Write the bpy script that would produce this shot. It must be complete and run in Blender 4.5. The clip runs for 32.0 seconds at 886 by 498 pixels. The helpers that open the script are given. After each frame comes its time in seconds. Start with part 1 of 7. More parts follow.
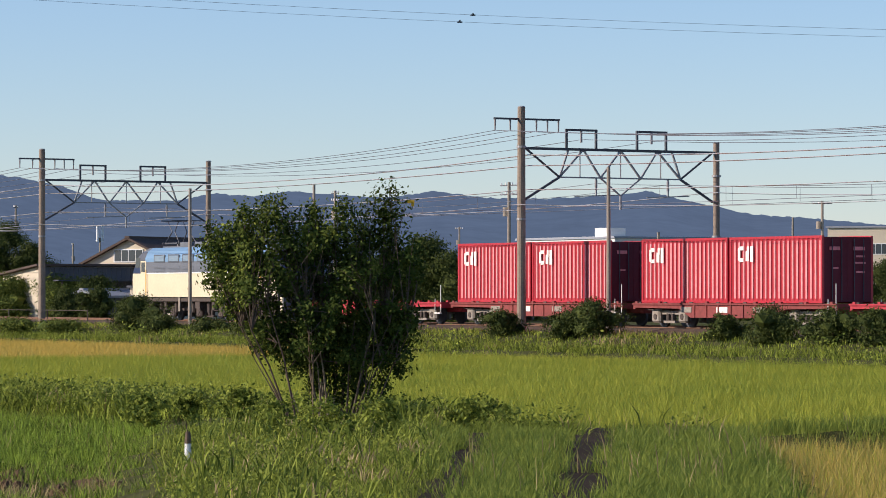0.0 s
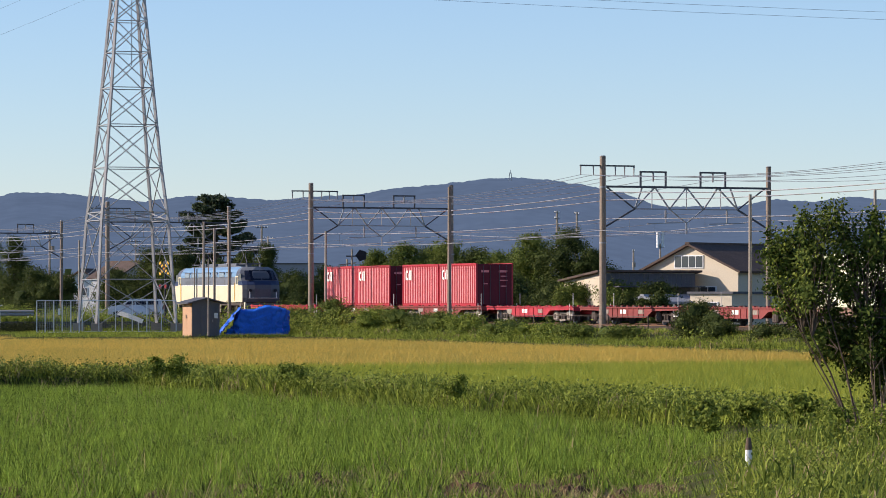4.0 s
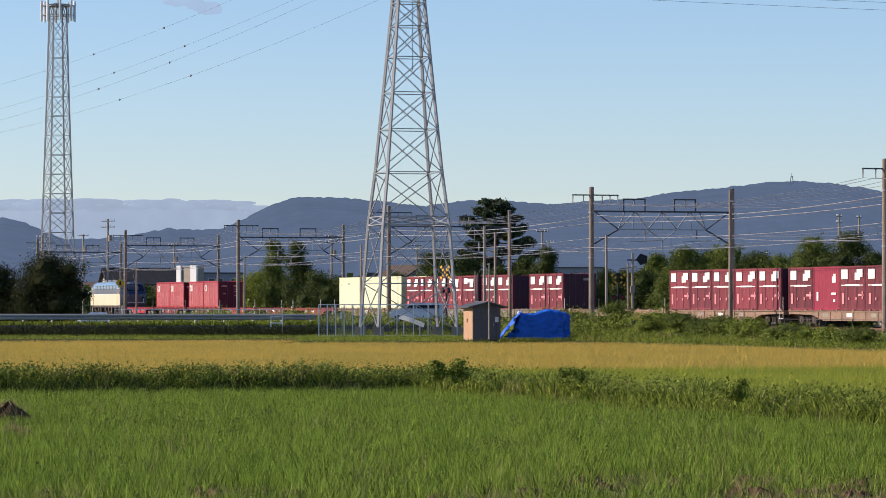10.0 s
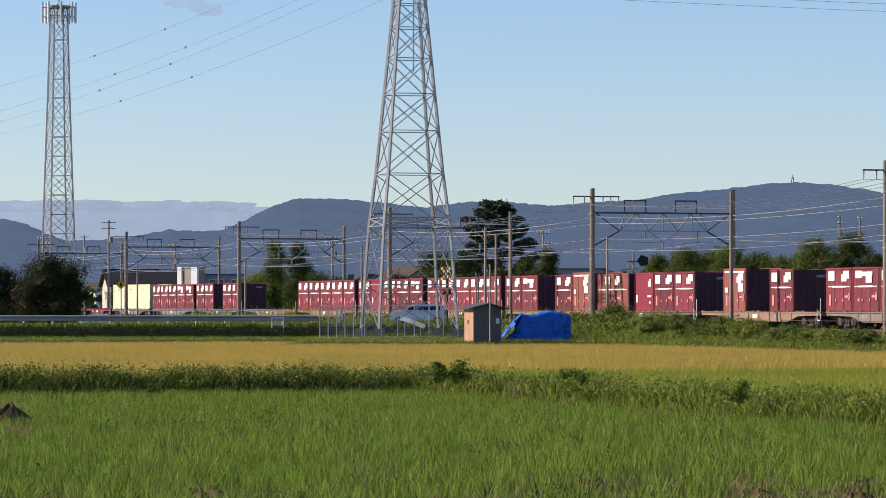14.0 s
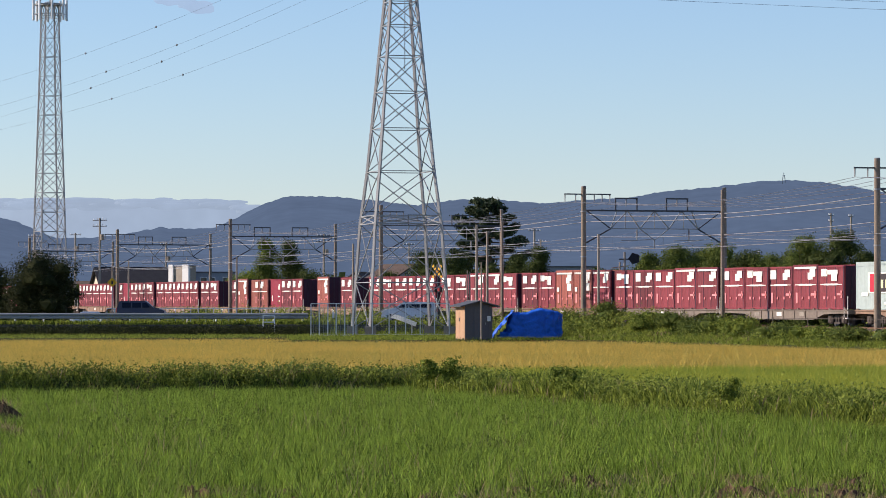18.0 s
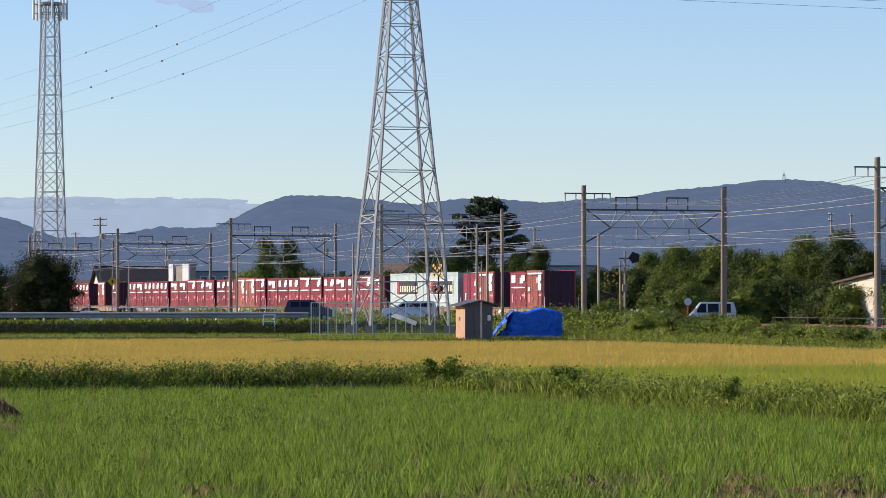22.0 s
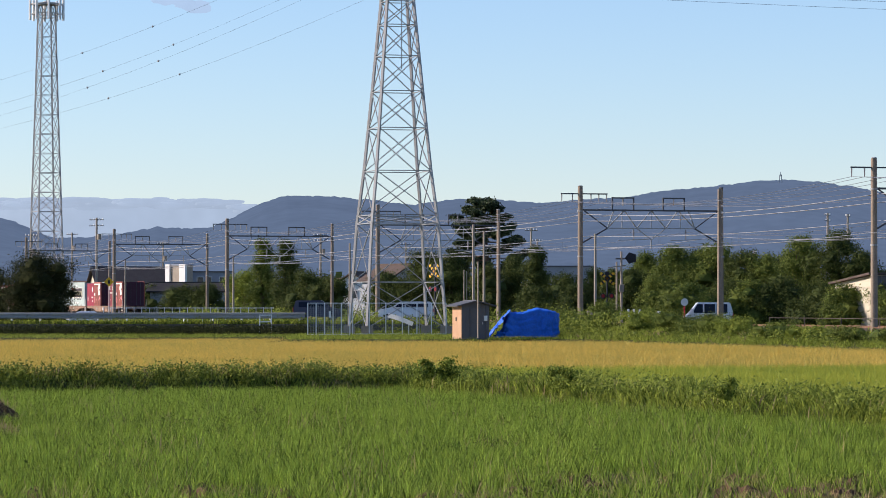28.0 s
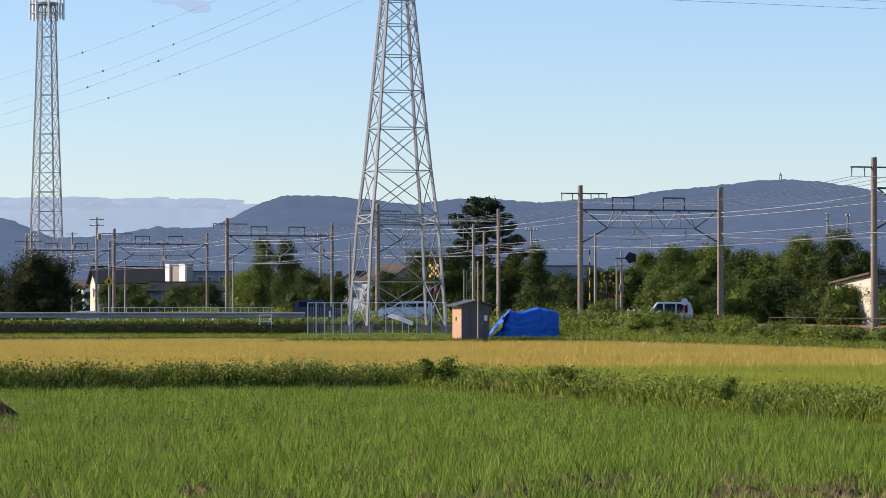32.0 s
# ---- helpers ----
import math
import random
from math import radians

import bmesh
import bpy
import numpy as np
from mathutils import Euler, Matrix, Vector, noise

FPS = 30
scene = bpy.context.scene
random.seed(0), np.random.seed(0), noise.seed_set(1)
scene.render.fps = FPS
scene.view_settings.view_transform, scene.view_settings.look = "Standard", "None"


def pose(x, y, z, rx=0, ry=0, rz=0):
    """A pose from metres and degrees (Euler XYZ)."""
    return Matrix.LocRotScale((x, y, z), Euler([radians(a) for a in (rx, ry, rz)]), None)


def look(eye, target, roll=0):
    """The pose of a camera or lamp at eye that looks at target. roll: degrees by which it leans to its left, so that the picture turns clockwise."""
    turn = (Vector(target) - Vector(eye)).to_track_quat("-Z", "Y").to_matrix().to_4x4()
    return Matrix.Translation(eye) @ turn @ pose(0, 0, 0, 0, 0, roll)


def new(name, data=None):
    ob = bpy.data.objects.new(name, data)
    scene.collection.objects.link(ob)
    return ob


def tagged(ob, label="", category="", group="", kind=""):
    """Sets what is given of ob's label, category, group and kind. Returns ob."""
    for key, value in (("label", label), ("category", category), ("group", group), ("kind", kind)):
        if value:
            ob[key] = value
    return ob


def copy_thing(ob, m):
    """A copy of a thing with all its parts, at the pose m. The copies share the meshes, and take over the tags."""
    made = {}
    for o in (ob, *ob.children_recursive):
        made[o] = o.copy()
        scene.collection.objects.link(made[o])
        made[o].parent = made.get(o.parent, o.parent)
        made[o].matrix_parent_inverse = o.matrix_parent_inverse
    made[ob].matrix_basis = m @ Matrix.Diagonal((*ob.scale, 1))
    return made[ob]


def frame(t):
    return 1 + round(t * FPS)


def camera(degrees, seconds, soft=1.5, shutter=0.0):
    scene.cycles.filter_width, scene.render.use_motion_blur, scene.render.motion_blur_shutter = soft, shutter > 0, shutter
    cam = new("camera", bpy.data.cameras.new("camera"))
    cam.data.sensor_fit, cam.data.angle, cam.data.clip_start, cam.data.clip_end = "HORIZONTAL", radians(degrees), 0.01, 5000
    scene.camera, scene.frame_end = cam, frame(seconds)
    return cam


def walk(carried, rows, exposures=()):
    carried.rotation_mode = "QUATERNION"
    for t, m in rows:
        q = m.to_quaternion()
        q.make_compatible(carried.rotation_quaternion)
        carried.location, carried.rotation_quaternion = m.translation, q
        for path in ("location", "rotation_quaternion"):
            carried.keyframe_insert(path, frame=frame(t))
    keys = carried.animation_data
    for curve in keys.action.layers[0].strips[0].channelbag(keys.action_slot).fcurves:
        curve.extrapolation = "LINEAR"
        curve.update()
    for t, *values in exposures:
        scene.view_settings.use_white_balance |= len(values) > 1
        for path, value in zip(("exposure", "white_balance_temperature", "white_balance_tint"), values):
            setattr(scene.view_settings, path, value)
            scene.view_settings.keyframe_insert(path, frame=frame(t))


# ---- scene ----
cam = camera(14.19, 32.0, soft=0.85)
EYE_Z = 2.2
# seconds, turn about z, tilt: the tripod head pans to the left and then rests
PATH = [
    (0.0, -13.336, 90.726), (0.5, -11.656, 90.740), (1.0, -10.548, 90.747), (1.5, -9.449, 90.759), (2.0, -8.173, 90.775),
    (2.5, -6.973, 90.781), (3.0, -5.963, 90.802), (3.5, -5.021, 90.808), (5.5, -3.098, 90.856), (6.0, -2.604, 90.854),
    (6.5, -2.145, 90.859), (7.0, -1.758, 90.874), (7.5, -1.449, 90.876), (8.0, -1.167, 90.874), (8.5, -0.857, 90.878),
    (9.0, -0.486, 90.888), (9.5, -0.112, 90.887), (10.0, 0.179, 90.887), (10.5, 0.186, 90.887), (11.0, -0.129, 90.884),
    (11.5, -0.209, 90.915), (12.0, -0.195, 90.918), (12.5, -0.064, 90.915), (13.0, 0.054, 90.915), (13.5, 0.193, 90.915),
    (15.5, 0.167, 90.875), (16.0, 0.109, 90.873), (16.5, 0.082, 90.873), (17.0, 0.062, 90.869), (17.5, 0.054, 90.873),
    (18.0, 0.052, 90.873), (18.5, 0.049, 90.874), (19.0, 0.054, 90.873), (19.5, 0.054, 90.873), (20.0, 0.055, 90.874),
    (20.5, 0.054, 90.873), (21.0, 0.057, 90.864), (21.5, 0.055, 90.860), (22.0, 0.055, 90.860), (22.5, 0.055, 90.860),
    (23.0, 0.054, 90.873), (23.5, 0.041, 90.870), (24.0, 0.040, 90.873), (24.5, 0.027, 90.874), (25.0, 0.026, 90.873),
    (25.5, 0.017, 90.874), (27.5, -0.002, 90.873), (28.0, 0.000, 90.866), (28.5, 0.001, 90.863), (29.0, 0.014, 90.874),
    (29.5, 0.012, 90.873), (30.0, 0.013, 90.870), (30.5, 0.012, 90.873), (31.0, 0.003, 90.862), (31.5, 0.004, 90.861),
    (32.0, -0.000, 90.861),
]
walk(cam, [(t, pose(0, 0, EYE_Z, tilt, 0, turn)) for t, turn, tilt in PATH],
     exposures=[(t, e, 5900, 20) for t, e in ((0, 0.22), (1, 0.36), (2, 0.52), (3, 0.46), (5.5, 0.24), (7, 0.23), (9, 0.28), (13, 0.24), (20, 0.32), (28, 0.46), (32, 0.46))])

# ---------------------------------------------------------------- light
SUN_AZ, SUN_EL = -84.0, 25.0          # degrees clockwise from +y, and above the horizon
world = bpy.data.worlds.new("sky")
scene.world = world
world.use_nodes = True
wn, wl = world.node_tree.nodes, world.node_tree.links
sky = wn.new("ShaderNodeTexSky")
sky.sky_type = 'NISHITA'
sky.sun_disc = False
sky.sun_elevation = radians(SUN_EL)
sky.sun_rotation = radians(SUN_AZ)
sky.altitude = 0
sky.air_density, sky.dust_density, sky.ozone_density = 0.95, 0.06, 3.75
wn["Background"].inputs[1].default_value = 0.107
wl.new(sky.outputs[0], wn["Background"].inputs[0])
sun = new("sun", bpy.data.lights.new("sun", 'SUN'))
sun.data.energy, sun.data.angle, sun.data.color = 4.9, radians(0.6), (1.0, 0.87, 0.68)
sd = Vector((math.sin(radians(SUN_AZ)) * math.cos(radians(SUN_EL)),
             math.cos(radians(SUN_AZ)) * math.cos(radians(SUN_EL)), math.sin(radians(SUN_EL))))
sun.matrix_world = look(sd * 50, (0, 0, 0))

# ---------------------------------------------------------------- the plan
# the railway runs straight: s metres along it, n metres to its right, counted from the camera
TH = radians(17.55)
U = Vector((-math.sin(TH), math.cos(TH)))
N = Vector((math.cos(TH), math.sin(TH)))
TRACK_N, RAIL_Z = 83.25, 0.85


def plan(s, n, z=0.0):
    return Vector((U.x * s + N.x * n, U.y * s + N.y * n, z))


def ray_at(az, d, z=0.0):
    """A place at az degrees to the right of the rest view, d metres off."""
    return Vector((d * math.sin(radians(az)), d * math.cos(radians(az)), z))


# ---------------------------------------------------------------- materials
def mat(name, col, rough=0.8, metal=0.0, var=0.25, scale=3.0, fine=40.0, bump=0.0, spec=0.3, island=0.0, obj=0.0, hue=0.0, emit=0.0, trans=0.0, glow=False, streak=0.0):
    m = bpy.data.materials.new(name)
    m.use_nodes = True
    nt, lk = m.node_tree.nodes, m.node_tree.links
    b = nt["Principled BSDF"]
    b.inputs["Roughness"].default_value = rough
    b.inputs["Metallic"].default_value = metal
    b.inputs["Specular IOR Level"].default_value = spec
    tc = nt.new("ShaderNodeTexCoord")
    n1 = nt.new("ShaderNodeTexNoise")
    n1.inputs["Scale"].default_value, n1.inputs["Detail"].default_value = scale, 4
    n2 = nt.new("ShaderNodeTexNoise")
    n2.inputs["Scale"].default_value, n2.inputs["Detail"].default_value = fine, 2
    for n in (n1, n2):
        lk.new(tc.outputs["Object"], n.inputs["Vector"])
    if streak:
        # rain streaks and rust runs: the broad variation is drawn out downwards
        mp = nt.new("ShaderNodeMapping")
        mp.inputs["Scale"].default_value = (1, 1, streak)
        lk.new(tc.outputs["Object"], mp.inputs["Vector"])
        lk.new(mp.outputs[0], n1.inputs["Vector"])
    add = nt.new("ShaderNodeMath")
    add.operation = 'ADD'
    lk.new(n1.outputs[0], add.inputs[0])
    lk.new(n2.outputs[0], add.inputs[1])
    last = add.outputs[0]
    if island or obj:
        src = nt.new("ShaderNodeNewGeometry").outputs["Random Per Island"] if island else nt.new("ShaderNodeObjectInfo").outputs["Random"]
        ma = nt.new("ShaderNodeMath")
        ma.operation = 'MULTIPLY_ADD'
        lk.new(src, ma.inputs[0])
        ma.inputs[1].default_value = 2 * (island or obj)
        lk.new(last, ma.inputs[2])
        sb = nt.new("ShaderNodeMath")
        sb.operation = 'SUBTRACT'
        lk.new(ma.outputs[0], sb.inputs[0])
        sb.inputs[1].default_value = (island or obj)
        last = sb.outputs[0]
    mr = nt.new("ShaderNodeMapRange")
    mr.inputs[1].default_value, mr.inputs[2].default_value = 0.5, 1.5
    lk.new(last, mr.inputs[0])
    mix = nt.new("ShaderNodeMix")
    mix.data_type = 'RGBA'
    c = Vector(col)
    lo, hi = c * (1 - var), c * (1 + var)
    if hue:
        hi = Vector((hi.x * (1 + hue), hi.y, hi.z * (1 - hue)))
        lo = Vector((lo.x * (1 - hue), lo.y, lo.z))
    mix.inputs[6].default_value = (*lo, 1)
    mix.inputs[7].default_value = (*hi, 1)
    lk.new(mr.outputs[0], mix.inputs[0])
    lk.new(mix.outputs[2], b.inputs["Base Color"])
    if bump:
        bp = nt.new("ShaderNodeBump")
        bp.inputs["Strength"].default_value = bump
        bp.inputs["Distance"].default_value = 0.02
        lk.new(n2.outputs[0], bp.inputs["Height"])
        lk.new(bp.outputs[0], b.inputs["Normal"])
    # backdrop: base nearly black, haze and daylight given as emission
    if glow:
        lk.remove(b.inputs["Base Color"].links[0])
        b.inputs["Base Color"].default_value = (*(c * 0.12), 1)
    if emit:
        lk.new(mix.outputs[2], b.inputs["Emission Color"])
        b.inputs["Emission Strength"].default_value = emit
    if trans:
        tr = nt.new("ShaderNodeBsdfTranslucent")
        lk.new(mix.outputs[2], tr.inputs[0])
        ms = nt.new("ShaderNodeMixShader")
        ms.inputs[0].default_value = trans
        lk.new(b.outputs[0], ms.inputs[1])
        lk.new(tr.outputs[0], ms.inputs[2])
        lk.new(ms.outputs[0], nt["Material Output"].inputs[0])
    return m


M = {}
M["earth"] = mat("earth", (0.080, 0.082, 0.030), 0.98, spec=0.02, var=0.5, scale=0.15, fine=2.5, bump=0.5)
M["mud"] = mat("mud", (0.048, 0.037, 0.026), 0.98, spec=0.03, var=0.5, scale=0.6, fine=9, bump=0.6)
M["rice_green"] = mat("rice_green", (0.188, 0.286, 0.040), 0.65, var=0.8, scale=1.3, fine=8.0, island=0.7, hue=0.15, trans=0.22, spec=0.08)
M["rice_lime"] = mat("rice_lime", (0.33, 0.37, 0.050), 0.6, var=0.25, scale=0.10, fine=1.0, island=0.4, hue=0.15, trans=0.35, spec=0.1)
M["rice_corner"] = mat("rice_corner", (0.46, 0.37, 0.085), 0.65, var=0.25, scale=0.3, fine=1.2, island=0.45, hue=0.15, trans=0.3)
M["rice_gold"] = mat("rice_gold", (0.56, 0.425, 0.095), 0.65, var=0.25, scale=0.12, fine=1.0, island=0.5, hue=0.12, trans=0.3, spec=0.1)
M["weed"] = mat("weed", (0.205, 0.265, 0.042), 0.7, var=0.7, scale=0.9, fine=6.0, island=0.6, hue=0.15, trans=0.3, spec=0.08)
M["soft_grass"] = mat("soft_grass", (0.20, 0.255, 0.045), 0.65, var=0.35, scale=0.5, fine=2.0, island=0.6, hue=0.12, trans=0.35, spec=0.1)
M["clod"] = mat("clod", (0.105, 0.064, 0.036), 0.95, var=0.7, scale=3.0, fine=14, bump=1.0, spec=0.05)
M["straw"] = mat("straw", (0.33, 0.25, 0.11), 0.8, var=0.4, scale=0.5, fine=4.0, island=0.5, trans=0.2)
M["leaf"] = mat("leaf", (0.118, 0.152, 0.030), 0.7, var=0.4, scale=0.5, fine=3.0, island=0.5, hue=0.12, trans=0.22, spec=0.1)
M["leaf_dark"] = mat("leaf_dark", (0.064, 0.084, 0.020), 0.7, var=0.4, scale=0.5, fine=3.0, island=0.5, hue=0.1, trans=0.16, spec=0.1)
M["leaf_deep"] = mat("leaf_deep", (0.034, 0.040, 0.015), 0.75, var=0.4, scale=0.5, fine=3.0, island=0.5, hue=0.1, trans=0.1, spec=0.06)
M["needle"] = mat("needle", (0.05, 0.068, 0.025), 0.6, var=0.45, scale=0.7, fine=3.0, island=0.6, trans=0.12)
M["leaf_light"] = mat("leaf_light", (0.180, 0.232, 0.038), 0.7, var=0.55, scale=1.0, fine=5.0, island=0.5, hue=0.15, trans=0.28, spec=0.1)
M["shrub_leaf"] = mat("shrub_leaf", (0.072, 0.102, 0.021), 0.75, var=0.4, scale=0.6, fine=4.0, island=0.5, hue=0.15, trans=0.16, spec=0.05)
M["bark"] = mat("bark", (0.12, 0.085, 0.055), 0.9, var=0.4, scale=2.0, fine=18, bump=0.6)
M["bark_pale"] = mat("bark_pale", (0.26, 0.19, 0.12), 0.85, var=0.35, scale=2.0, fine=18, bump=0.5)
M["concrete"] = mat("concrete", (0.33, 0.275, 0.21), 0.85, var=0.3, scale=0.8, fine=14, bump=0.25)
M["concrete_dark"] = mat("concrete_dark", (0.09, 0.085, 0.07), 0.85, var=0.3, scale=0.8, fine=14, bump=0.25)
M["galv"] = mat("galvanised", (0.33, 0.32, 0.30), 0.5, metal=0.15, var=0.22, scale=0.6, fine=9)
M["steel_dark"] = mat("steel_dark", (0.10, 0.10, 0.105), 0.6, metal=0.5, var=0.3, scale=1.2, fine=12)
M["wire"] = mat("wire", (0.30, 0.30, 0.30), 0.5, metal=0.4, var=0.15)
M["wire_bright"] = mat("wire_bright", (0.62, 0.58, 0.52), 0.4, metal=0.3, var=0.1)
M["ceramic"] = mat("ceramic", (0.30, 0.27, 0.25), 0.3, var=0.2)
M["ballast"] = mat("ballast", (0.105, 0.078, 0.056), 0.97, spec=0.04, var=0.5, scale=1.0, fine=14, bump=1.0)
M["rail"] = mat("rail", (0.22, 0.12, 0.07), 0.6, metal=0.5, var=0.3)
M["asphalt"] = mat("asphalt", (0.055, 0.055, 0.058), 0.9, var=0.25, scale=0.6, fine=25, bump=0.3)
M["white"] = mat("white_paint", (0.78, 0.77, 0.72), 0.6, var=0.06, scale=1.2, fine=10)
M["cont_red"] = mat("container_red", (0.200, 0.030, 0.036), 0.6, var=0.45, scale=4.0, fine=7, streak=0.14, bump=0.1, obj=0.35)
M["cont_bright"] = mat("container_bright_red", (0.30, 0.024, 0.045), 0.55, var=0.25, scale=4.0, fine=7, streak=0.14, obj=0.2)
M["cont_brown"] = mat("container_brown", (0.30, 0.085, 0.058), 0.65, var=0.35, scale=4.0, fine=7, streak=0.14, obj=0.2)
M["cont_cn"] = mat("container_scarlet", (0.43, 0.014, 0.024), 0.40, spec=0.5, var=0.14, scale=0.7, fine=5, bump=0.1, obj=0.15)
M["cont_cream"] = mat("container_cream", (0.74, 0.71, 0.43), 0.5, var=0.08, scale=0.7, fine=5)
# red darkened for the shaded end doors; also colours the seams
M["cont_end"] = mat("container_end_shade_seam", (0.062, 0.020, 0.036), 0.6, var=0.2, scale=0.8, fine=6)
M["cont_blue"] = mat("container_pale_blue", (0.42, 0.48, 0.43), 0.6, var=0.16, scale=3.0, fine=5, streak=0.14)
# pale red: painted sun glint on ribs, and the faint printed codes
M["cont_glint_print"] = mat("container_glint_print_red", (0.78, 0.27, 0.26), 0.6, var=0.3, scale=0.9, fine=7)
# scarlet darkened to the tone of its shaded end
M["cont_cn_end"] = mat("scarlet_end_shade", (0.12, 0.012, 0.022), 0.6, var=0.2, scale=0.8, fine=6)
M["concrete_brown"] = mat("weathered_concrete", (0.265, 0.205, 0.15), 0.85, var=0.35, scale=0.8, fine=14, bump=0.25)
M["mark"] = mat("marking_white", (0.86, 0.80, 0.69), 0.6, var=0.22, scale=1.5, fine=12)
M["mark_black"] = mat("marking_black", (0.05, 0.035, 0.035), 0.6, var=0.2)
M["mark_red"] = mat("marking_red", (0.55, 0.03, 0.05), 0.6, var=0.1)
M["koki_red"] = mat("wagon_red", (0.42, 0.035, 0.045), 0.65, var=0.3, scale=0.9, fine=7, obj=0.2)
M["koki_grey"] = mat("wagon_grey", (0.21, 0.165, 0.125), 0.75, var=0.3, scale=0.9, fine=7, obj=0.3)
M["koki_rust"] = mat("wagon_rust", (0.31, 0.195, 0.125), 0.8, var=0.35, scale=0.9, fine=7, obj=0.2)
M["bogie"] = mat("bogie", (0.085, 0.065, 0.052), 0.85, var=0.35, scale=2, fine=12)
M["bogie_pale"] = mat("bogie_pale", (0.29, 0.245, 0.19), 0.8, var=0.35, scale=2, fine=12)
M["loco_cream"] = mat("loco_cream", (0.70, 0.60, 0.39), 0.45, var=0.1, scale=0.8, fine=8)
M["loco_blue"] = mat("loco_blue", (0.17, 0.29, 0.42), 0.5, var=0.12, scale=0.8, fine=8)
M["loco_grey"] = mat("loco_grey", (0.15, 0.16, 0.175), 0.5, var=0.15, scale=0.8, fine=8)
M["loco_front"] = mat("loco_front_grey", (0.095, 0.10, 0.11), 0.45, var=0.2, scale=0.8, fine=8)
# pale blue base paints the sky mirrored in the side windows
M["loco_glass"] = mat("loco_window", (0.20, 0.27, 0.33), 0.15, var=0.1, spec=0.6)
M["loco_navy"] = mat("loco_navy", (0.03, 0.045, 0.095), 0.4, var=0.15, scale=0.8, fine=8)
M["loco_roof"] = mat("loco_roof", (0.13, 0.14, 0.15), 0.7, var=0.2)
M["glass_dark"] = mat("window_glass", (0.03, 0.04, 0.05), 0.08, var=0.1, spec=0.7)
M["cab_glass"] = mat("cab_windscreen", (0.010, 0.013, 0.026), 0.2, var=0.1, spec=0.2)
M["tarp"] = mat("blue_tarpaulin", (0.018, 0.130, 0.60), 0.55, var=0.3, scale=1.5, fine=10, bump=0.55, spec=0.34)
# board colours hold the light: grey for shaded walls, tan for the sunlit side
M["shade_board"] = mat("shade_board", (0.13, 0.125, 0.13), 0.85, var=0.15, scale=1.0, fine=12)
M["sunlit_board"] = mat("sunlit_board", (0.50, 0.30, 0.17), 0.85, var=0.12, scale=1.0, fine=12)
M["shed_roof"] = mat("shed_roof", (0.10, 0.10, 0.105), 0.7, var=0.2)
M["slate_roof"] = mat("slate_roof", (0.045, 0.043, 0.045), 0.9, spec=0.08, var=0.25, scale=1.0, fine=6)
M["koki_brown"] = mat("wagon_brown_red", (0.25, 0.055, 0.045), 0.75, var=0.3, scale=0.9, fine=7, obj=0.2)
M["tile_roof"] = mat("tile_roof", (0.105, 0.076, 0.06), 0.85, spec=0.12, var=0.3, scale=1.0, fine=6, bump=0.4)
M["house_cream"] = mat("house_cream", (0.62, 0.53, 0.38), 0.85, var=0.1, scale=0.8, fine=10)
M["house_white"] = mat("house_white", (0.74, 0.72, 0.66), 0.8, var=0.07, scale=0.8, fine=10)
M["house_grey"] = mat("house_grey", (0.30, 0.31, 0.33), 0.8, var=0.12, scale=0.8, fine=10)
M["factory_blue"] = mat("factory_blue", (0.36, 0.42, 0.50), 0.6, var=0.08, scale=0.5, fine=5)
M["car_white"] = mat("car_white", (0.70, 0.71, 0.72), 0.3, var=0.03, spec=0.5)
M["car_silver"] = mat("car_silver", (0.68, 0.69, 0.70), 0.25, metal=0.3, var=0.04, spec=0.6)
M["car_grey"] = mat("car_dark", (0.030, 0.024, 0.045), 0.3, var=0.05, spec=0.6)
M["rubber"] = mat("rubber", (0.02, 0.02, 0.02), 0.8, var=0.2)
M["yellow"] = mat("yellow_paint", (0.75, 0.42, 0.02), 0.5, var=0.1)
M["orange"] = mat("orange_paint", (0.70, 0.22, 0.04), 0.6, var=0.1)
M["black"] = mat("black_paint", (0.015, 0.016, 0.02), 0.5, var=0.2)
M["red_lamp"] = mat("red_lamp", (0.22, 0.012, 0.012), 0.3, var=0.05)
# haze is put into the hills' blue, which shines by itself
M["hill"] = mat("hills_haze_glow", (0.087, 0.119, 0.166), 1.0, var=0.15, scale=0.010, fine=0.05, spec=0.0, emit=0.95, glow=True)
# both clouds glow in their daylight colour instead of being lit
M["cloud"] = mat("cloud_glow", (0.315, 0.380, 0.430), 1.0, var=0.11, scale=0.008, fine=0.03, spec=0.0, emit=0.95, glow=True)
M["cloud_grey"] = mat("small_cloud", (0.345, 0.455, 0.545), 1.0, var=0.06, scale=0.01, fine=0.03, spec=0.0, emit=0.95, glow=True)


# ---------------------------------------------------------------- building helpers
def part(name, bm, material, parent=None, label=""):
    me = bpy.data.meshes.new(name)
    bm.to_mesh(me)
    bm.free()
    me.materials.append(material)
    ob = new(name, me)
    ob.parent = parent
    return tagged(ob, label)


def empty(name, m, label, category, group="", kind=""):
    ob = new(name)
    ob.matrix_basis = m
    return tagged(ob, label, category, group, kind)


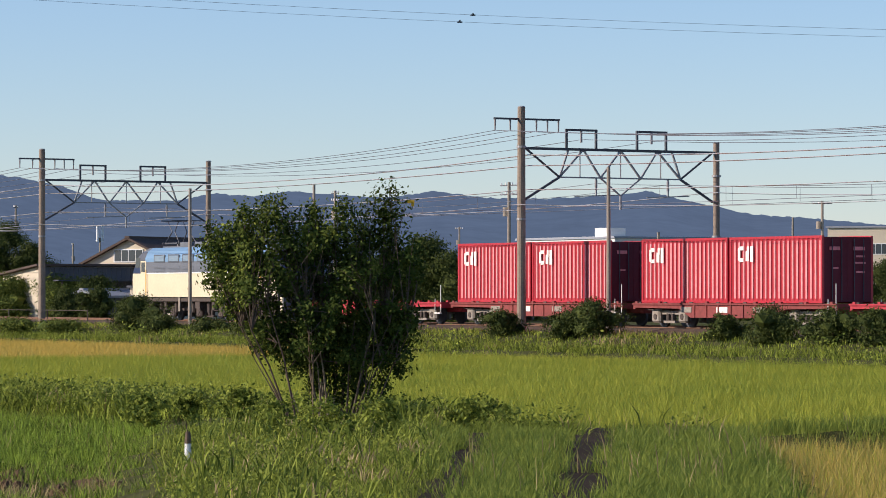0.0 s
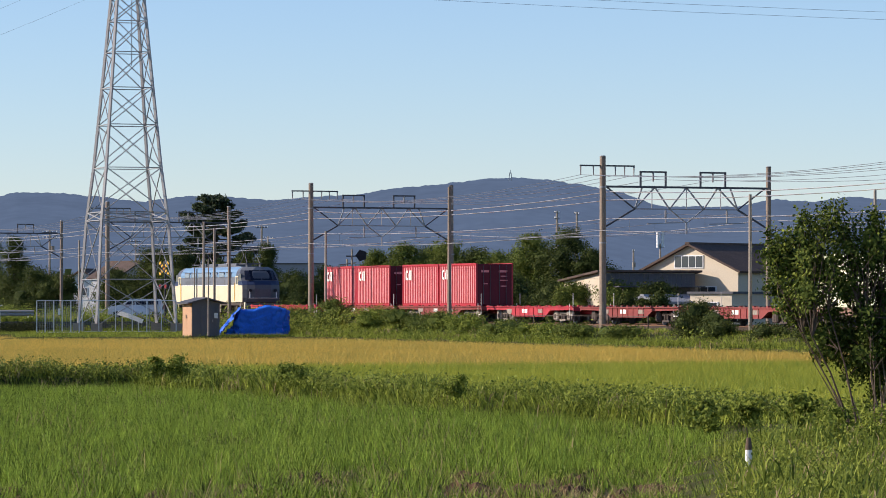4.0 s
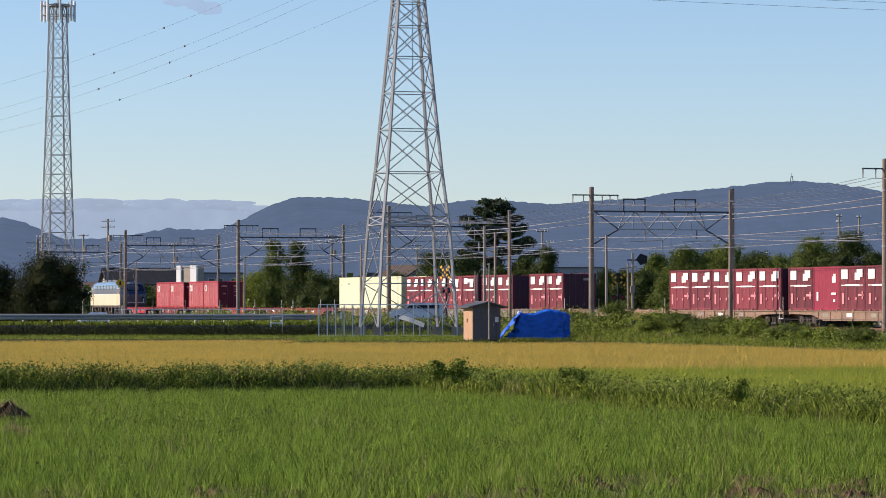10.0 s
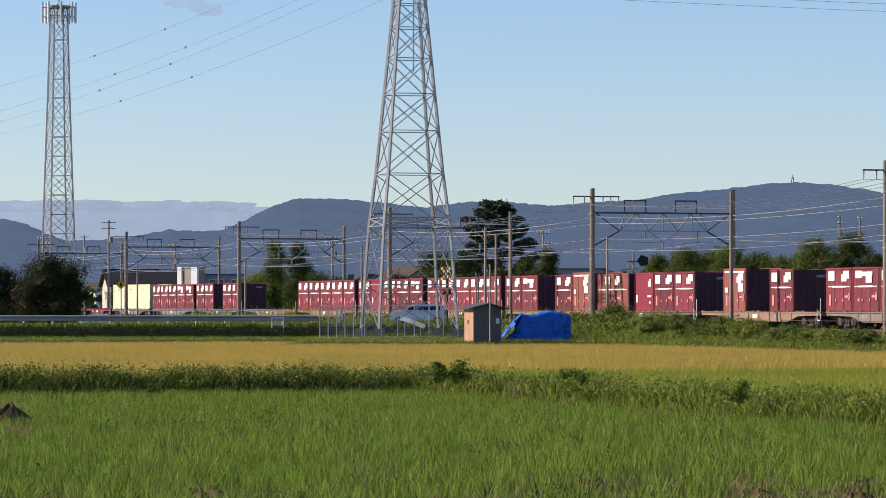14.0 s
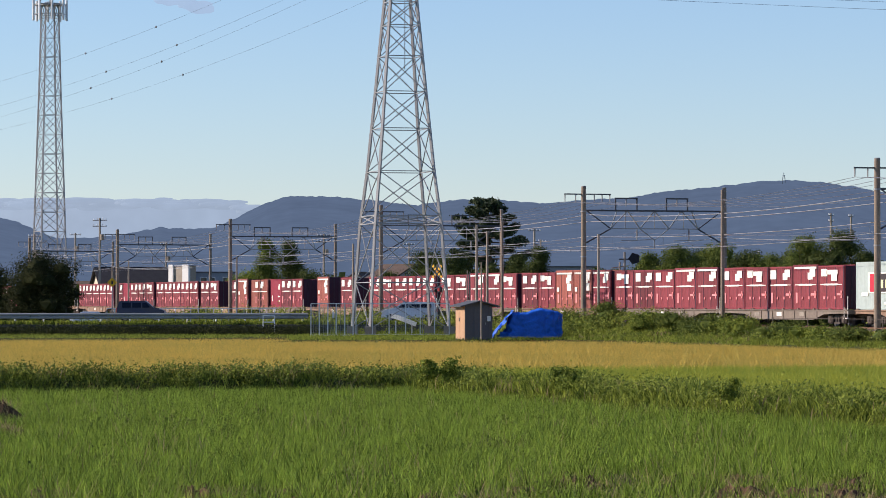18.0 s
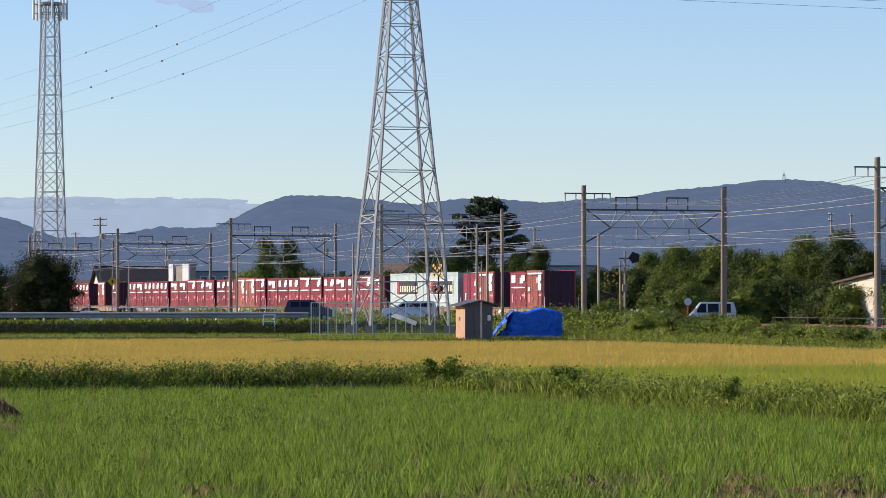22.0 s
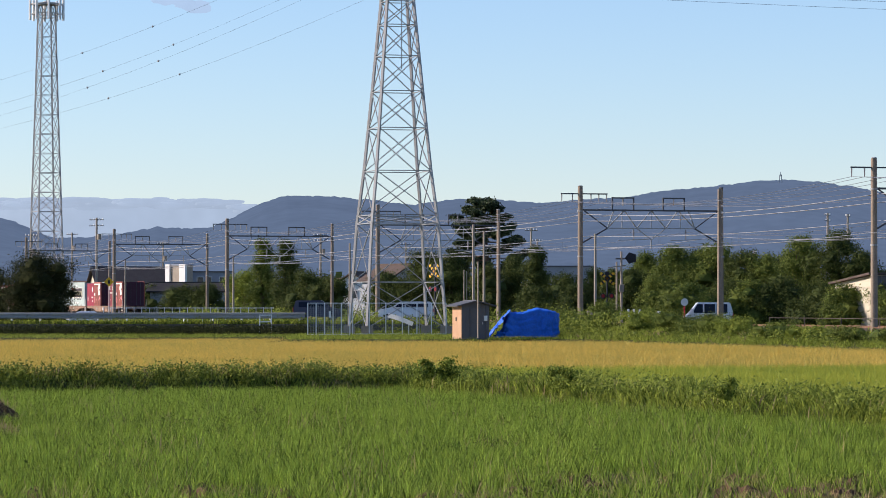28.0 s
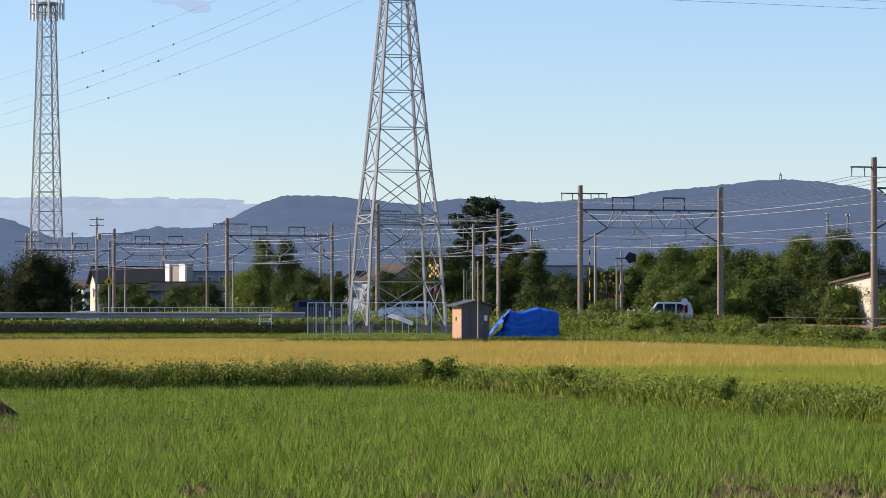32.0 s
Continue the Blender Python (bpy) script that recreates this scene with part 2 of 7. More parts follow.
def mesh_of(name, verts, faces, material, parent=None, smooth=False):
    me = bpy.data.meshes.new(name)
    verts, faces = np.asarray(verts, np.float32), np.asarray(faces, np.int32)
    k = faces.shape[1]
    me.vertices.add(len(verts))
    me.vertices.foreach_set("co", verts.ravel())
    me.loops.add(faces.size)
    me.loops.foreach_set("vertex_index", faces.ravel())
    me.polygons.add(len(faces))
    me.polygons.foreach_set("loop_start", np.arange(0, faces.size, k, dtype=np.int32))
    me.polygons.foreach_set("use_smooth", np.full(len(faces), smooth))
    me.update(calc_edges=True)
    me.materials.append(material)
    ob = new(name, me)
    ob.parent = parent
    return ob


def box(bm, c, size, rot=None, taper=1.0):
    g = bmesh.ops.create_cube(bm, size=1.0)["verts"]
    for v in g:
        k = taper if v.co.z > 0 else 1.0
        v.co = Vector((v.co.x * size[0] * k, v.co.y * size[1] * k, v.co.z * size[2]))
        if rot is not None:
            v.co = rot @ v.co
        v.co += Vector(c)
    return bm


def boxes(*items):
    bm = bmesh.new()
    for c, s in items:
        box(bm, c, s)
    return bm


def rounded(c, size, r=0.05, seg=2):
    bm = bmesh.new()
    box(bm, c, size)
    bmesh.ops.bevel(bm, geom=bm.edges[:], offset=r, segments=seg, affect='EDGES', profile=0.5)
    return bm


def rod(bm, p0, p1, r0, r1=None, seg=8):
    p0, p1 = Vector(p0), Vector(p1)
    r1 = r0 if r1 is None else r1
    q = (p1 - p0).to_track_quat('Z', 'Y').to_matrix()
    rings = []
    for p, r in ((p0, r0), (p1, r1)):
        rings.append([bm.verts.new(p + q @ Vector((r * math.cos(a), r * math.sin(a), 0)))
                      for a in (2 * math.pi * i / seg for i in range(seg))])
    for i in range(seg):
        j = (i + 1) % seg
        bm.faces.new((rings[0][i], rings[0][j], rings[1][j], rings[1][i]))
    bm.faces.new(rings[0][::-1])
    bm.faces.new(rings[1])
    return bm


def pipe(p0, p1, r0, r1=None, seg=8):
    return rod(bmesh.new(), p0, p1, r0, r1, seg)


BARS = {}


def bar(name, p0, p1, w, material, parent=None, h=None):
    """A straight steel member; all of one material share one mesh."""
    me = BARS.get(material.name)
    if me is None:
        bm = bmesh.new()
        box(bm, (0, 0, 0.5), (1, 1, 1))
        me = bpy.data.meshes.new("bar_" + material.name)
        bm.to_mesh(me)
        bm.free()
        me.materials.append(material)
        BARS[material.name] = me
    p0, p1 = Vector(p0), Vector(p1)
    d = p1 - p0
    ob = new(name, me)
    ob.parent = parent
    ob.matrix_basis = Matrix.Translation(p0) @ d.to_track_quat('Z', 'Y').to_matrix().to_4x4() @ Matrix.Diagonal((w, h or w, d.length, 1))
    return ob


def wire(name, points, r, material, label="", category="wire", parent=None):
    """A thin cable as one tube along points."""
    bm = bmesh.new()
    prev = None
    for i, p in enumerate(points):
        p = Vector(p)
        d = (Vector(points[min(i + 1, len(points) - 1)]) - Vector(points[max(i - 1, 0)]))
        q = d.to_track_quat('Z', 'Y').to_matrix()
        ring = [bm.verts.new(p + q @ Vector((r * math.cos(a), r * math.sin(a), 0))) for a in (0, 2.094, 4.189)]
        if prev:
            for k in range(3):
                bm.faces.new((prev[k], prev[(k + 1) % 3], ring[(k + 1) % 3], ring[k]))
        prev = ring
    ob = part(name, bm, material, parent)
    if parent is None:
        tagged(ob, label, category)
    return ob


def sag(a, b, drop, n=12):
    a, b = Vector(a), Vector(b)
    return [a.lerp(b, i / n) - Vector((0, 0, drop * 4 * (i / n) * (1 - i / n))) for i in range(n + 1)]


# ---------------------------------------------------------------- ground, hills, clouds
def ground_height(s, n):
    """Sunken paddies between low ridges; the line on its bank; level ground round the road."""
    def ramp(a, b, x):
        k = min(1, max(0, (x - a) / (b - a)))
        return k * k * (3 - 2 * k)
    p = plan(s, n)
    az = math.degrees(math.atan2(p.x, max(p.y, 1e-3)))
    d = math.hypot(p.x, p.y)
    low = 0.0
    if p.y > 20:
        near = (1 - ramp(99.2, 100.0, s)) * (1 - ramp(29.9, 30.7, n)) * (1 - ramp(8.6, 9.3, az))
        mid = ramp(32, 33, n) * (1 - ramp(73.2, 74.2, n)) * (1 - ramp(218.5, 219.5, s)) * ramp(46.5, 48, s)
        left = ramp(100.8, 101.8, s) * (1 - ramp(32, 33, n)) * (1 - ramp(218.5, 219.5, s))
        corner = ramp(18.0, 18.6, az - max(0, 55 - d) * 0.045) * (1 - ramp(56.5, 57.5, d))
        low = min(1, max(near, mid, left, corner)) * (1 - ramp(211.8, 212.8, p.y) * ramp(-10.5, -9.5, p.x))
    ridge = -0.1 if 44 < s < 102 and 28.5 < n < 33.5 else 0
    return -0.5 * low + ridge * (1 - low) + 0.62 * ramp(74.5, 78.5, n) - 0.25 * ramp(94, 99, n)


def build_ground():
    ss = sorted({-400, -200, -100, -50, -20, 0, 10, 500, 560, 700, 1000, 1600, 2600, 3600, 4700, *range(20, 104, 1), *range(104, 480, 10), *range(184, 222, 1)})
    nn = sorted({-2500, -1200, -600, -300, -150, -80, 110, 130, 160, 220, 350, 600, 1000, 1600, 2400, 3200, *range(-50, 105, 5), *range(4, 40, 1), *range(72, 101, 1)})
    verts = [plan(s, n, ground_height(s, n)) for s in ss for n in nn]
    w = len(nn)
    faces = [(i * w + j, (i + 1) * w + j, (i + 1) * w + j + 1, i * w + j + 1)[::-1] for i in range(len(ss) - 1) for j in range(w - 1)]
    ob = mesh_of("ground", verts, faces, M["earth"], smooth=True)
    tagged(ob, "flat farmland of rice paddies, grassy verges and a low rail bank", "ground", kind="structure")


build_ground()


def hills(name, prof, d, depth, material, label):
    """A range of hills: prof holds azimuth and height angle in degrees; the slope runs towards the viewer with gullies."""
    az = np.arange(-10, 23.01, 0.05)
    el = np.interp(az, [p[0] for p in prof], [p[1] for p in prof])
    rows = 14
    verts = []
    for i in range(rows + 1):
        k = i / rows
        for a, e in zip(az, el):
            dd = d - depth * (1 - k)
            w = noise.fractal(Vector((a * 2.2, k * 2.0, d * 0.01)), 0.8, 2.0, 5)
            e2 = e + 0.02 * k ** 6 * noise.fractal(Vector((a * 7, 3.3, d)), 0.7, 2.1, 4)
            h = math.tan(radians(e2)) * d * (k ** 0.8) * (1 + 0.05 * w * (1 - k))
            verts.append(ray_at(a, dd, h + 2.0))
    for a, e in zip(az, el):
        verts.append(ray_at(a, d + 200, 0))
    n = len(az)
    faces = [(i * n + j, i * n + j + 1, (i + 1) * n + j + 1, (i + 1) * n + j) for i in range(rows + 1) for j in range(n - 1)]
    ob = mesh_of(name, verts, faces, material, smooth=True)
    tagged(ob, label, "hills", kind="structure")


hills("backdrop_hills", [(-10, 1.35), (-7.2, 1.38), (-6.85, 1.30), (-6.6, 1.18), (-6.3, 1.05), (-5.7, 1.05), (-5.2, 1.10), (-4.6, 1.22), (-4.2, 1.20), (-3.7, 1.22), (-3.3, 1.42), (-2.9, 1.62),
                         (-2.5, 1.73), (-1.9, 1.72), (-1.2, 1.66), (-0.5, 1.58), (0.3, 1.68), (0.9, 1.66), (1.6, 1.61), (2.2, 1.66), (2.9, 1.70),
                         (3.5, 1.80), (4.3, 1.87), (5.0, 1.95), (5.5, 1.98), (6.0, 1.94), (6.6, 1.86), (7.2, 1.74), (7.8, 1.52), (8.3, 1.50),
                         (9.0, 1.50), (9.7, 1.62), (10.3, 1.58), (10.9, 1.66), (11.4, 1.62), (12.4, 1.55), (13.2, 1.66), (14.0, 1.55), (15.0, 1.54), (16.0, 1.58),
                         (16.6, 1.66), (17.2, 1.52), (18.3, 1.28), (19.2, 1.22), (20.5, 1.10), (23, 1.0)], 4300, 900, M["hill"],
      "forested hills along the horizon in a self-glowing haze blue")


def cloud_bank(name, a0, a1, e0, e1, d, material, label):
    """Puffy bank: many flattened lumps in one mesh."""
    bm = bmesh.new()
    rng = random.Random(5)
    for i in range(320):
        k = rng.random()
        a = a0 + (a1 - a0) * k
        top = e0 + (e1 - e0) * (0.86 + 0.12 * rng.random()) * min(1, (1 - k) * 3 + 0.55)
        r = d * math.tan(radians(0.04 + 0.10 * rng.random()))
        c = ray_at(a, d + rng.uniform(-60, 60), math.tan(radians(top)) * d - r * 0.42)
        g = bmesh.ops.create_icosphere(bm, subdivisions=2, radius=1.0)["verts"]
        for v in g:
            w = 1 + 0.25 * noise.noise(v.co * 1.7 + Vector((i, 0, 0)))
            v.co = Vector((v.co.x * r * 2.6 * w, v.co.y * r * 0.4, v.co.z * r * 0.42 * w)) + c
    box(bm, ray_at((a0 + a1) / 2, d + 50, math.tan(radians(e0 + 0.84 * (e1 - e0))) * d * 0.5),
        (d * math.tan(radians(a1 - a0)), 8, math.tan(radians(e0 + 0.84 * (e1 - e0))) * d))
    ob = part(name, bm, material)
    for p in ob.data.polygons:
        p.use_smooth = True
    tagged(ob, label, "cloud", kind="structure")


cloud_bank("backdrop_cloud", -9.5, -2.3, 1.0, 1.72, 4700, M["cloud"], "pale bank of low cloud beyond the hills")


def small_cloud():
    bm = bmesh.new()
    rng = random.Random(8)
    for i in range(16):
        a, e = -4.25 + rng.uniform(-0.36, 0.36), 4.86 + rng.uniform(-0.05, 0.10)
        r = 4600 * math.tan(radians(0.10 + 0.06 * rng.random()))
        g = bmesh.ops.create_icosphere(bm, subdivisions=2, radius=1.0)["verts"]
        c = ray_at(a, 4600 + i, 4600 * math.tan(radians(e - 0.25 * (a + 4.25))))
        for v in g:
            w = 1 + 0.4 * noise.noise(v.co * 2.1 + Vector((i * 3, 0, 0)))
            v.co = Vector((v.co.x * r * 1.3 * w, v.co.y * r * 0.3, v.co.z * r * 0.55 * w)) + c
    ob = part("backdrop_small_cloud", bm, M["cloud_grey"])
    for q in ob.data.polygons:
        q.use_smooth = True
    tagged(ob, "small grey ragged cloud in the blue sky", "cloud", kind="structure")


small_cloud()


# ---------------------------------------------------------------- vegetation makers
def in_view(p, lo=-7.9, hi=21.0):
    a = np.degrees(np.arctan2(p[:, 0], p[:, 1]))
    return (a > lo) & (a < hi)


def scatter(s0, s1, n0, n1, density, rng, keep=None):
    """Random places on the plan between s0..s1 and n0..n1."""
    k = int((s1 - s0) * (n1 - n0) * density)
    s, n = rng.uniform(s0, s1, k), rng.uniform(n0, n1, k)
    p = np.stack([U.x * s + N.x * n, U.y * s + N.y * n], 1)
    ok = in_view(p)
    if keep is not None:
        ok &= keep(s, n, p)
    return p[ok]


def blades(p, z, per, height, width, lean, rng, spread=0.08, plain=False):
    """Grass blades, one bent pair of faces each, round the places p."""
    k = len(p) * per
    base = np.repeat(p, per, 0) + rng.normal(0, spread, (k, 2))
    zz = np.repeat(z, per) if np.ndim(z) else np.full(k, z)
    h = height * rng.uniform(0.55, 1.15, k)
    az = rng.uniform(0, 2 * np.pi, k)
    ln = lean * rng.uniform(0.2, 1.3, k) * h
    dx, dy = np.cos(az) * ln, np.sin(az) * ln
    w = width * rng.uniform(0.6, 1.3, k) / 2
    az2 = rng.uniform(0, np.pi, k)
    wx, wy = np.cos(az2) * w, np.sin(az2) * w
    if plain:
        v = np.empty((k, 3, 3))
        v[:, 0] = np.stack([base[:, 0] - wx, base[:, 1] - wy, zz], 1)
        v[:, 1] = np.stack([base[:, 0] + wx, base[:, 1] + wy, zz], 1)
        v[:, 2] = np.stack([base[:, 0] + dx, base[:, 1] + dy, zz + h], 1)
        return v.reshape(-1, 3), np.arange(k)[:, None] * 3 + np.array([[0, 1, 2]])
    v = np.empty((k, 5, 3))
    v[:, 0] = np.stack([base[:, 0] - wx, base[:, 1] - wy, zz], 1)
    v[:, 1] = np.stack([base[:, 0] + wx, base[:, 1] + wy, zz], 1)
    v[:, 2] = np.stack([base[:, 0] + wx + dx * 0.4, base[:, 1] + wy + dy * 0.4, zz + h * 0.65], 1)
    v[:, 3] = np.stack([base[:, 0] - wx + dx * 0.4, base[:, 1] - wy + dy * 0.4, zz + h * 0.65], 1)
    v[:, 4] = np.stack([base[:, 0] + dx, base[:, 1] + dy, zz + h], 1)
    i = np.arange(k)[:, None] * 5
    f = np.concatenate([i + [0, 1, 2], i + [0, 2, 3], i + [3, 2, 4]], 0)
    return v.reshape(-1, 3), f


def grass(name, sets, material, label, category):
    vs, fs, o = [], [], 0
    for v, f in sets:
        vs.append(v)
        fs.append(f + o)
        o += len(v)
    ob = mesh_of(name, np.concatenate(vs), np.concatenate(fs), material)
    return tagged(ob, label, category, kind="stuff")


def leaf_cloud(c, per, spread, size, rng, flat=0.6, out=None, loose=0.55, tri=False):
    """Leaves round the clump centres c; out: the way each clump faces, which its leaves follow loosely."""
    k = len(c) * per
    base = np.repeat(c, per, 0) + rng.normal(0, 1, (k, 3)) * np.array([spread, spread, spread * flat])
    a, b = rng.normal(0, 1, (k, 3)), rng.normal(0, 1, (k, 3))
    if out is not None:
        face = np.repeat(out, per, 0) + rng.normal(0, loose, (k, 3))
        face /= np.linalg.norm(face, axis=1)[:, None]
        a -= face * (a * face).sum(1)[:, None]
        b = np.cross(face, a)
    a /= np.linalg.norm(a, axis=1)[:, None]
    b -= a * (a * b).sum(1)[:, None]
    b /= np.linalg.norm(b, axis=1)[:, None]
    L = size * rng.uniform(0.6, 1.3, k)[:, None]
    if tri:
        v = np.stack([base - a * L * 0.5, base + a * L * 0.5, base + b * L * 0.55], 1)
        return v.reshape(-1, 3), np.arange(k * 3).reshape(-1, 3)
    v = np.empty((k, 4, 3))
    v[:, 0], v[:, 1] = base - a * L * 0.5, base + b * L * 0.28
    v[:, 2], v[:, 3] = base + a * L * 0.5, base - b * L * 0.28
    i = np.arange(k)[:, None] * 4
    return v.reshape(-1, 3), np.concatenate([i + [0, 1, 2], i + [0, 2, 3]], 0)


def crown_points(n, w, h, z0, rng, shape="round", lumps=9):
    """Clump centres near the skin of an uneven crown made of several lumps."""
    lc = []
    for _ in range(lumps):
        k = min(1.0, (len(lc) + rng.uniform(0, 1)) / lumps)
        rad = {"round": math.sqrt(max(0.05, 1 - (2 * k - 1) ** 2)), "cone": 1.02 - 0.95 * k, "flat": 0.6 + 0.4 * k, "vase": 0.45 + 0.55 * k}[shape]
        a = rng.uniform(0, 2 * math.pi)
        r = rad * w / 2 * rng.uniform(0.15, 0.72)
        lc.append((r * math.cos(a), r * math.sin(a), z0 + h * (0.04 + 0.9 * k), rng.uniform(0.16, 0.30) * w * (0.40 + 0.60 * rad)))
    lc = np.array(lc)
    pick = rng.integers(0, lumps, n)
    d = rng.normal(0, 1, (n, 3))
    d /= np.linalg.norm(d, axis=1)[:, None]
    rr = lc[pick, 3] * rng.uniform(0.62, 1.08, n)
    p = lc[pick, :3] + d * rr[:, None] * np.array([1, 1, 0.75])
    p[:, 2] = np.maximum(p[:, 2], z0 * 0.6)
    return p, lc, d + np.array([0, 0, 0.25])


def ball_mesh():
    bm = bmesh.new()
    bmesh.ops.create_icosphere(bm, subdivisions=1, radius=1.0)
    v = np.array([q.co[:] for q in bm.verts])
    f = np.array([[q.index for q in p.verts] for p in bm.faces])
    bm.free()
    return v, f


BALL = ball_mesh()


def inner_mass(lc, rng):
    """The closed inside of a crown: a rough leafy lump within each group of leaves."""
    vs, fs, o = [], [], 0
    for x, y, z, r in lc:
        v = BALL[0] * (1 + 0.22 * np.sin(BALL[0] @ rng.normal(0, 3.2, (3, 3))).sum(1) / 1.7)[:, None]
        vs.append(v * r * np.array([0.5, 0.5, 0.38]) + np.array([x, y, z]))
        fs.append(BALL[1] + o)
        o += len(v)
    return np.concatenate(vs), np.concatenate(fs)


def tree(name, at, height, width, material, label, seed, shape="round", clear=0.25, clumps=110, per=26, leaf=0.22, lumps=10, category="tree", group=""):
    rng = np.random.default_rng(seed)
    ob = empty(name, Matrix.Translation(at), label, category, group)
    z0 = height * clear
    pts, lc, face = crown_points(clumps, width, height - z0, z0, rng, shape, lumps)
    up = height / max(pts[:, 2].max(), 0.1)
    pts[:, 2] *= up
    lc[:, 2] *= up
    bm = bmesh.new()
    tr = max(0.05, height * 0.022)
    top = Vector((rng.uniform(-0.1, 0.1) * width, rng.uniform(-0.1, 0.1) * width, height * 0.8))
    mid = Vector((top.x * 0.3, top.y * 0.3, height * 0.4))
    rod(bm, (0, 0, -0.1), mid, tr, tr * 0.7, 7)
    rod(bm, mid, top, tr * 0.7, tr * 0.2, 6)
    for q in lc:
        k = min(0.9, max(0.1, q[2] / height * 0.7))
        a = Vector((0, 0, 0)).lerp(mid, min(1, k * 2)) if k < 0.5 else mid.lerp(top, k * 2 - 1)
        rod(bm, a, Vector(q[:3]), tr * 0.4, tr * 0.1, 5)
    part("trunk", bm, M["bark"], ob)
    v, f = leaf_cloud(pts, per, width * 0.04, leaf, rng, 0.8, face, 0.5, True)
    v2, f2 = inner_mass(lc, rng)
    v2[:, 2] = np.maximum(v2[:, 2], 0.05)
    mesh_of("crown", np.concatenate([v, v2]), np.concatenate([f, f2 + len(v)]), material, ob)
    return ob


RUTS = ((Vector((8.4, 35.9)), Vector((13.6, 54.6)), 0.20), (Vector((9.9, 35.9)), Vector((15.9, 56.2)), 0.31))


def patchy(p, scale, seed):
    """Smooth random field, about -1..1, over places p."""
    return np.array([noise.fractal(Vector((x * scale, y * scale, seed)), 0.7, 2.0, 3) for x, y in p])


def on_rut(p, extra=0.0):
    hit = np.zeros(len(p), bool)
    wob = patchy(p, 1.3, 51.0)
    for a, b, w in RUTS:
        d = np.array(b - a)
        L = np.hypot(*d)
        d /= L
        q = p - np.array(a)
        along, side = q @ d, np.abs(q @ np.array([-d[1], d[0]]))
        hit |= (side < w + extra + 0.10 * np.sin(along * 1.7) + 0.22 * wob) & (along < L)
    return hit


def az_d(p):
    return np.degrees(np.arctan2(p[:, 0], p[:, 1])), np.hypot(p[:, 0], p[:, 1])


def build_rice():
    rng = np.random.default_rng(11)
    # the near paddy, green, with bare muddy patches towards the viewer
    p = scatter(34, 99.6, -20, 30.5, 15, rng, lambda s, n, q: (np.hypot(q[:, 0], q[:, 1]) > 37) & (np.degrees(np.arctan2(q[:, 0], q[:, 1])) < 8.9))
    a, d = az_d(p)
    f = patchy(p, 0.55, 4.0)
    bare = (d < 57) & (1.8 * f + (49.6 - d) * 0.11 - 0.30 * np.clip(1.5 - a, 0, 1.5) > 0)
    bare |= (np.hypot((a + 6.95) * 1.0, (d - 72) * 0.09) < 0.28)
    thin = f + 0.6 * patchy(p, 2.2, 9.0) < -0.30
    g = patchy(p, 1.1, 21.0)
    ok = ~bare & ~thin
    tall = blades(p[ok & (g > 0)], -0.5, 31, 0.37, 0.014, 0.65, rng, 0.065, True)
    low = blades(p[ok & (g <= 0)], -0.5, 27, 0.29, 0.014, 0.8, rng, 0.065, True)
    short = blades(p[thin & ~bare], -0.5, 9, 0.24, 0.016, 0.9, rng, 0.09, True)
    few = blades(p[bare][::4], -0.5, 8, 0.20, 0.016, 0.9, rng, 0.10, True)
    grass("rice_paddy", [tall, low, short, few], M["rice_green"], "bright green rice standing in the near paddy", "rice field")
    grass("rice_stubble", [blades(p[bare][::2], -0.5, 5, 0.17, 0.02, 1.2, rng, 0.15, True), blades(p[thin][::6], -0.5, 3, 0.5, 0.014, 0.6, rng, 0.12, True)], M["straw"], "dry straw stubble in bare muddy patches", "stubble")
    h = patchy(p, 0.32, 41.0) + 0.6 * patchy(p, 1.4, 43.0)
    q = p[(h > 0.42) & (d < 84) & ~bare][::5]
    c = np.concatenate([q, rng.uniform(-0.42, -0.20, len(q))[:, None]], 1)
    grass("paddy_weeds", [leaf_cloud(c, 16, 0.11, 0.06, rng, 0.7)], M["leaf"], "dark weed tufts standing among the green rice", "weeds")
    q = p[(h < -0.45) & (d < 76)][::6]
    grass("rice_stubble", [blades(q, -0.5, 5, 0.36, 0.012, 0.7, rng, 0.10, True)], M["straw"], "dry yellowed stalks among the green rice", "stubble")
    # beyond the ridge, yellow-green
    p = scatter(40, 124, 32.5, 75, 16, rng, lambda s, n, q: s > 47)
    row = np.sin((p @ np.array([U.x, U.y])) * 1.7 + 0.8 * patchy(p, 0.12, 61.0)) > -0.62
    grass("rice_paddy", [blades(p[row], -0.38, 8, 0.32, 0.024, 0.8, rng, 0.13, True)], M["rice_lime"], "yellow-green ripening rice in a paddy beside the railway", "rice field")
    # golden strip towards the road
    p = scatter(102, 219, -8, 73.5, 7.5, rng, lambda s, n, q: ((s > 124.5) | (n < 32)) & ((q[:, 1] < 212.4) | (q[:, 0] < -10)))
    grass("rice_paddy", [blades(p, -0.42, 9, 0.42, 0.040, 0.9, rng, 0.15, True)], M["rice_gold"], "golden ripe rice in a strip before the road and railway", "rice field")
    # golden corner by the farm track
    p = scatter(20, 47, 16, 45, 22, rng)
    a, d = az_d(p)
    p = p[(a > 18.0 + (55 - d) * 0.045 + 0.35 * patchy(p, 0.6, 2.0)) & (d < 56.5)]
    grass("rice_paddy", [blades(p, -0.5, 8, 0.50, 0.016, 0.7, rng, 0.10, True)], M["rice_corner"], "golden ripe rice beside the farm track", "rice field")
    grass("rice_paddy", [blades(p[::3], -0.5, 5, 0.5, 0.018, 0.45, rng, 0.10, True)], M["rice_lime"], "green tillers among the golden rice", "rice field")
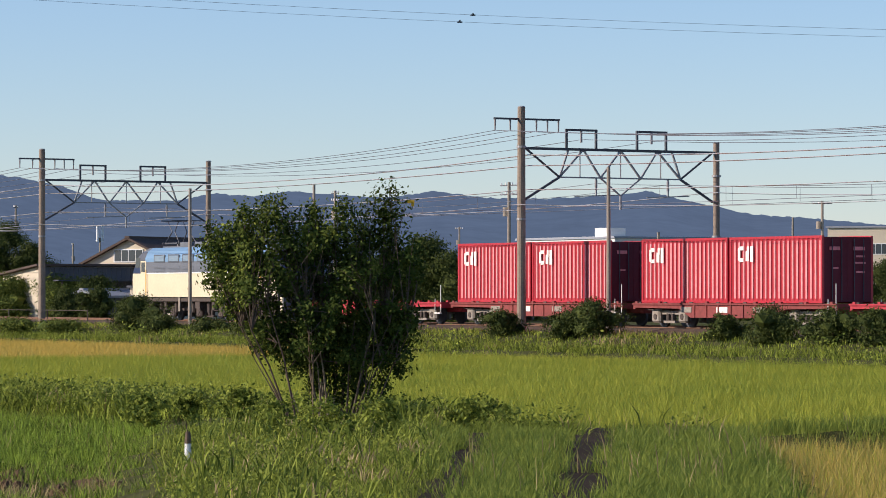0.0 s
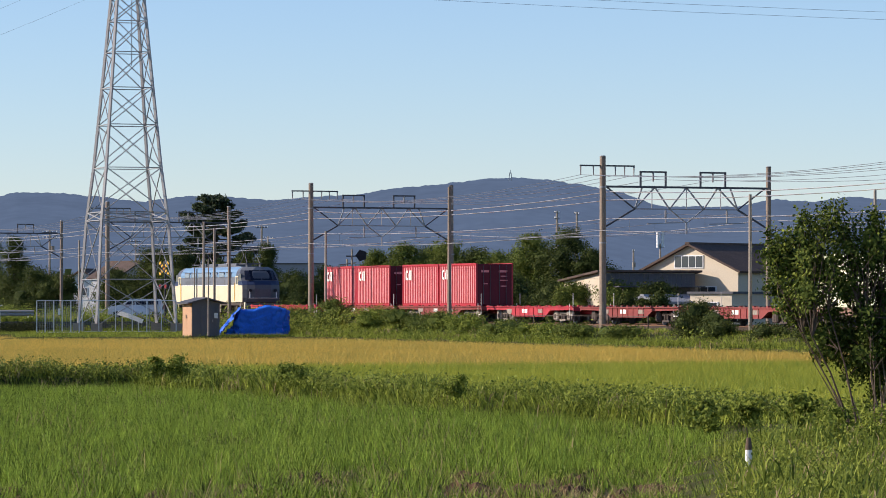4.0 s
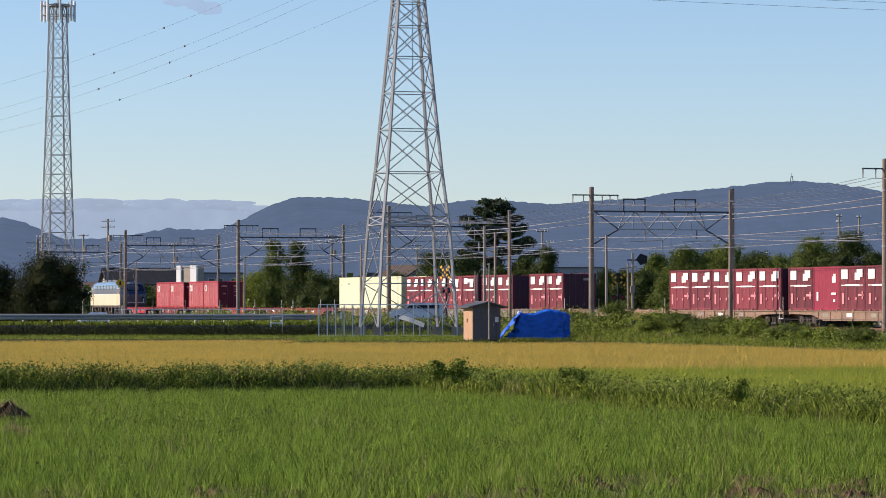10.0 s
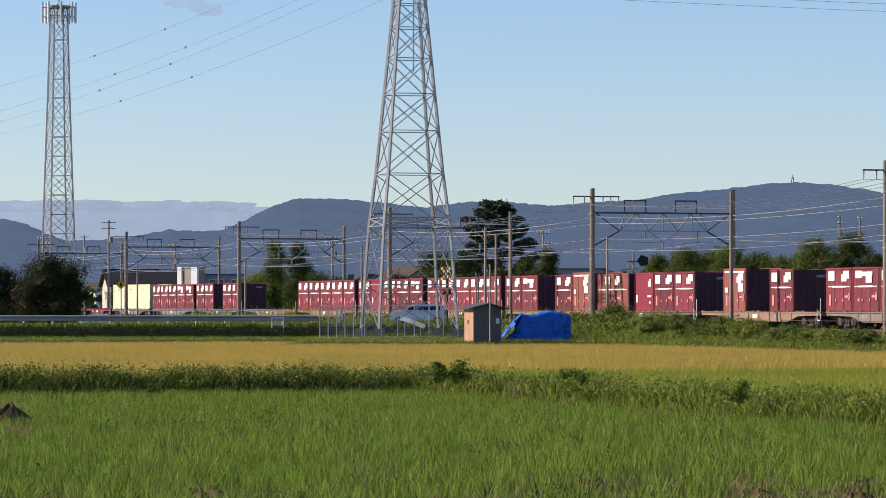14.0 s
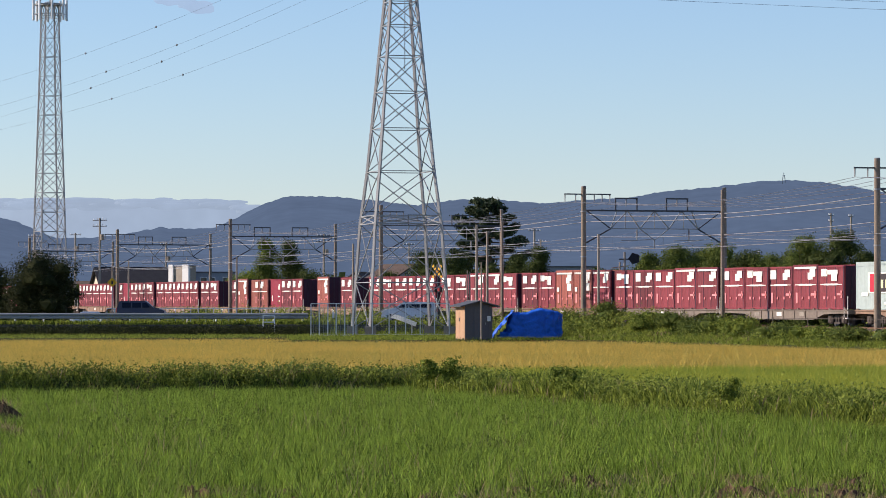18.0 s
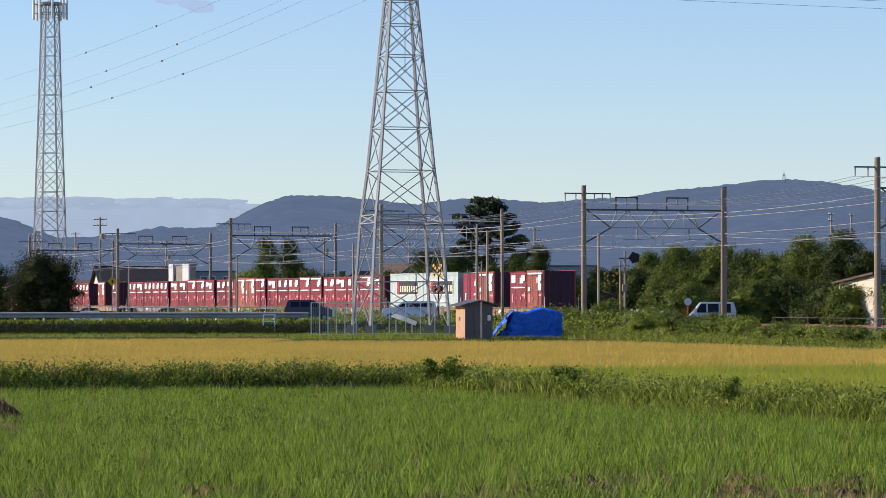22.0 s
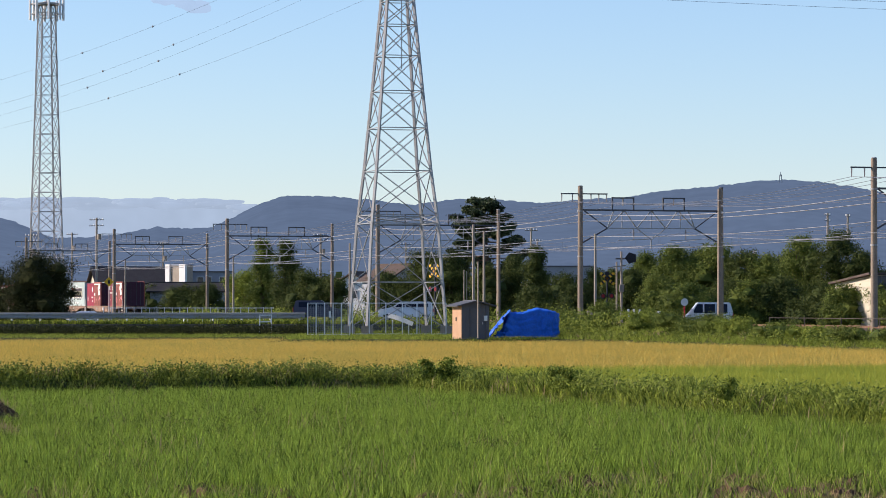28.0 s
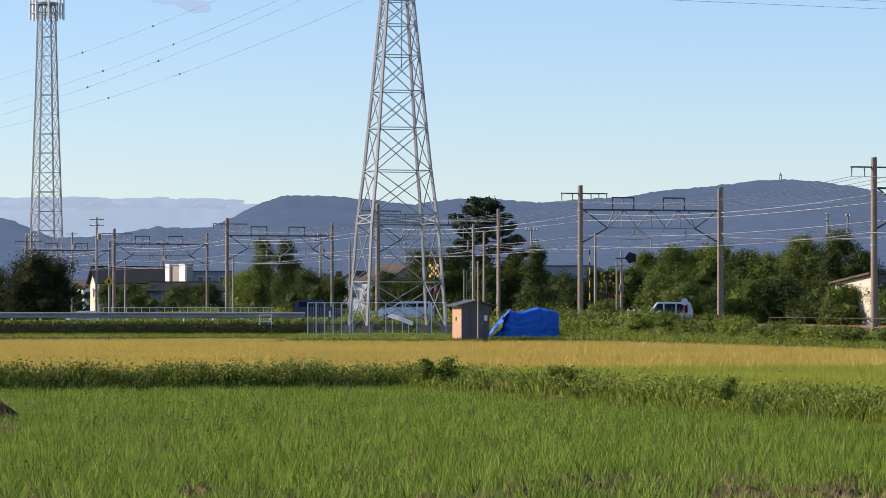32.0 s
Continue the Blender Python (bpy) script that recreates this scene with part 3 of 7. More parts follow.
    # trodden clods showing through the thin rice
    rg = random.Random(17)
    spots = [(rg.uniform(1.2, 8.2), rg.uniform(47.5, 53.5)) for _ in range(19)] + [(rg.uniform(-6.8, 1.0), rg.uniform(47.5, 49.5)) for _ in range(8)] + [(-6.98, 70.5), (-7.0, 72.5)]
    straw = []
    for a0, d0 in spots:
        c = ray_at(a0, d0 + rg.uniform(-0.4, 0.4), 0)
        bm = bmesh.new()
        rim = []
        rx, ry = rg.uniform(0.2, 0.5), rg.uniform(0.5, 1.2)
        top = bm.verts.new((c.x, c.y, -0.39))
        for i in range(16):
            t = 2 * math.pi * i / 16
            k = 1 + 0.35 * noise.noise(Vector((math.cos(t) * 1.3 + a0, math.sin(t) * 1.3, d0)))
            rim.append([bm.verts.new((c.x + rx * k * q * math.cos(t), c.y + ry * k * q * math.sin(t), z + 0.15 * noise.noise(Vector((t * 3, a0 * 5, q * 3)))))
                        for q, z in ((0.5, -0.40), (1.0, -0.44), (1.15, -0.56))])
        for i in range(16):
            j = (i + 1) % 16
            bm.faces.new((top, rim[i][0], rim[j][0]))
            for q in range(2):
                bm.faces.new((rim[i][q], rim[i][q + 1], rim[j][q + 1], rim[j][q]))
        ob = part("mud_clod", bm, M["clod"])
        tagged(ob, "bare brown trodden mud patch in the rice paddy", "mud patch", "mud patches")
        q = np.stack([rng.normal(c.x, rx * 0.9, 60), rng.normal(c.y - 0.3, ry * 0.8, 60)], 1)
        straw.append(blades(q[::2], -0.47, 4, 0.17, 0.018, 1.2, rng, 0.08, True))
    grass("rice_stubble", straw, M["straw"], "dry broken straw on the bare mud patches", "stubble")
    # wheel ruts of the farm track
    for a0, b0, w in RUTS:
        bm = bmesh.new()
        d = (b0 - a0).normalized()
        sd = Vector((-d.y, d.x))
        prev = None
        for i in range(25):
            c = a0.lerp(b0, i / 24)
            k = w + 0.02 + 0.12 * noise.noise(Vector((i * 0.7, w * 9, 0)))
            pair = [bm.verts.new((c.x + sd.x * k * e, c.y + sd.y * k * e, max(0, ground_height(c.x * U.x + c.y * U.y, c.x * N.x + c.y * N.y)) + 0.012)) for e in (-1, 1)]
            if prev:
                bm.faces.new((prev[1], prev[0], pair[0], pair[1]))
            prev = pair
        tagged(part("farm_track_rut", bm, M["mud"]), "dark muddy wheel rut of a farm track", "track", kind="structure")


build_rice()


def earth_mound(at, r, h):
    """A dug heap of soil with straw on it."""
    rng = np.random.default_rng(23)
    bm = bmesh.new()
    rows = []
    for i in range(9):
        k = i / 8
        ring = []
        for j in range(28):
            a = 2 * math.pi * j / 28
            d = Vector((math.cos(a), math.sin(a), k * 2))
            q = r * (1 - k ** 1.5) * (1 + 0.28 * noise.noise(d * 1.9)) + 0.02
            ring.append(bm.verts.new((q * d.x, q * d.y * 1.3, h * k * (1 + 0.18 * noise.noise(d * 2.7)) - 0.08 + 0.07 * noise.noise(d * 6))))
        rows.append(ring)
    for a, b in zip(rows, rows[1:]):
        for j in range(28):
            bm.faces.new((a[j], a[(j + 1) % 28], b[(j + 1) % 28], b[j]))
    bm.faces.new(rows[-1])
    ob = empty("earth_mound", Matrix.Translation(at), "small dug mound of brown soil with straw on top", "earth mound")
    part("heap", bm, M["clod"], ob)
    p = rng.normal(0, r * 0.45, (60, 2))
    z = h * np.clip(1 - (np.hypot(p[:, 0], p[:, 1]) / r) ** 1.2, 0, 1) - 0.05
    v, f = blades(p, z, 5, 0.20, 0.02, 1.1, rng, 0.06, True)
    tagged(mesh_of("straw_cover", v, f, M["straw"], ob), kind="stuff")


earth_mound(ray_at(-7.12, 77.5, -0.5), 0.62, 0.62)
earth_mound(ray_at(-7.05, 71.0, -0.5), 0.40, 0.28)


def ground_z(p):
    return np.array([ground_height(q[0] * U.x + q[1] * U.y, q[0] * N.x + q[1] * N.y) for q in p])


def build_weeds():
    rng = np.random.default_rng(12)
    sets, leafy, reeds, dry, broad = [], [], [], [], []
    def clumps(p, size, count, spread, hgt):
        z = ground_z(p)
        c = np.concatenate([p, (z + hgt * rng.uniform(0.25, 1.0, len(p)))[:, None]], 1)
        leafy.append(leaf_cloud(c, count, spread, size, rng, 0.75, np.tile([-0.4, -0.3, 0.8], (len(c), 1)), 0.7))
    # cross ridge and long ridge
    for s0, s1, n0, n1, dens in ((99.3, 102.2, -8, 31.0, 36), (46, 101, 30.3, 32.6, 30)):
        p = scatter(s0, s1, n0, n1, dens, rng)
        a, d = az_d(p)
        f = patchy(p, 0.35, 7.0) + 0.5 * patchy(p, 1.3, 3.0)
        p, f, d = p[(a < 17.5) & ~on_rut(p)], f[(a < 17.5) & ~on_rut(p)], d[(a < 17.5) & ~on_rut(p)]
        if s0 > 90:
            f = np.maximum(f, -0.12 + 0.1 * rng.random(len(f)))
        keep = f > -0.55
        sets.append(blades(p[keep], ground_z(p[keep]) - 0.02, 8, 0.26, 0.022, 1.1, rng, 0.13))
        q = p[f > -0.05][::2]
        clumps(q, 0.075, 26, 0.16, 0.36 if s0 == 46 else 0.40)
        c = p[f > -0.25][::2] if s0 > 90 else p[(f > 0.12) & (d > 60)][::5]
        c = np.concatenate([c, (ground_z(c) + rng.uniform(0.08, 0.40, len(c)))[:, None]], 1)
        broad.append(leaf_cloud(c, 22, 0.17, 0.085, rng, 0.6, np.tile([-0.4, -0.3, 0.8], (len(c), 1)), 0.7))
        sets.append(blades(q, ground_z(q) - 0.02, 4, 0.42, 0.020, 1.2, rng, 0.15))
        q = p[(f > -0.2) & (f < 0.0)][::9]
        dry.append(blades(q, ground_z(q), 7, 0.38, 0.02, 0.6, rng, 0.15))
        if s0 == 46:
            q = p[(patchy(p, 0.25, 31.0) > 0.15)][::9]
            reeds.append(blades(q, ground_z(q), 14, 0.58, 0.026, 0.95, rng, 0.16))
    # slopes down to the near paddy
    for s0, s1, n0, n1 in ((98.7, 99.8, -8, 30.8), (46, 99, 29.6, 30.6)):
        p = scatter(s0, s1, n0, n1, 15, rng)
        a, d = az_d(p)
        p = p[(a < 9) & (d > 44)]
        sets.append(blades(p, np.maximum(ground_z(p), -0.42) - 0.05, 9, 0.28, 0.02, 0.8, rng, 0.14, True))
    # rough grass round the shrub and between the ruts
    p = scatter(24, 58, 12, 40, 28, rng)
    a, d = az_d(p)
    ok = (a > 8.6) & ((a < 18.4 + (55 - d) * 0.045) | (d > 55)) & (d > 35) & (d < 64) & ~on_rut(p, 0.04) & (p @ np.array([N.x, N.y]) < 38) & (p @ np.array([U.x, U.y]) < 52)
    p, a, d = p[ok], a[ok], d[ok]
    f = patchy(p, 0.5, 5.0) + 0.5 * patchy(p, 1.6, 6.0)
    strip = a > 13.2
    soft = [blades(p[strip], ground_z(p[strip]) - 0.01, 13, 0.26, 0.010, 0.8, rng, 0.09)]
    grass("track_grass", soft, M["soft_grass"], "soft pale green grass between and beside the wheel ruts", "grass")
    q = p[~strip]
    sets.append(blades(q, ground_z(q) - 0.01, 12, 0.16, 0.012, 0.95, rng, 0.10, True))
    q = p[~strip & (f > 0.1)][::3]
    clumps(q, 0.055, 20, 0.12, 0.18)
    q = p[~strip & (f > 0.3)][::6]
    reeds.append(blades(q, ground_z(q), 8, 0.45, 0.02, 0.7, rng, 0.15))
    q = p[strip][::60]
    dry.append(blades(q, ground_z(q), 4, 0.5, 0.010, 0.5, rng, 0.12))
    q = p[~strip & (f < -0.45)][::4]
    dry.append(blades(q, ground_z(q), 6, 0.25, 0.016, 0.7, rng, 0.12))
    grass("verge_grass", sets, M["weed"], "tangled green grass on the ridges and the farm track", "grass")
    grass("verge_weeds", leafy, M["leaf_light"], "broad-leaved weeds on the paddy ridges", "weeds")
    grass("ridge_weeds", broad, M["leaf"], "dark broad-leaved weeds along the cross ridge", "weeds")
    grass("verge_reeds", reeds, M["leaf_light"], "tall arching reeds on the ridge", "reeds")
    grass("verge_straw", dry, M["straw"], "dry straw-coloured grass among the weeds", "grass")
    # foot of the rail bank
    sets, leafy = [], []
    p = scatter(60, 330, 72.8, 78.6, 6, rng)
    s = p @ np.array([U.x, U.y])
    f = patchy(p, 0.22, 15.0)
    n = p @ np.array([N.x, N.y])
    hi = (n > 75.5) & (s < 200)
    sets.append(blades(p[~hi], ground_z(p[~hi]) - 0.02, 13, 0.36, 0.032, 0.75, rng, 0.2, True))
    sets.append(blades(p[hi], ground_z(p[hi]) - 0.02, 9, 0.20, 0.045, 0.6, rng, 0.2, True))
    q = p[(f > -0.05) & (s > 203)]
    clumps(q, 0.14, 17, 0.34, 1.0)
    q = p[(f > -0.05) & (s > 180) & (s <= 203) & (n < 76.2)]
    clumps(q, 0.12, 16, 0.28, 0.30)
    q = p[(f > 0.15) & (s <= 180) & (n < 76.0)][::2]
    clumps(q, 0.14, 14, 0.28, 0.5)
    q = p[f < -0.4][::3]
    # strips along the road's retaining wall
    k = 1500
    wall = np.stack([rng.uniform(-36, 0.5, k), rng.uniform(245.6, 246.5, k)], 1)
    top = np.stack([rng.uniform(-36, 0.5, k), rng.uniform(246.9, 248.2, k)], 1)
    sets.append(blades(wall, 0.0, 8, 0.30, 0.04, 0.5, rng, 0.12))
    sets.append(blades(top, 0.72, 8, 0.30, 0.04, 0.5, rng, 0.12))
    for q, z0, hh in ((wall[::5], 0.0, 0.45), (top[::9], 0.72, 0.4)):
        c = np.concatenate([q, (z0 + hh * rng.uniform(0.2, 1.0, len(q)))[:, None]], 1)
        leafy.append(leaf_cloud(c, 14, 0.2, 0.13, rng, 0.7))
    strip = scatter(219, 262, 10, 74, 4, rng, lambda s, n, q: q[:, 1] < 246)
    sets.append(blades(strip[::2], 0.0, 9, 0.20, 0.035, 0.8, rng, 0.25, True))
    yard = np.stack([rng.uniform(-9.5, 26, 5600), rng.uniform(212.2, 246, 5600)], 1)
    yard = yard[yard @ np.array([N.x, N.y]) < 74]
    sets.append(blades(yard, np.where(yard[:, 1] < 213, -0.2, 0.0), 9, np.where(np.repeat(yard[:, 1], 9) < 213, 0.34, 0.20), 0.035, 0.7, rng, 0.2, True))
    q = p[f < -0.4][::3]
    # strip of very dark weeds paints the shade below the bank
    foot = np.stack([rng.uniform(-36, -8.4, 1900), rng.uniform(240.5, 246.4, 1900)], 1)
    c = np.concatenate([foot, rng.uniform(0.05, 0.55, len(foot))[:, None]], 1)
    grass("ditch_weeds", [leaf_cloud(c, 14, 0.22, 0.13, rng, 0.5)], M["leaf_deep"], "low weeds in shade-dark green at the foot of the road bank", "weeds")
    grass("bank_straw", [blades(q, ground_z(q), 4, 0.32, 0.04, 0.9, rng, 0.2)], M["straw"], "dry grass along the rail bank", "grass")
    grass("bank_grass", sets, M["weed"], "rank green grass along the foot of the rail bank", "grass")
    grass("bank_weeds", leafy, M["leaf_light"], "thick leafy weeds along the rail bank", "weeds")


build_weeds()


# ---------------------------------------------------------------- railway
def build_track():
    bm = bmesh.new()
    prof = [(79.6, 0.60), (80.9, 0.72), (81.3, 0.80), (89.0, 0.80), (89.6, 0.70), (91.0, 0.55)]
    rows = []
    for s in (30, 500):
        rows.append([bm.verts.new(plan(s, n, z)) for n, z in prof])
    for j in range(len(prof) - 1):
        bm.faces.new((rows[0][j], rows[0][j + 1], rows[1][j + 1], rows[1][j]))
    tagged(part("ballast_bed", bm, M["ballast"]), "brown stone ballast under two railway tracks", "ballast", kind="structure")
    for c in (TRACK_N, TRACK_N + 3.7):
        for k in (-0.53, 0.53):
            bm = bmesh.new()
            for w, z, h in ((0.12, -0.13, 0.02), (0.03, -0.075, 0.11), (0.065, -0.02, 0.04)):
                box(bm, (0, 0, z), (w, 470, h))
            ob = part("rail", bm, M["rail"])
            ob.matrix_basis = Matrix.Translation(plan(265, c + k, RAIL_Z)) @ Matrix.Rotation(TH, 4, 'Z')
            tagged(ob, "rust-brown steel rail of the main line", "rail", "rails", "structure")
        bm = bmesh.new()
        for i in range(0, 470):
            box(bm, (0, 30.5 + i - 265, 0), (2.0, 0.22, 0.14))
        ob = part("sleepers", bm, M["concrete_dark"])
        ob.matrix_basis = Matrix.Translation(plan(265, c, RAIL_Z - 0.18)) @ Matrix.Rotation(TH, 4, 'Z')
        tagged(ob, "concrete sleepers under the rails", "sleepers", kind="stuff")


build_track()

PORTALS = [(126.5, 10.05, 8.75), (174.8, 9.95, 9.5), (221.3, 9.9, 9.9), (268.4, 9.9, 9.6), (317.0, 9.9, 9.5), (365.5, 9.9, 9.5), (414, 9.9, 9.5), (79, 9.7, 9.0)]


def portal(s, h0, h1):
    """Two concrete poles with a steel truss over both tracks; x across the line, y along it."""
    base = plan(s, TRACK_N - 3.75, 0.55)
    g = base.z
    ob = empty("catenary_portal", Matrix.Translation(base) @ Matrix.Rotation(TH, 4, 'Z'), "grey concrete poles and dark steel truss over the tracks", "catenary portal", "catenary portals")
    st = M["steel_dark"]
    for x, h in ((0, h0 - g), (10, h1 - g)):
        pole = part("pole", pipe((x, 0, -0.3), (x, 0, h), 0.195 if x == 0 else 0.16, 0.16 if x == 0 else 0.135, 14), M["concrete_brown"], ob)
        part("pole_cap", pipe((x, 0, h), (x, 0, h + 0.05), 0.17, 0.12, 12), M["galv"], pole)
        for z in (h * 0.5, h * 0.82):
            part("band", pipe((x, 0, z), (x, 0, z + 0.09), 0.205, 0.20, 12), M["galv"], pole)
    za, zb = 8.33 - g, 7.14 - g
    bar("top_chord", (0.15, 0, za), (9.85, 0, za - 0.0), 0.11, st, ob)
    bar("bottom_chord", (1.9, 0, zb), (8.1, 0, zb), 0.06, M["galv"], ob)
    for x0, x1 in ((0.2, 1.9), (9.8, 8.1)):
        bar("knee_brace", (x0, 0, zb - 0.95), (x1, 0, zb), 0.09, st, ob)
        bar("diagonal", (x0, 0, za), (x1, 0, zb), 0.07, st, ob)
    xs, tops = (1.9, 3.97, 6.03, 8.1), (2.35, 3.1, 5.0, 6.9, 7.65)
    for x, t in ((0, 0), (0, 1), (1, 1), (1, 2), (2, 2), (2, 3), (3, 3), (3, 4)):
        bar("diagonal", (xs[x], 0, zb), (tops[t], 0, za), 0.075, M["galv"], ob)
    for x in (2.93, 5.0, 7.07):
        bar("hanger", (x, 0, zb), (x, 0, za), 0.04, M["galv"], ob)
    # insulator frames on the truss
    for x in (3.0, 6.6):
        for dx in (-0.75, 0.75):
            bar("frame_post", (x + dx, 0, za), (x + dx, 0, za + 0.82), 0.09, st, ob)
        bar("frame_top", (x - 0.8, 0, za + 0.82), (x + 0.8, 0, za + 0.82), 0.09, st, ob)
        part("insulator", pipe((x, 0, za + 0.8), (x, 0, za + 0.3), 0.05, 0.05, 8), M["ceramic"], ob)
    # cross-arm of the feeders
    za2 = h0 - g - 0.5
    bar("cross_arm", (-1.35, 0, za2), (1.9, 0, za2), 0.08, st, ob)
    for x in (-1.3, -0.55, 0.75, 1.3, 1.85):
        part("insulator", pipe((x, 0, za2), (x, 0, za2 - 0.5), 0.045, 0.03, 8), M["ceramic"], ob)
    for x in (3.97, 6.03):
        bar("vee_hanger", (x, 0, zb), (5.0, 0, zb - 0.75), 0.06, M["galv"], ob)
    bar("vee_post", (5.0, 0, zb - 1.35), (5.0, 0, zb - 0.7), 0.07, M["galv"], ob)
    # registration arms below the truss
    for x in (3.75, 7.45):
        bar("drop_post", (x, 0, zb), (x, 0, zb - 0.75), 0.06, M["galv"], ob)
        bar("steady_arm", (x - 1.1, 0, zb - 0.8), (x + 1.1, 0, zb - 0.72), 0.045, M["galv"], ob)
        part("insulator", pipe((x, 0, zb - 0.1), (x, 0, zb - 0.5), 0.06, 0.06, 8), M["ceramic"], ob)
    return ob


for q in PORTALS:
    portal(*q)


def build_catenary():
    ss = sorted(PORTALS)
    for (s0, h0, f0), (s1, h1, f1) in zip(ss, ss[1:]):
        n0 = TRACK_N - 3.75
        for dn in (-1.3, -0.55, 0.75, 1.85):
            wire("feeder_wire", sag(plan(s0, n0 + dn, h0 - 1.0), plan(s1, n0 + dn, h1 - 1.0), 0.7), 0.014, M["wire"], "dark overhead feeder wire between portals", "wire")
        for dn, z, r, dr in ((0.3, 8.05, 0.028, 0.5), (0.35, 7.6, 0.026, 0.3), (0.4, 6.6, 0.022, 0.3), (-0.3, 5.95, 0.016, 0.4)):
            wire("line_cable", sag(plan(s0, n0 + dn, z), plan(s1, n0 + dn, z), dr), r, M["wire_bright"], "pale trackside cable slung from pole to pole", "cable")
        wire("line_cable", sag(plan(s0, n0 + 9.7, 6.6), plan(s1, n0 + 9.7, 6.6), 0.5), 0.02, M["wire_bright"], "pale trackside cable slung from pole to pole", "cable")
        for c in (3.75, 7.45):
            a, b = plan(s0, n0 + c, RAIL_Z + 6.05), plan(s1, n0 + c, RAIL_Z + 6.05)
            wire("messenger_wire", sag(a, b, 0.55), 0.012, M["wire"], "dark messenger wire over the track", "wire")
            wire("contact_wire", [plan(s0, n0 + c, RAIL_Z + 5.1), plan(s1, n0 + c, RAIL_Z + 5.1)], 0.012, M["wire"], "dark contact wire over the track", "wire")
            for i in range(1, 10):
                k = i / 10
                z = RAIL_Z + 6.05 - 0.55 * 4 * k * (1 - k)
                p = plan(s0 + (s1 - s0) * k, n0 + c)
                ob = bar("dropper", (p.x, p.y, RAIL_Z + 5.1), (p.x, p.y, z), 0.012, M["wire"])
                tagged(ob, "thin dropper between messenger and contact wire", "dropper", "droppers")
            for x in (2.95, 6.6) if c < 4 else ():
                wire("feeder_wire", sag(plan(s0, n0 + x + 0.05, 8.75), plan(s1, n0 + x + 0.05, 8.75), 0.6), 0.014, M["wire"], "dark feeder wire over the truss frames", "wire")


build_catenary()


# ---------------------------------------------------------------- power pylon and radio mast
def lattice(ob, levels, width, turn, leg_w, brace_w, material):
    """Four tapering legs with rings and crossed braces."""
    R = Matrix.Rotation(turn, 3, 'Z')
    def corner(i, z):
        w = np.interp(z, *width)
        return R @ Vector(((-w, w, w, -w)[i], (-w, -w, w, w)[i], z))
    zs = sorted(set([p for p in width[0]] + [levels[0], levels[-1]]))
    for i in range(4):
        for z0, z1 in zip(zs, zs[1:]):
            bar("leg", corner(i, z0), corner(i, z1), leg_w, material, ob)
    for z0, z1 in zip(levels, levels[1:]):
        for i in range(4):
            j = (i + 1) % 4
            bar("ring_bar", corner(i, z1), corner(j, z1), brace_w, material, ob)
            bar("brace", corner(i, z0), corner(j, z1), brace_w, material, ob)
            bar("brace", corner(j, z0), corner(i, z1), brace_w, material, ob)
    return corner


PYLON = Vector((-3.1, 241.0, 0))


def build_pylon():
    ob = empty("power_pylon", Matrix.Translation(PYLON), "tall galvanised steel lattice pylon on concrete footings", "power pylon")
    width = ((0.5, 7.55, 11.1, 16.5, 22.5, 34), (2.72, 2.28, 1.88, 1.42, 0.92, 0.6))
    corner = lattice(ob, [0.5, 3.6, 7.55, 8.1, 11.1, 14.0, 16.5, 18.9, 21.0, 22.6, 24.4, 26.2, 28, 30, 32, 34], width, radians(14.2), 0.165, 0.058, M["galv"])
    for i in range(4):
        c = corner(i, 0.5)
        part("footing", boxes(((c.x, c.y, 0.2), (0.75, 0.75, 0.9))), M["concrete"], ob)
    for z in (24.4, 28, 32):
        for sx in (-1, 1):
            tip = Matrix.Rotation(radians(100), 3, 'Z') @ Vector((sx * 3.2, 0, 0)) + Vector((0, 0, z))
            for i in range(4):
                c = corner(i, z + (1.2 if i > 1 else 0))
                bar("arm_bar", c, tip, 0.08, M["galv"], ob)
    # climbing ladder frame near the top
    bar("ladder_rail", (0.3, -0.5, 18), (0.3, -0.4, 24), 0.05, M["galv"], ob)
    return ob


build_pylon()


def build_mast():
    at = ray_at(-6.36, 452, 0.3)
    ob = empty("radio_mast", Matrix.Translation(at), "tall galvanised lattice radio mast with antenna rings", "radio mast")
    width = ((0, 8.5, 28, 39.8), (1.95, 1.62, 1.10, 0.84))
    lattice(ob, [0, 2.8, 5.6, 8.5] + [8.5 + 2.45 * i for i in range(1, 13)] + [39.8], width, radians(25), 0.16, 0.07, M["galv"])
    for z, r in ((38.4, 1.9), (39.6, 2.0)):
        for i in range(12):
            a, b = 2 * math.pi * i / 12, 2 * math.pi * (i + 1) / 12
            bar("platform_ring", (r * math.cos(a), r * math.sin(a), z), (r * math.cos(b), r * math.sin(b), z), 0.12, M["galv"], ob)
    for i in range(8):
        a = 2 * math.pi * (i + 0.3) / 8
        part("antenna", pipe((2.1 * math.cos(a), 2.1 * math.sin(a), 37.6), (2.1 * math.cos(a), 2.1 * math.sin(a), 40.2), 0.16, 0.16, 8), M["white"], ob)
    part("top_pole", pipe((0, 0, 39.8), (0, 0, 43), 0.09, 0.06, 8), M["galv"], ob)
    part("lower_plate", pipe((0, 0, 39.5), (0, 0, 39.75), 1.5, 1.5, 12), M["galv"], ob)


build_mast()


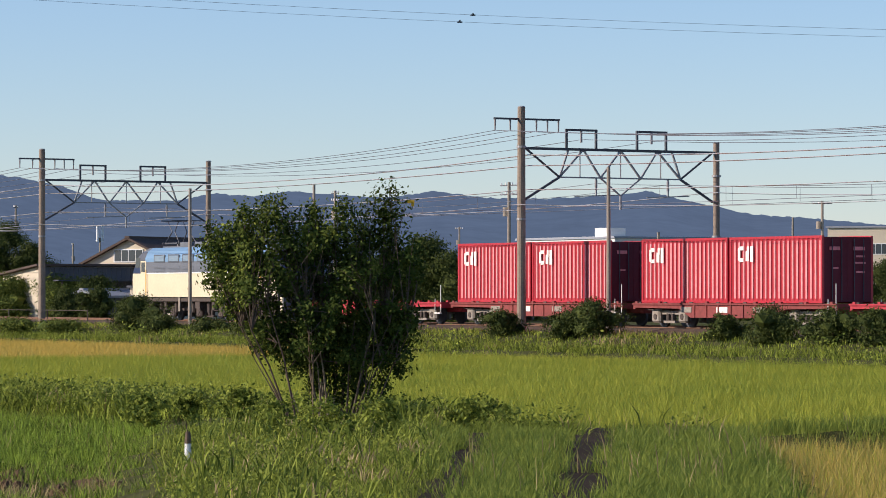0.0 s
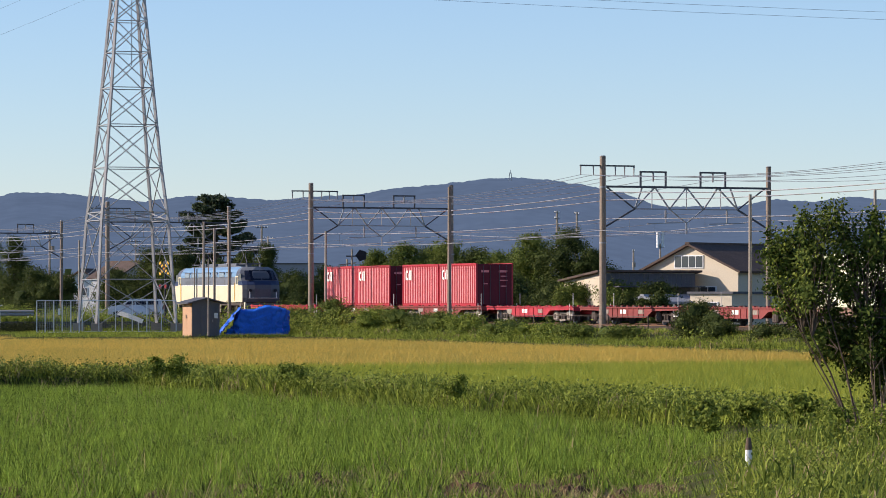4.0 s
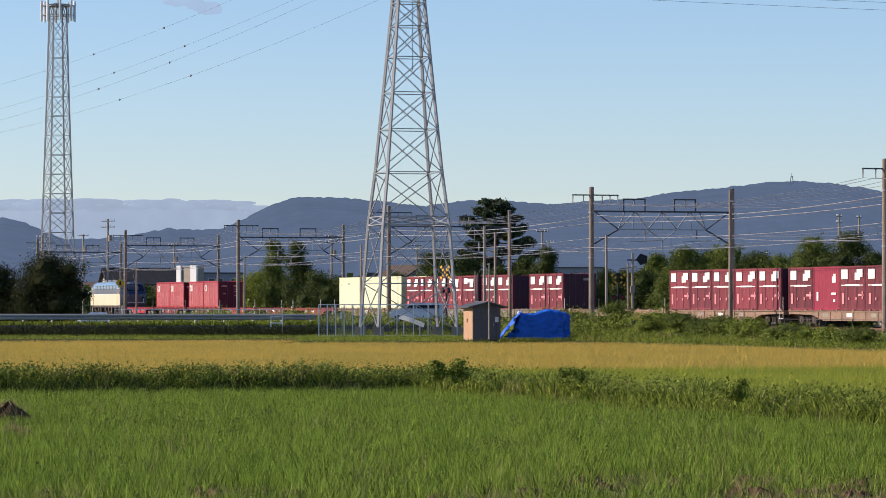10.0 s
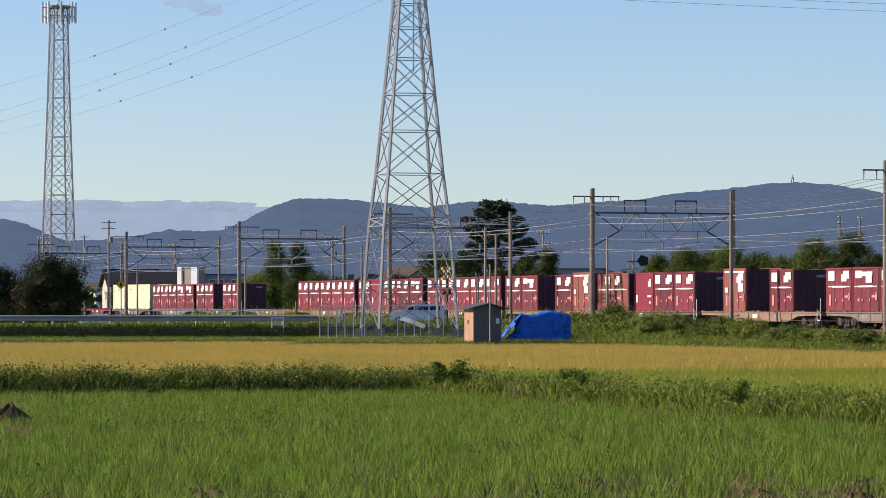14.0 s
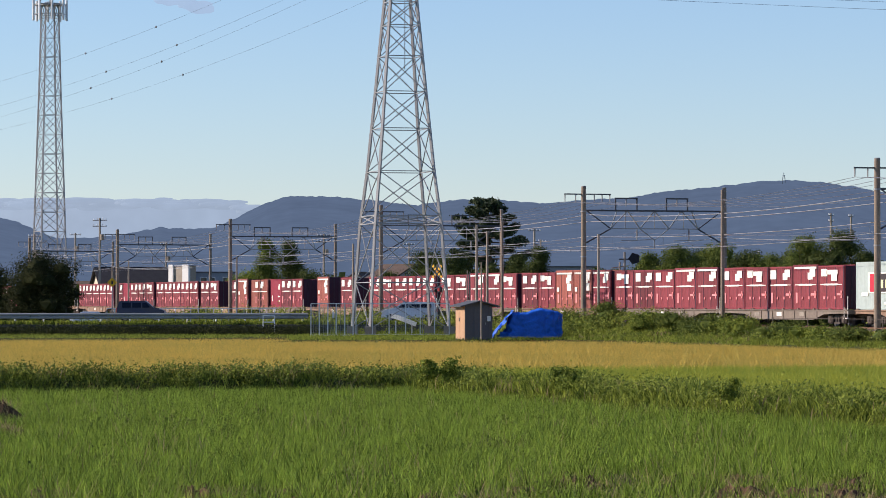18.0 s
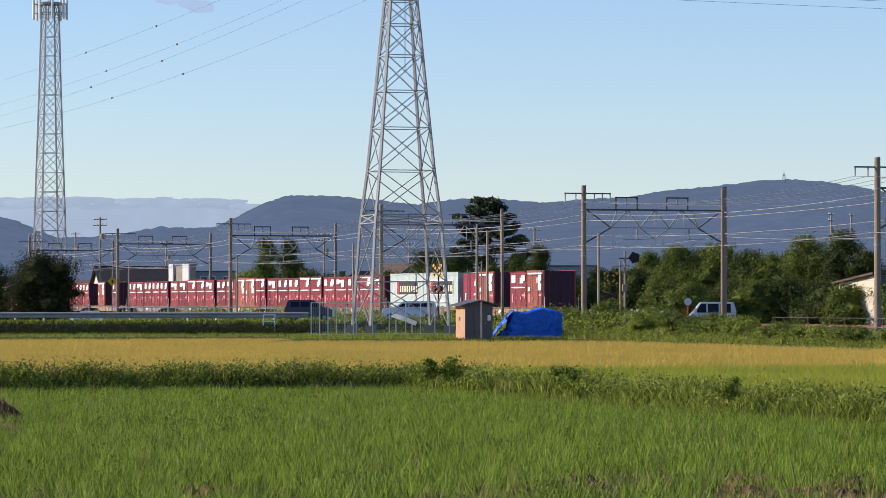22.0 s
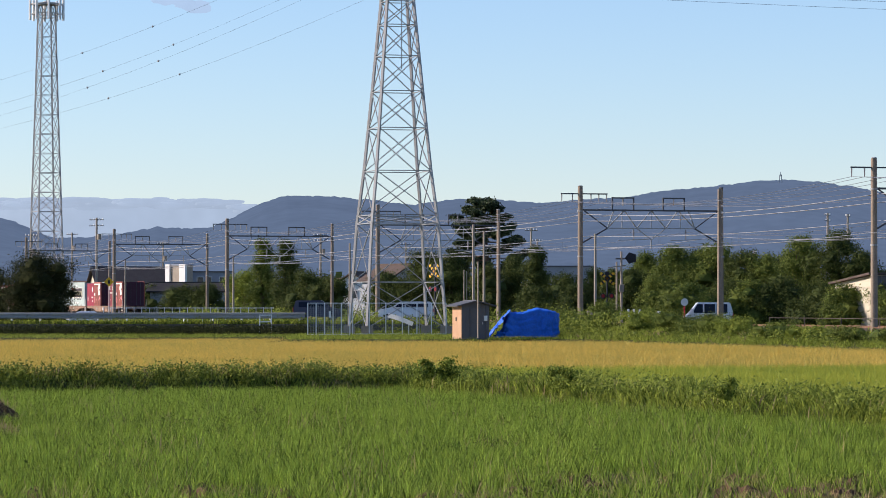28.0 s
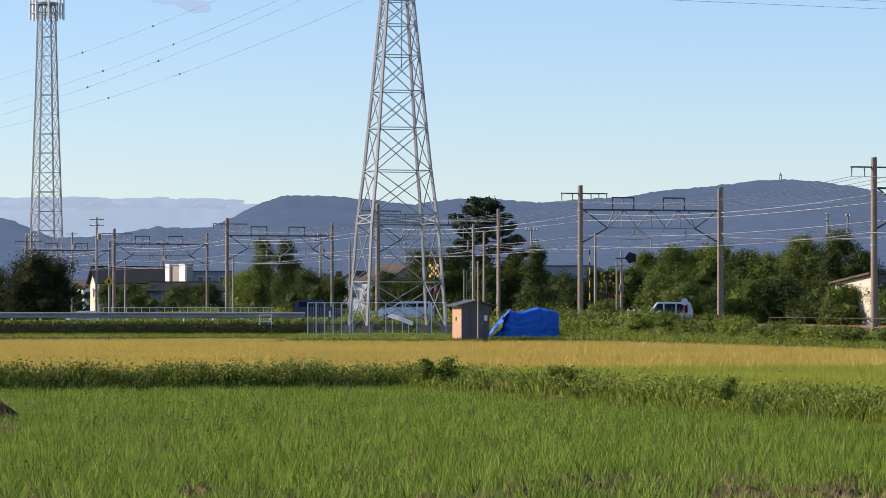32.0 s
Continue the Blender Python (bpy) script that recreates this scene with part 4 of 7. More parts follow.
# ---------------------------------------------------------------- transmission lines
def build_power_lines():
    far = Vector((-102.0, 452.0, 0))
    for dz, fz, k in ((0.0, 0.0, 1), (1.35, -1.0, -1), (2.8, 0.5, 1), (3.9, 2.6, -1)):
        a = PYLON + Vector((0.6 * k, 3.1 * k * 0.3, 24.1 + dz))
        b = far + Vector((0.8 * k, 1.5 * k, 23.0 + fz))
        pts = sag(a, b, 6.0 - 0.1 * dz, 28)
        wire("power_line", pts, 0.008, M["wire"], "slack transmission line with marker beads running off the pylon", "power line")
        for i in (5, 7, 14):
            p = pts[i].lerp(pts[i + 1], 0.2 + 0.12 * dz / 2)
            ob = part("line_marker", bmesh_ball(p, 0.10), M["galv"])
            tagged(ob, "small dark marker bead on a transmission line", "line marker", "line markers")
    end = Vector((222.0, 252.0, 0))
    for dz, dy in ((0.0, 0), (0.75, 2.5), (3.0, -2), (3.6, 1)):
        pts = sag(PYLON + Vector((1.0, dy, 23.6 + dz)), end + Vector((0, dy, 24.6 + dz)), 3.1, 24)
        wire("power_line", pts, 0.012, M["wire"], "slack transmission line crossing the sky from the pylon", "power line")
        if dz < 1:
            p = pts[6].lerp(pts[7], 0.72 if dz else 0.55)
            ob = part("line_marker", boxes(((p.x, p.y, p.z - 0.02), (0.36, 0.08, 0.10)), ((p.x, p.y, p.z + 0.06), (0.1, 0.08, 0.14))), M["steel_dark"])
            tagged(ob, "small dark damper clamped on a transmission line", "line marker", "line markers")


def bmesh_ball(c, r):
    bm = bmesh.new()
    bmesh.ops.create_icosphere(bm, subdivisions=1, radius=r, matrix=Matrix.Translation(c))
    return bm


build_power_lines()


# ---------------------------------------------------------------- road, guard rail, level crossing
def build_road():
    bm = bmesh.new()
    prof = [(246.6, 0.0), (246.7, 0.70), (247.9, 0.76), (249.2, 0.84), (255.2, 0.84), (256.2, 0.78), (258, 0.45)]
    xs = (-120, 4.4)
    rows = [[bm.verts.new((x, y, z)) for y, z in prof] for x in xs]
    for j in range(len(prof) - 1):
        bm.faces.new((rows[0][j], rows[1][j], rows[1][j + 1], rows[0][j + 1]))
    tagged(part("road_bank", bm, M["concrete_dark"]), "low dark retaining bank that carries the country road", "embankment", kind="structure")
    bm = bmesh.new()
    box(bm, (-57, 252.2, 0.82), (126, 5.4, 0.09))
    tagged(part("road", bm, M["asphalt"]), "narrow grey asphalt road towards the level crossing", "road", kind="structure")
    bm = bmesh.new()
    box(bm, (12.0, 252.2, 0.62), (13.0, 5.4, 0.40))
    tagged(part("road_crossing", bm, M["asphalt"]), "asphalt road surface over the level crossing", "road", kind="structure")
    bm = bmesh.new()
    box(bm, (58, 252.2, 0.43), (79.0, 5.4, 0.06))
    tagged(part("road_beyond", bm, M["asphalt"]), "narrow asphalt road beyond the tracks", "road", kind="structure")
    bm = bmesh.new()
    box(bm, (55, 252.2, 0.1), (86, 7.4, 0.62))
    tagged(part("road_bank", bm, M["earth"]), "low grassy bank beyond the tracks", "embankment", kind="structure")


build_road()


def guard_rail(x0, x1, y, z, label="galvanised steel guard rail on white posts along the road"):
    ob = empty("guard_rail", Matrix.Translation((x0, y, z)), label, "guard rail")
    L = x1 - x0
    bm = bmesh.new()
    prof = [(-0.0, 0.38), (-0.06, 0.43), (-0.06, 0.52), (0.0, 0.57), (0.0, 0.61), (-0.06, 0.66), (-0.06, 0.75), (0.0, 0.80)]
    rows = [[bm.verts.new((x, yy, zz)) for yy, zz in prof] for x in (0, L)]
    for j in range(len(prof) - 1):
        bm.faces.new((rows[0][j], rows[1][j], rows[1][j + 1], rows[0][j + 1]))
    part("rail_beam", bm, M["galv"], ob)
    for i in range(int(L / 2) + 1):
        part("post", pipe((i * 2.0, 0.08, -0.35), (i * 2.0, 0.08, 0.70), 0.07, 0.07, 8), M["white"], ob)
    return ob


guard_rail(-34, -9.6, 247.6, 0.72)


def rail_fence(x0, x1, y, z, h, label):
    ob = empty("low_fence", Matrix.Translation((x0, y, z)), label, "fence")
    L = x1 - x0
    for k in (0.35, 0.95):
        bar("fence_rail", (0, 0, h * k), (L, 0, h * k), 0.05, M["white"], ob)
    for i in range(int(L / 0.55) + 1):
        bar("fence_post", (i * 0.55, 0, 0), (i * 0.55, 0, h), 0.045, M["white"], ob)


rail_fence(-24.5, -12.2, 257.0, 0.8, 1.08, "low pale metal railing along the road")


def pipe_fence(s0, s1, n, top):
    ob = empty("pipe_fence", Matrix.Translation(plan(s0, n, 0.55)) @ Matrix.Rotation(TH, 4, 'Z'), "thin weathered pipe fence beside the rails", "fence")
    L = s1 - s0
    bar("pipe_rail", (0, 0, top), (0, L, top), 0.03, M["bogie"], ob)
    bar("pipe_rail", (0, 0, top * 0.4), (0, L, top * 0.4), 0.05, M["rail"], ob)
    for i in range(int(L / 5) + 1):
        bar("fence_post", (0, i * 5.0, -0.1), (0, i * 5.0, top + 0.05), 0.05, M["bogie"], ob)


pipe_fence(168, 188, 79.0, 0.8)


def step_frame():
    ob = empty("step_frame", Matrix.Translation((-12.6, 244.9, 0.15)), "small white metal step stand at the foot of the bank", "step stand")
    for x in (0, 0.8):
        bar("post", (x, 0, 0), (x, 0, 1.25), 0.06, M["white"], ob)
        bar("leg", (x, -0.5, 0), (x, 0, 1.2), 0.05, M["white"], ob)
    for z in (0.35, 0.75, 1.2):
        bar("tread", (0, -0.1, z), (0.8, -0.1, z), 0.07, M["white"], ob)


step_frame()


def mesh_fence(x, y, L, turn, n, label, fine=1.0):
    ob = empty("mesh_fence", Matrix.Translation((x, y, 0.03)) @ Matrix.Rotation(turn, 4, 'Z'), label, "fence", "compound fence panels")
    H = 2.15
    for i in range(n + 1):
        bar("post", (L * i / n, 0, 0), (L * i / n, 0, H), 0.06, M["white"], ob)
    for z in (0.1, H):
        bar("rail", (0, 0, z), (L, 0, z), 0.05, M["white"], ob)
    bm = bmesh.new()
    k = int(L / 0.11)
    for i in range(k):
        box(bm, (L * (i + 0.5) / k, 0, H / 2), (0.040 * fine, 0.012, H - 0.2))
    for i in range(int(H / 0.13)):
        box(bm, (L / 2, 0, 0.12 + i * 0.13), (L, 0.010, 0.030 * fine))
    part("mesh", bm, M["galv"], ob)
    return ob


mesh_fence(-8.8, 231.5, 2.75, radians(-2), 5, "pale galvanised mesh fence panel at the paddy's edge", 0.35)
for fx, fl in ((-6.0, 3.3), (-2.7, 2.9)):
    mesh_fence(fx, 236.6, fl, radians(1), 3, "pale galvanised mesh fence panel round the pylon's foot", 0.12)
for x in (-5.4, -3.9, -1.6):
    ob = bar("thin_post", (x, 243.5 - abs(x + 3), 0), (x, 243.5 - abs(x + 3), 1.7), 0.05, M["galv"])
    tagged(ob, "thin galvanised fence post beside the pylon", "post", "thin posts")
bent = empty("bent_guard_rail", Matrix.Translation((-3.75, 243.2, 0)), "short bent white guard rail by the level crossing", "guard rail")
bar("rail_beam", (0, 0, 1.35), (0.7, -0.2, 1.15), 0.06, M["white"], bent, 0.3)
bar("rail_beam", (0.7, -0.2, 1.15), (1.7, -0.4, 0.75), 0.06, M["white"], bent, 0.3)
for x in (0.3, 1.4):
    bar("post", (x, -0.1, 0), (x, -0.2, 1.0), 0.09, M["white"], bent)
part("notice", boxes(((-7.35, 231.33, 1.45), (0.16, 0.03, 0.42))), M["white"])
tagged(bpy.data.objects["notice"], "small white notice plate wired to the mesh fence", "notice")


def crossing_signal(x, y, h, label):
    ob = empty("crossing_signal", Matrix.Translation((x, y, 0.6)) @ Matrix.Rotation(radians(-52 if x < 0 else 0), 4, "Z"), label, "crossing signal", "crossing signals")
    part("post", pipe((0, 0, -0.2), (0, 0, h), 0.07, 0.06, 10), M["black"], ob)
    for a in (40, -40):
        R = Matrix.Rotation(radians(a), 3, 'Y')
        bm = bmesh.new()
        box(bm, (0, -0.1, 0), (1.3, 0.03, 0.2), R)
        arm = part("cross_board", bm, M["yellow"], ob)
        arm.location = (0, 0, h - 0.25)
        for k in (-0.42, -0.15, 0.15, 0.42):
            bm = bmesh.new()
            box(bm, R @ Vector((k, -0.12, 0)), (0.12, 0.012, 0.205), R)
            part("board_stripe", bm, M["black"], arm)
    for x2 in (-0.3, 0.3):
        part("lamp_hood", pipe((x2, -0.02, h - 1.5), (x2, -0.2, h - 1.5), 0.2, 0.2, 14), M["black"], ob)
        part("lamp_lens", pipe((x2, -0.2, h - 1.5), (x2, -0.22, h - 1.5), 0.13, 0.13, 14), M["red_lamp"], ob)
    bar("lamp_bar", (-0.35, 0, h - 1.5), (0.35, 0, h - 1.5), 0.06, M["black"], ob)
    part("speaker_box", boxes(((0, 0.1, h + 0.12), (0.3, 0.3, 0.25))), M["black"], ob)


crossing_signal(-0.55, 247.0, 4.05, "black and yellow crossing signal with crossed boards and red lamps")
crossing_signal(11.9, 258.0, 3.6, "black and yellow crossing signal beyond the tracks")


# ---------------------------------------------------------------- poles and signals
def plain_pole(az, d, top, r, material, label, z0=0.3, arms=0, turn=0.0):
    p = ray_at(az, d, z0)
    ob = empty("line_pole", Matrix.Translation(p) @ Matrix.Rotation(turn, 4, 'Z'), label, "pole")
    h = top - z0
    pole = part("pole", pipe((0, 0, -0.2), (0, 0, h), r, r * 0.75, 10), material, ob)
    for i in range(arms):
        z = h - 0.25 - i * 0.7
        bar("cross_arm", (-0.9, 0, z), (0.9, 0, z), 0.09, M["steel_dark"], ob)
        for x in (-0.8, -0.35, 0.35, 0.8):
            part("insulator", pipe((x, 0, z), (x, 0, z + 0.22), 0.06, 0.04, 6), M["white"], ob)
    if arms:
        part("transformer", pipe((0.32, 0, h - 2.6), (0.32, 0, h - 1.9), 0.25, 0.25, 10), M["concrete"], ob)
    return ob


slim = "slim concrete pole standing beside the railway"
for az, n, top in ((16.0, 79.2, 7.3), (9.27, 79.2, 7.4), (2.45, 79.3, 6.7), (-3.37, 79.3, 6.4), (-5.1, 79.3, 6.6), (-1.5, 79.3, 7.0)):
    R = n / math.sin(radians(az) + TH)
    plain_pole(az, R, top, 0.10, M["concrete"], slim, 0.5)
for az, top, r in ((4.44, 8.95, 0.135), (0.90, 7.9, 0.12)):
    plain_pole(az, 79.5 / math.sin(radians(az) + TH), top, r, M["concrete_brown"], "weathered round concrete pole standing close beside the railway", 0.5)
for az, d, top in ((0.49, 250, 7.7), (0.66, 252, 7.3), (0.34, 249, 4.5), (0.38, 249, 4.4), (0.565, 211.5, 4.65)):
    plain_pole(az, d, top, 0.105 if top > 5 else 0.05, M["concrete"], "slim grey pole near the pylon and the shed")
util = "tall utility pole with cross-arms and insulators"
for az, d, top, a in ((-5.56, 420, 12.2, 2), (-6.6, 430, 10.5, 2), (-5.95, 520, 12.4, 1), (-1.97, 430, 10.6, 2), (1.42, 440, 11.4, 1), (1.52, 520, 11.5, 1), (6.17, 430, 13.0, 2), (6.49, 440, 13.1, 1),
                     (5.0, 600, 11.0, 1), (3.8, 620, 11.5, 1), (11.26, 300, 11.4, 0), (11.6, 330, 11.8, 2), (14.4, 270, 10.7, 2), (19.42, 330, 10.8, 1), (18.95, 420, 11.2, 0), (13.6, 520, 12.0, 1),
                     (9.9, 560, 12.5, 1), (-4.5, 480, 10.4, 1), (-0.6, 520, 11.0, 1), (-2.9, 560, 10.7, 1), (7.4, 520, 9.6, 1), (16.5, 300, 6.6, 0), (16.8, 300, 7.4, 0)):
    plain_pole(az, d, top, 0.16, M["concrete"], util if a else "plain tall concrete pole behind the railway", 0.3, a, radians(20 + az * 7))


def signal_mast():
    p = ray_at(2.87, 243, 0.6)
    ob = empty("railway_signal", Matrix.Translation(p), "dark railway signal head on a grey mast", "railway signal")
    part("mast", pipe((0, 0, -0.2), (0, 0, 5.1), 0.085, 0.07, 10), M["concrete"], ob)
    part("mast", pipe((-0.32, 0.2, -0.2), (-0.32, 0.2, 4.4), 0.06, 0.06, 8), M["concrete"], ob)
    bar("bracket", (-0.4, 0, 4.6), (0.75, 0, 4.6), 0.09, M["steel_dark"], ob)
    bar("bracket", (-0.9, 0, 4.0), (0.3, 0, 4.15), 0.07, M["bogie_pale"], ob)
    bm = bmesh.new()
    rod(bm, (0.65, -0.05, 4.65), (0.65, 0.02, 4.65), 0.42, 0.42, 5)
    part("backboard", bm, M["black"], ob)
    part("lamp_case", rounded((0.65, 0.15, 4.65), (0.3, 0.22, 0.5), 0.04), M["black"], ob)
    part("relay_box", rounded((0, -0.12, 2.6), (0.34, 0.3, 0.5), 0.03), M["bogie_pale"], ob)
    for z in (0.8, 1.4, 2.0, 3.2, 3.8):
        bar("rung", (-0.32, 0.2, z), (0, 0, z), 0.03, M["steel_dark"], ob)


signal_mast()


# ---------------------------------------------------------------- shed and tarpaulin
def build_shed():
    at = ray_at(0.45, 214.5, 0.02)
    ob = empty("tool_shed", Matrix.Translation(at) @ Matrix.Rotation(radians(19), 4, 'Z'), "small tan boarded tool shed with a dark low gable roof", "shed")
    w, l, h, pk = 1.75, 1.65, 2.02, 2.24
    bm = bmesh.new()
    pts = [(-w / 2, 0), (w / 2, 0), (w / 2, h), (0, pk), (-w / 2, h)]
    a = [bm.verts.new((x, -l / 2, z)) for x, z in pts]
    b = [bm.verts.new((x, l / 2, z)) for x, z in pts]
    bm.faces.new(a)
    bm.faces.new(b[::-1])
    for i in range(5):
        j = (i + 1) % 5
        bm.faces.new((a[j], a[i], b[i], b[j]))
    part("wall", bm, M["shade_board"], ob)
    for sg in (-1, 1):
        bm = bmesh.new()
        R = Matrix.Rotation(math.atan2(pk - h, w / 2) * sg, 3, 'Y')
        box(bm, (sg * (w / 4 + 0.16), 0, (h + pk) / 2 + 0.02), (w / 2 + 0.5, l + 0.6, 0.07), R)
        part("roof_slope", bm, M["shed_roof"], ob)
    # front boards painted shade-dark, left side boards painted sunlit tan
    for i in range(7):
        part("wall_board", boxes(((-w / 2 + 0.12 + i * 0.25, -l / 2 - 0.012, h / 2), (0.235, 0.02, h - 0.02))), M["shade_board"], ob)
        part("wall_board", boxes(((-w / 2 - 0.012, -l / 2 + 0.12 + i * 0.235, h / 2), (0.02, 0.22, h - 0.02))), M["sunlit_board"], ob)
    door = part("door", boxes(((0.1, -l / 2 - 0.035, 0.95), (0.8, 0.03, 1.85))), M["shade_board"], ob)
    part("door_handle", boxes(((0.42, -l / 2 - 0.06, 0.95), (0.04, 0.04, 0.14))), M["galv"], door)
    part("meter_box", boxes(((0.62, -l / 2 - 0.06, 1.25), (0.2, 0.1, 0.32))), M["white"], ob)
    part("vent", boxes(((-w / 2 - 0.035, 0.1, 1.2), (0.02, 0.22, 0.22))), M["bark"], ob)
    part("skid", boxes(((0, -0.6, 0.04), (w + 0.1, 0.12, 0.1)), ((0, 0.6, 0.04), (w + 0.1, 0.12, 0.1))), M["concrete_dark"], ob)


build_shed()


def build_tarp():
    """A machine under a tied sheet: a lumpy hood with folds down to the ground."""
    at = ray_at(1.34, 220.0, 0.02)
    ob = empty("covered_machine", Matrix.Translation(at), "farm machine wrapped in a crumpled bright blue tarpaulin", "tarpaulin")
    W, D, H = 4.0, 2.2, 1.80
    nu, nv = 150, 44
    verts, faces = [], []
    for i in range(nv + 1):
        k = i / nv
        for j in range(nu):
            a = 2 * math.pi * j / nu
            ca, sa = math.cos(a), math.sin(a)
            ex = 0.55
            x = math.copysign(abs(ca) ** ex, ca)
            y = math.copysign(abs(sa) ** ex, sa)
            if k < 0.6:
                r, z = 1.0, k / 0.6
            else:
                r = 1.0 - ((k - 0.6) / 0.4)
                z = 1.0 + 0.05 * (1 - r * r)
            px, py = x * r * W / 2, y * r * D / 2
            hx = np.interp(px / (W / 2), (-1, -0.72, -0.56, -0.48, -0.1, 0.12, 0.3, 0.5, 0.85, 1), (0.02, 0.30, 0.94, 0.86, 0.84, 0.94, 1.0, 0.97, 0.91, 0.84))
            pz = H * z * hx
            left = 0.62 if px > -1.2 else 1.9
            fold = left * (noise.noise(Vector((px * 4.5, py * 4.5, pz * 1.6))) * 0.26 + noise.noise(Vector((px * 9, py * 9, pz * 6))) * 0.13 - 0.30 * abs(noise.noise(Vector((px * 2.4 + pz * 1.5, py * 3, pz * 3.3)))))
            tuck = 0.06 * math.sin(pz * 2.2 + 1.0)
            s = 1 + (fold - tuck * 0.4) * (0.5 if r >= 1 else 0.2)
            verts.append((px * s, py * s, max(0.0, pz + fold * 0.35 * (z > 0.1))))
    n = nu
    for i in range(nv):
        for j in range(n):
            faces.append((i * n + j, i * n + (j + 1) % n, (i + 1) * n + (j + 1) % n, (i + 1) * n + j))
    mesh_of("sheet", verts, faces, M["tarp"], ob, True)
    # the gathered end: sheet bunched into sharp creases and trailing on the ground
    verts, faces, nu, nv = [], [], 26, 20
    for i in range(nv + 1):
        k = i / nv
        for j in range(nu + 1):
            u = j / nu
            x = -1.00 - 1.15 * k ** 1.2 - 0.20 * math.sin(u * math.pi) * k
            y = -1.22 + 2.2 * u
            z = 1.72 * (1 - k) ** 0.9 + 0.02
            w = Vector((y * 3.1, z * 3.4, 1.7))
            d = 0.15 * (1 - 2 * abs(noise.noise(w))) + 0.09 * (1 - 2 * abs(noise.noise(w * 2.3)))
            fade = min(1, 4 * k) if k < 0.25 else 1.0
            verts.append((x - d * fade, y + 0.10 * noise.noise(w * 1.7), max(0.02, z + 0.10 * noise.noise(w * 2.9) * (1 - k))))
    for i in range(nv):
        for j in range(nu):
            a = i * (nu + 1) + j
            faces.append((a, a + nu + 1, a + nu + 2, a + 1))
    mesh_of("gathered_end", verts, faces, M["tarp"], ob)


build_tarp()

# small white-topped stake beside the near paddy
st = empty("marker_stake", Matrix.Translation(ray_at(9.24, 47.8, 0.0)), "short white boundary stake with a dark cap in grass", "stake")
part("stake", pipe((0, 0, -0.1), (0, 0, 0.20), 0.05, 0.045, 12), M["white"], st)
part("cap", pipe((0, 0, 0.20), (0, 0, 0.36), 0.05, 0.03, 12), M["bark"], st)
bar("wire_stem", (0.0, 0, 0.3), (-0.03, 0, 0.5), 0.012, M["bark"], st)


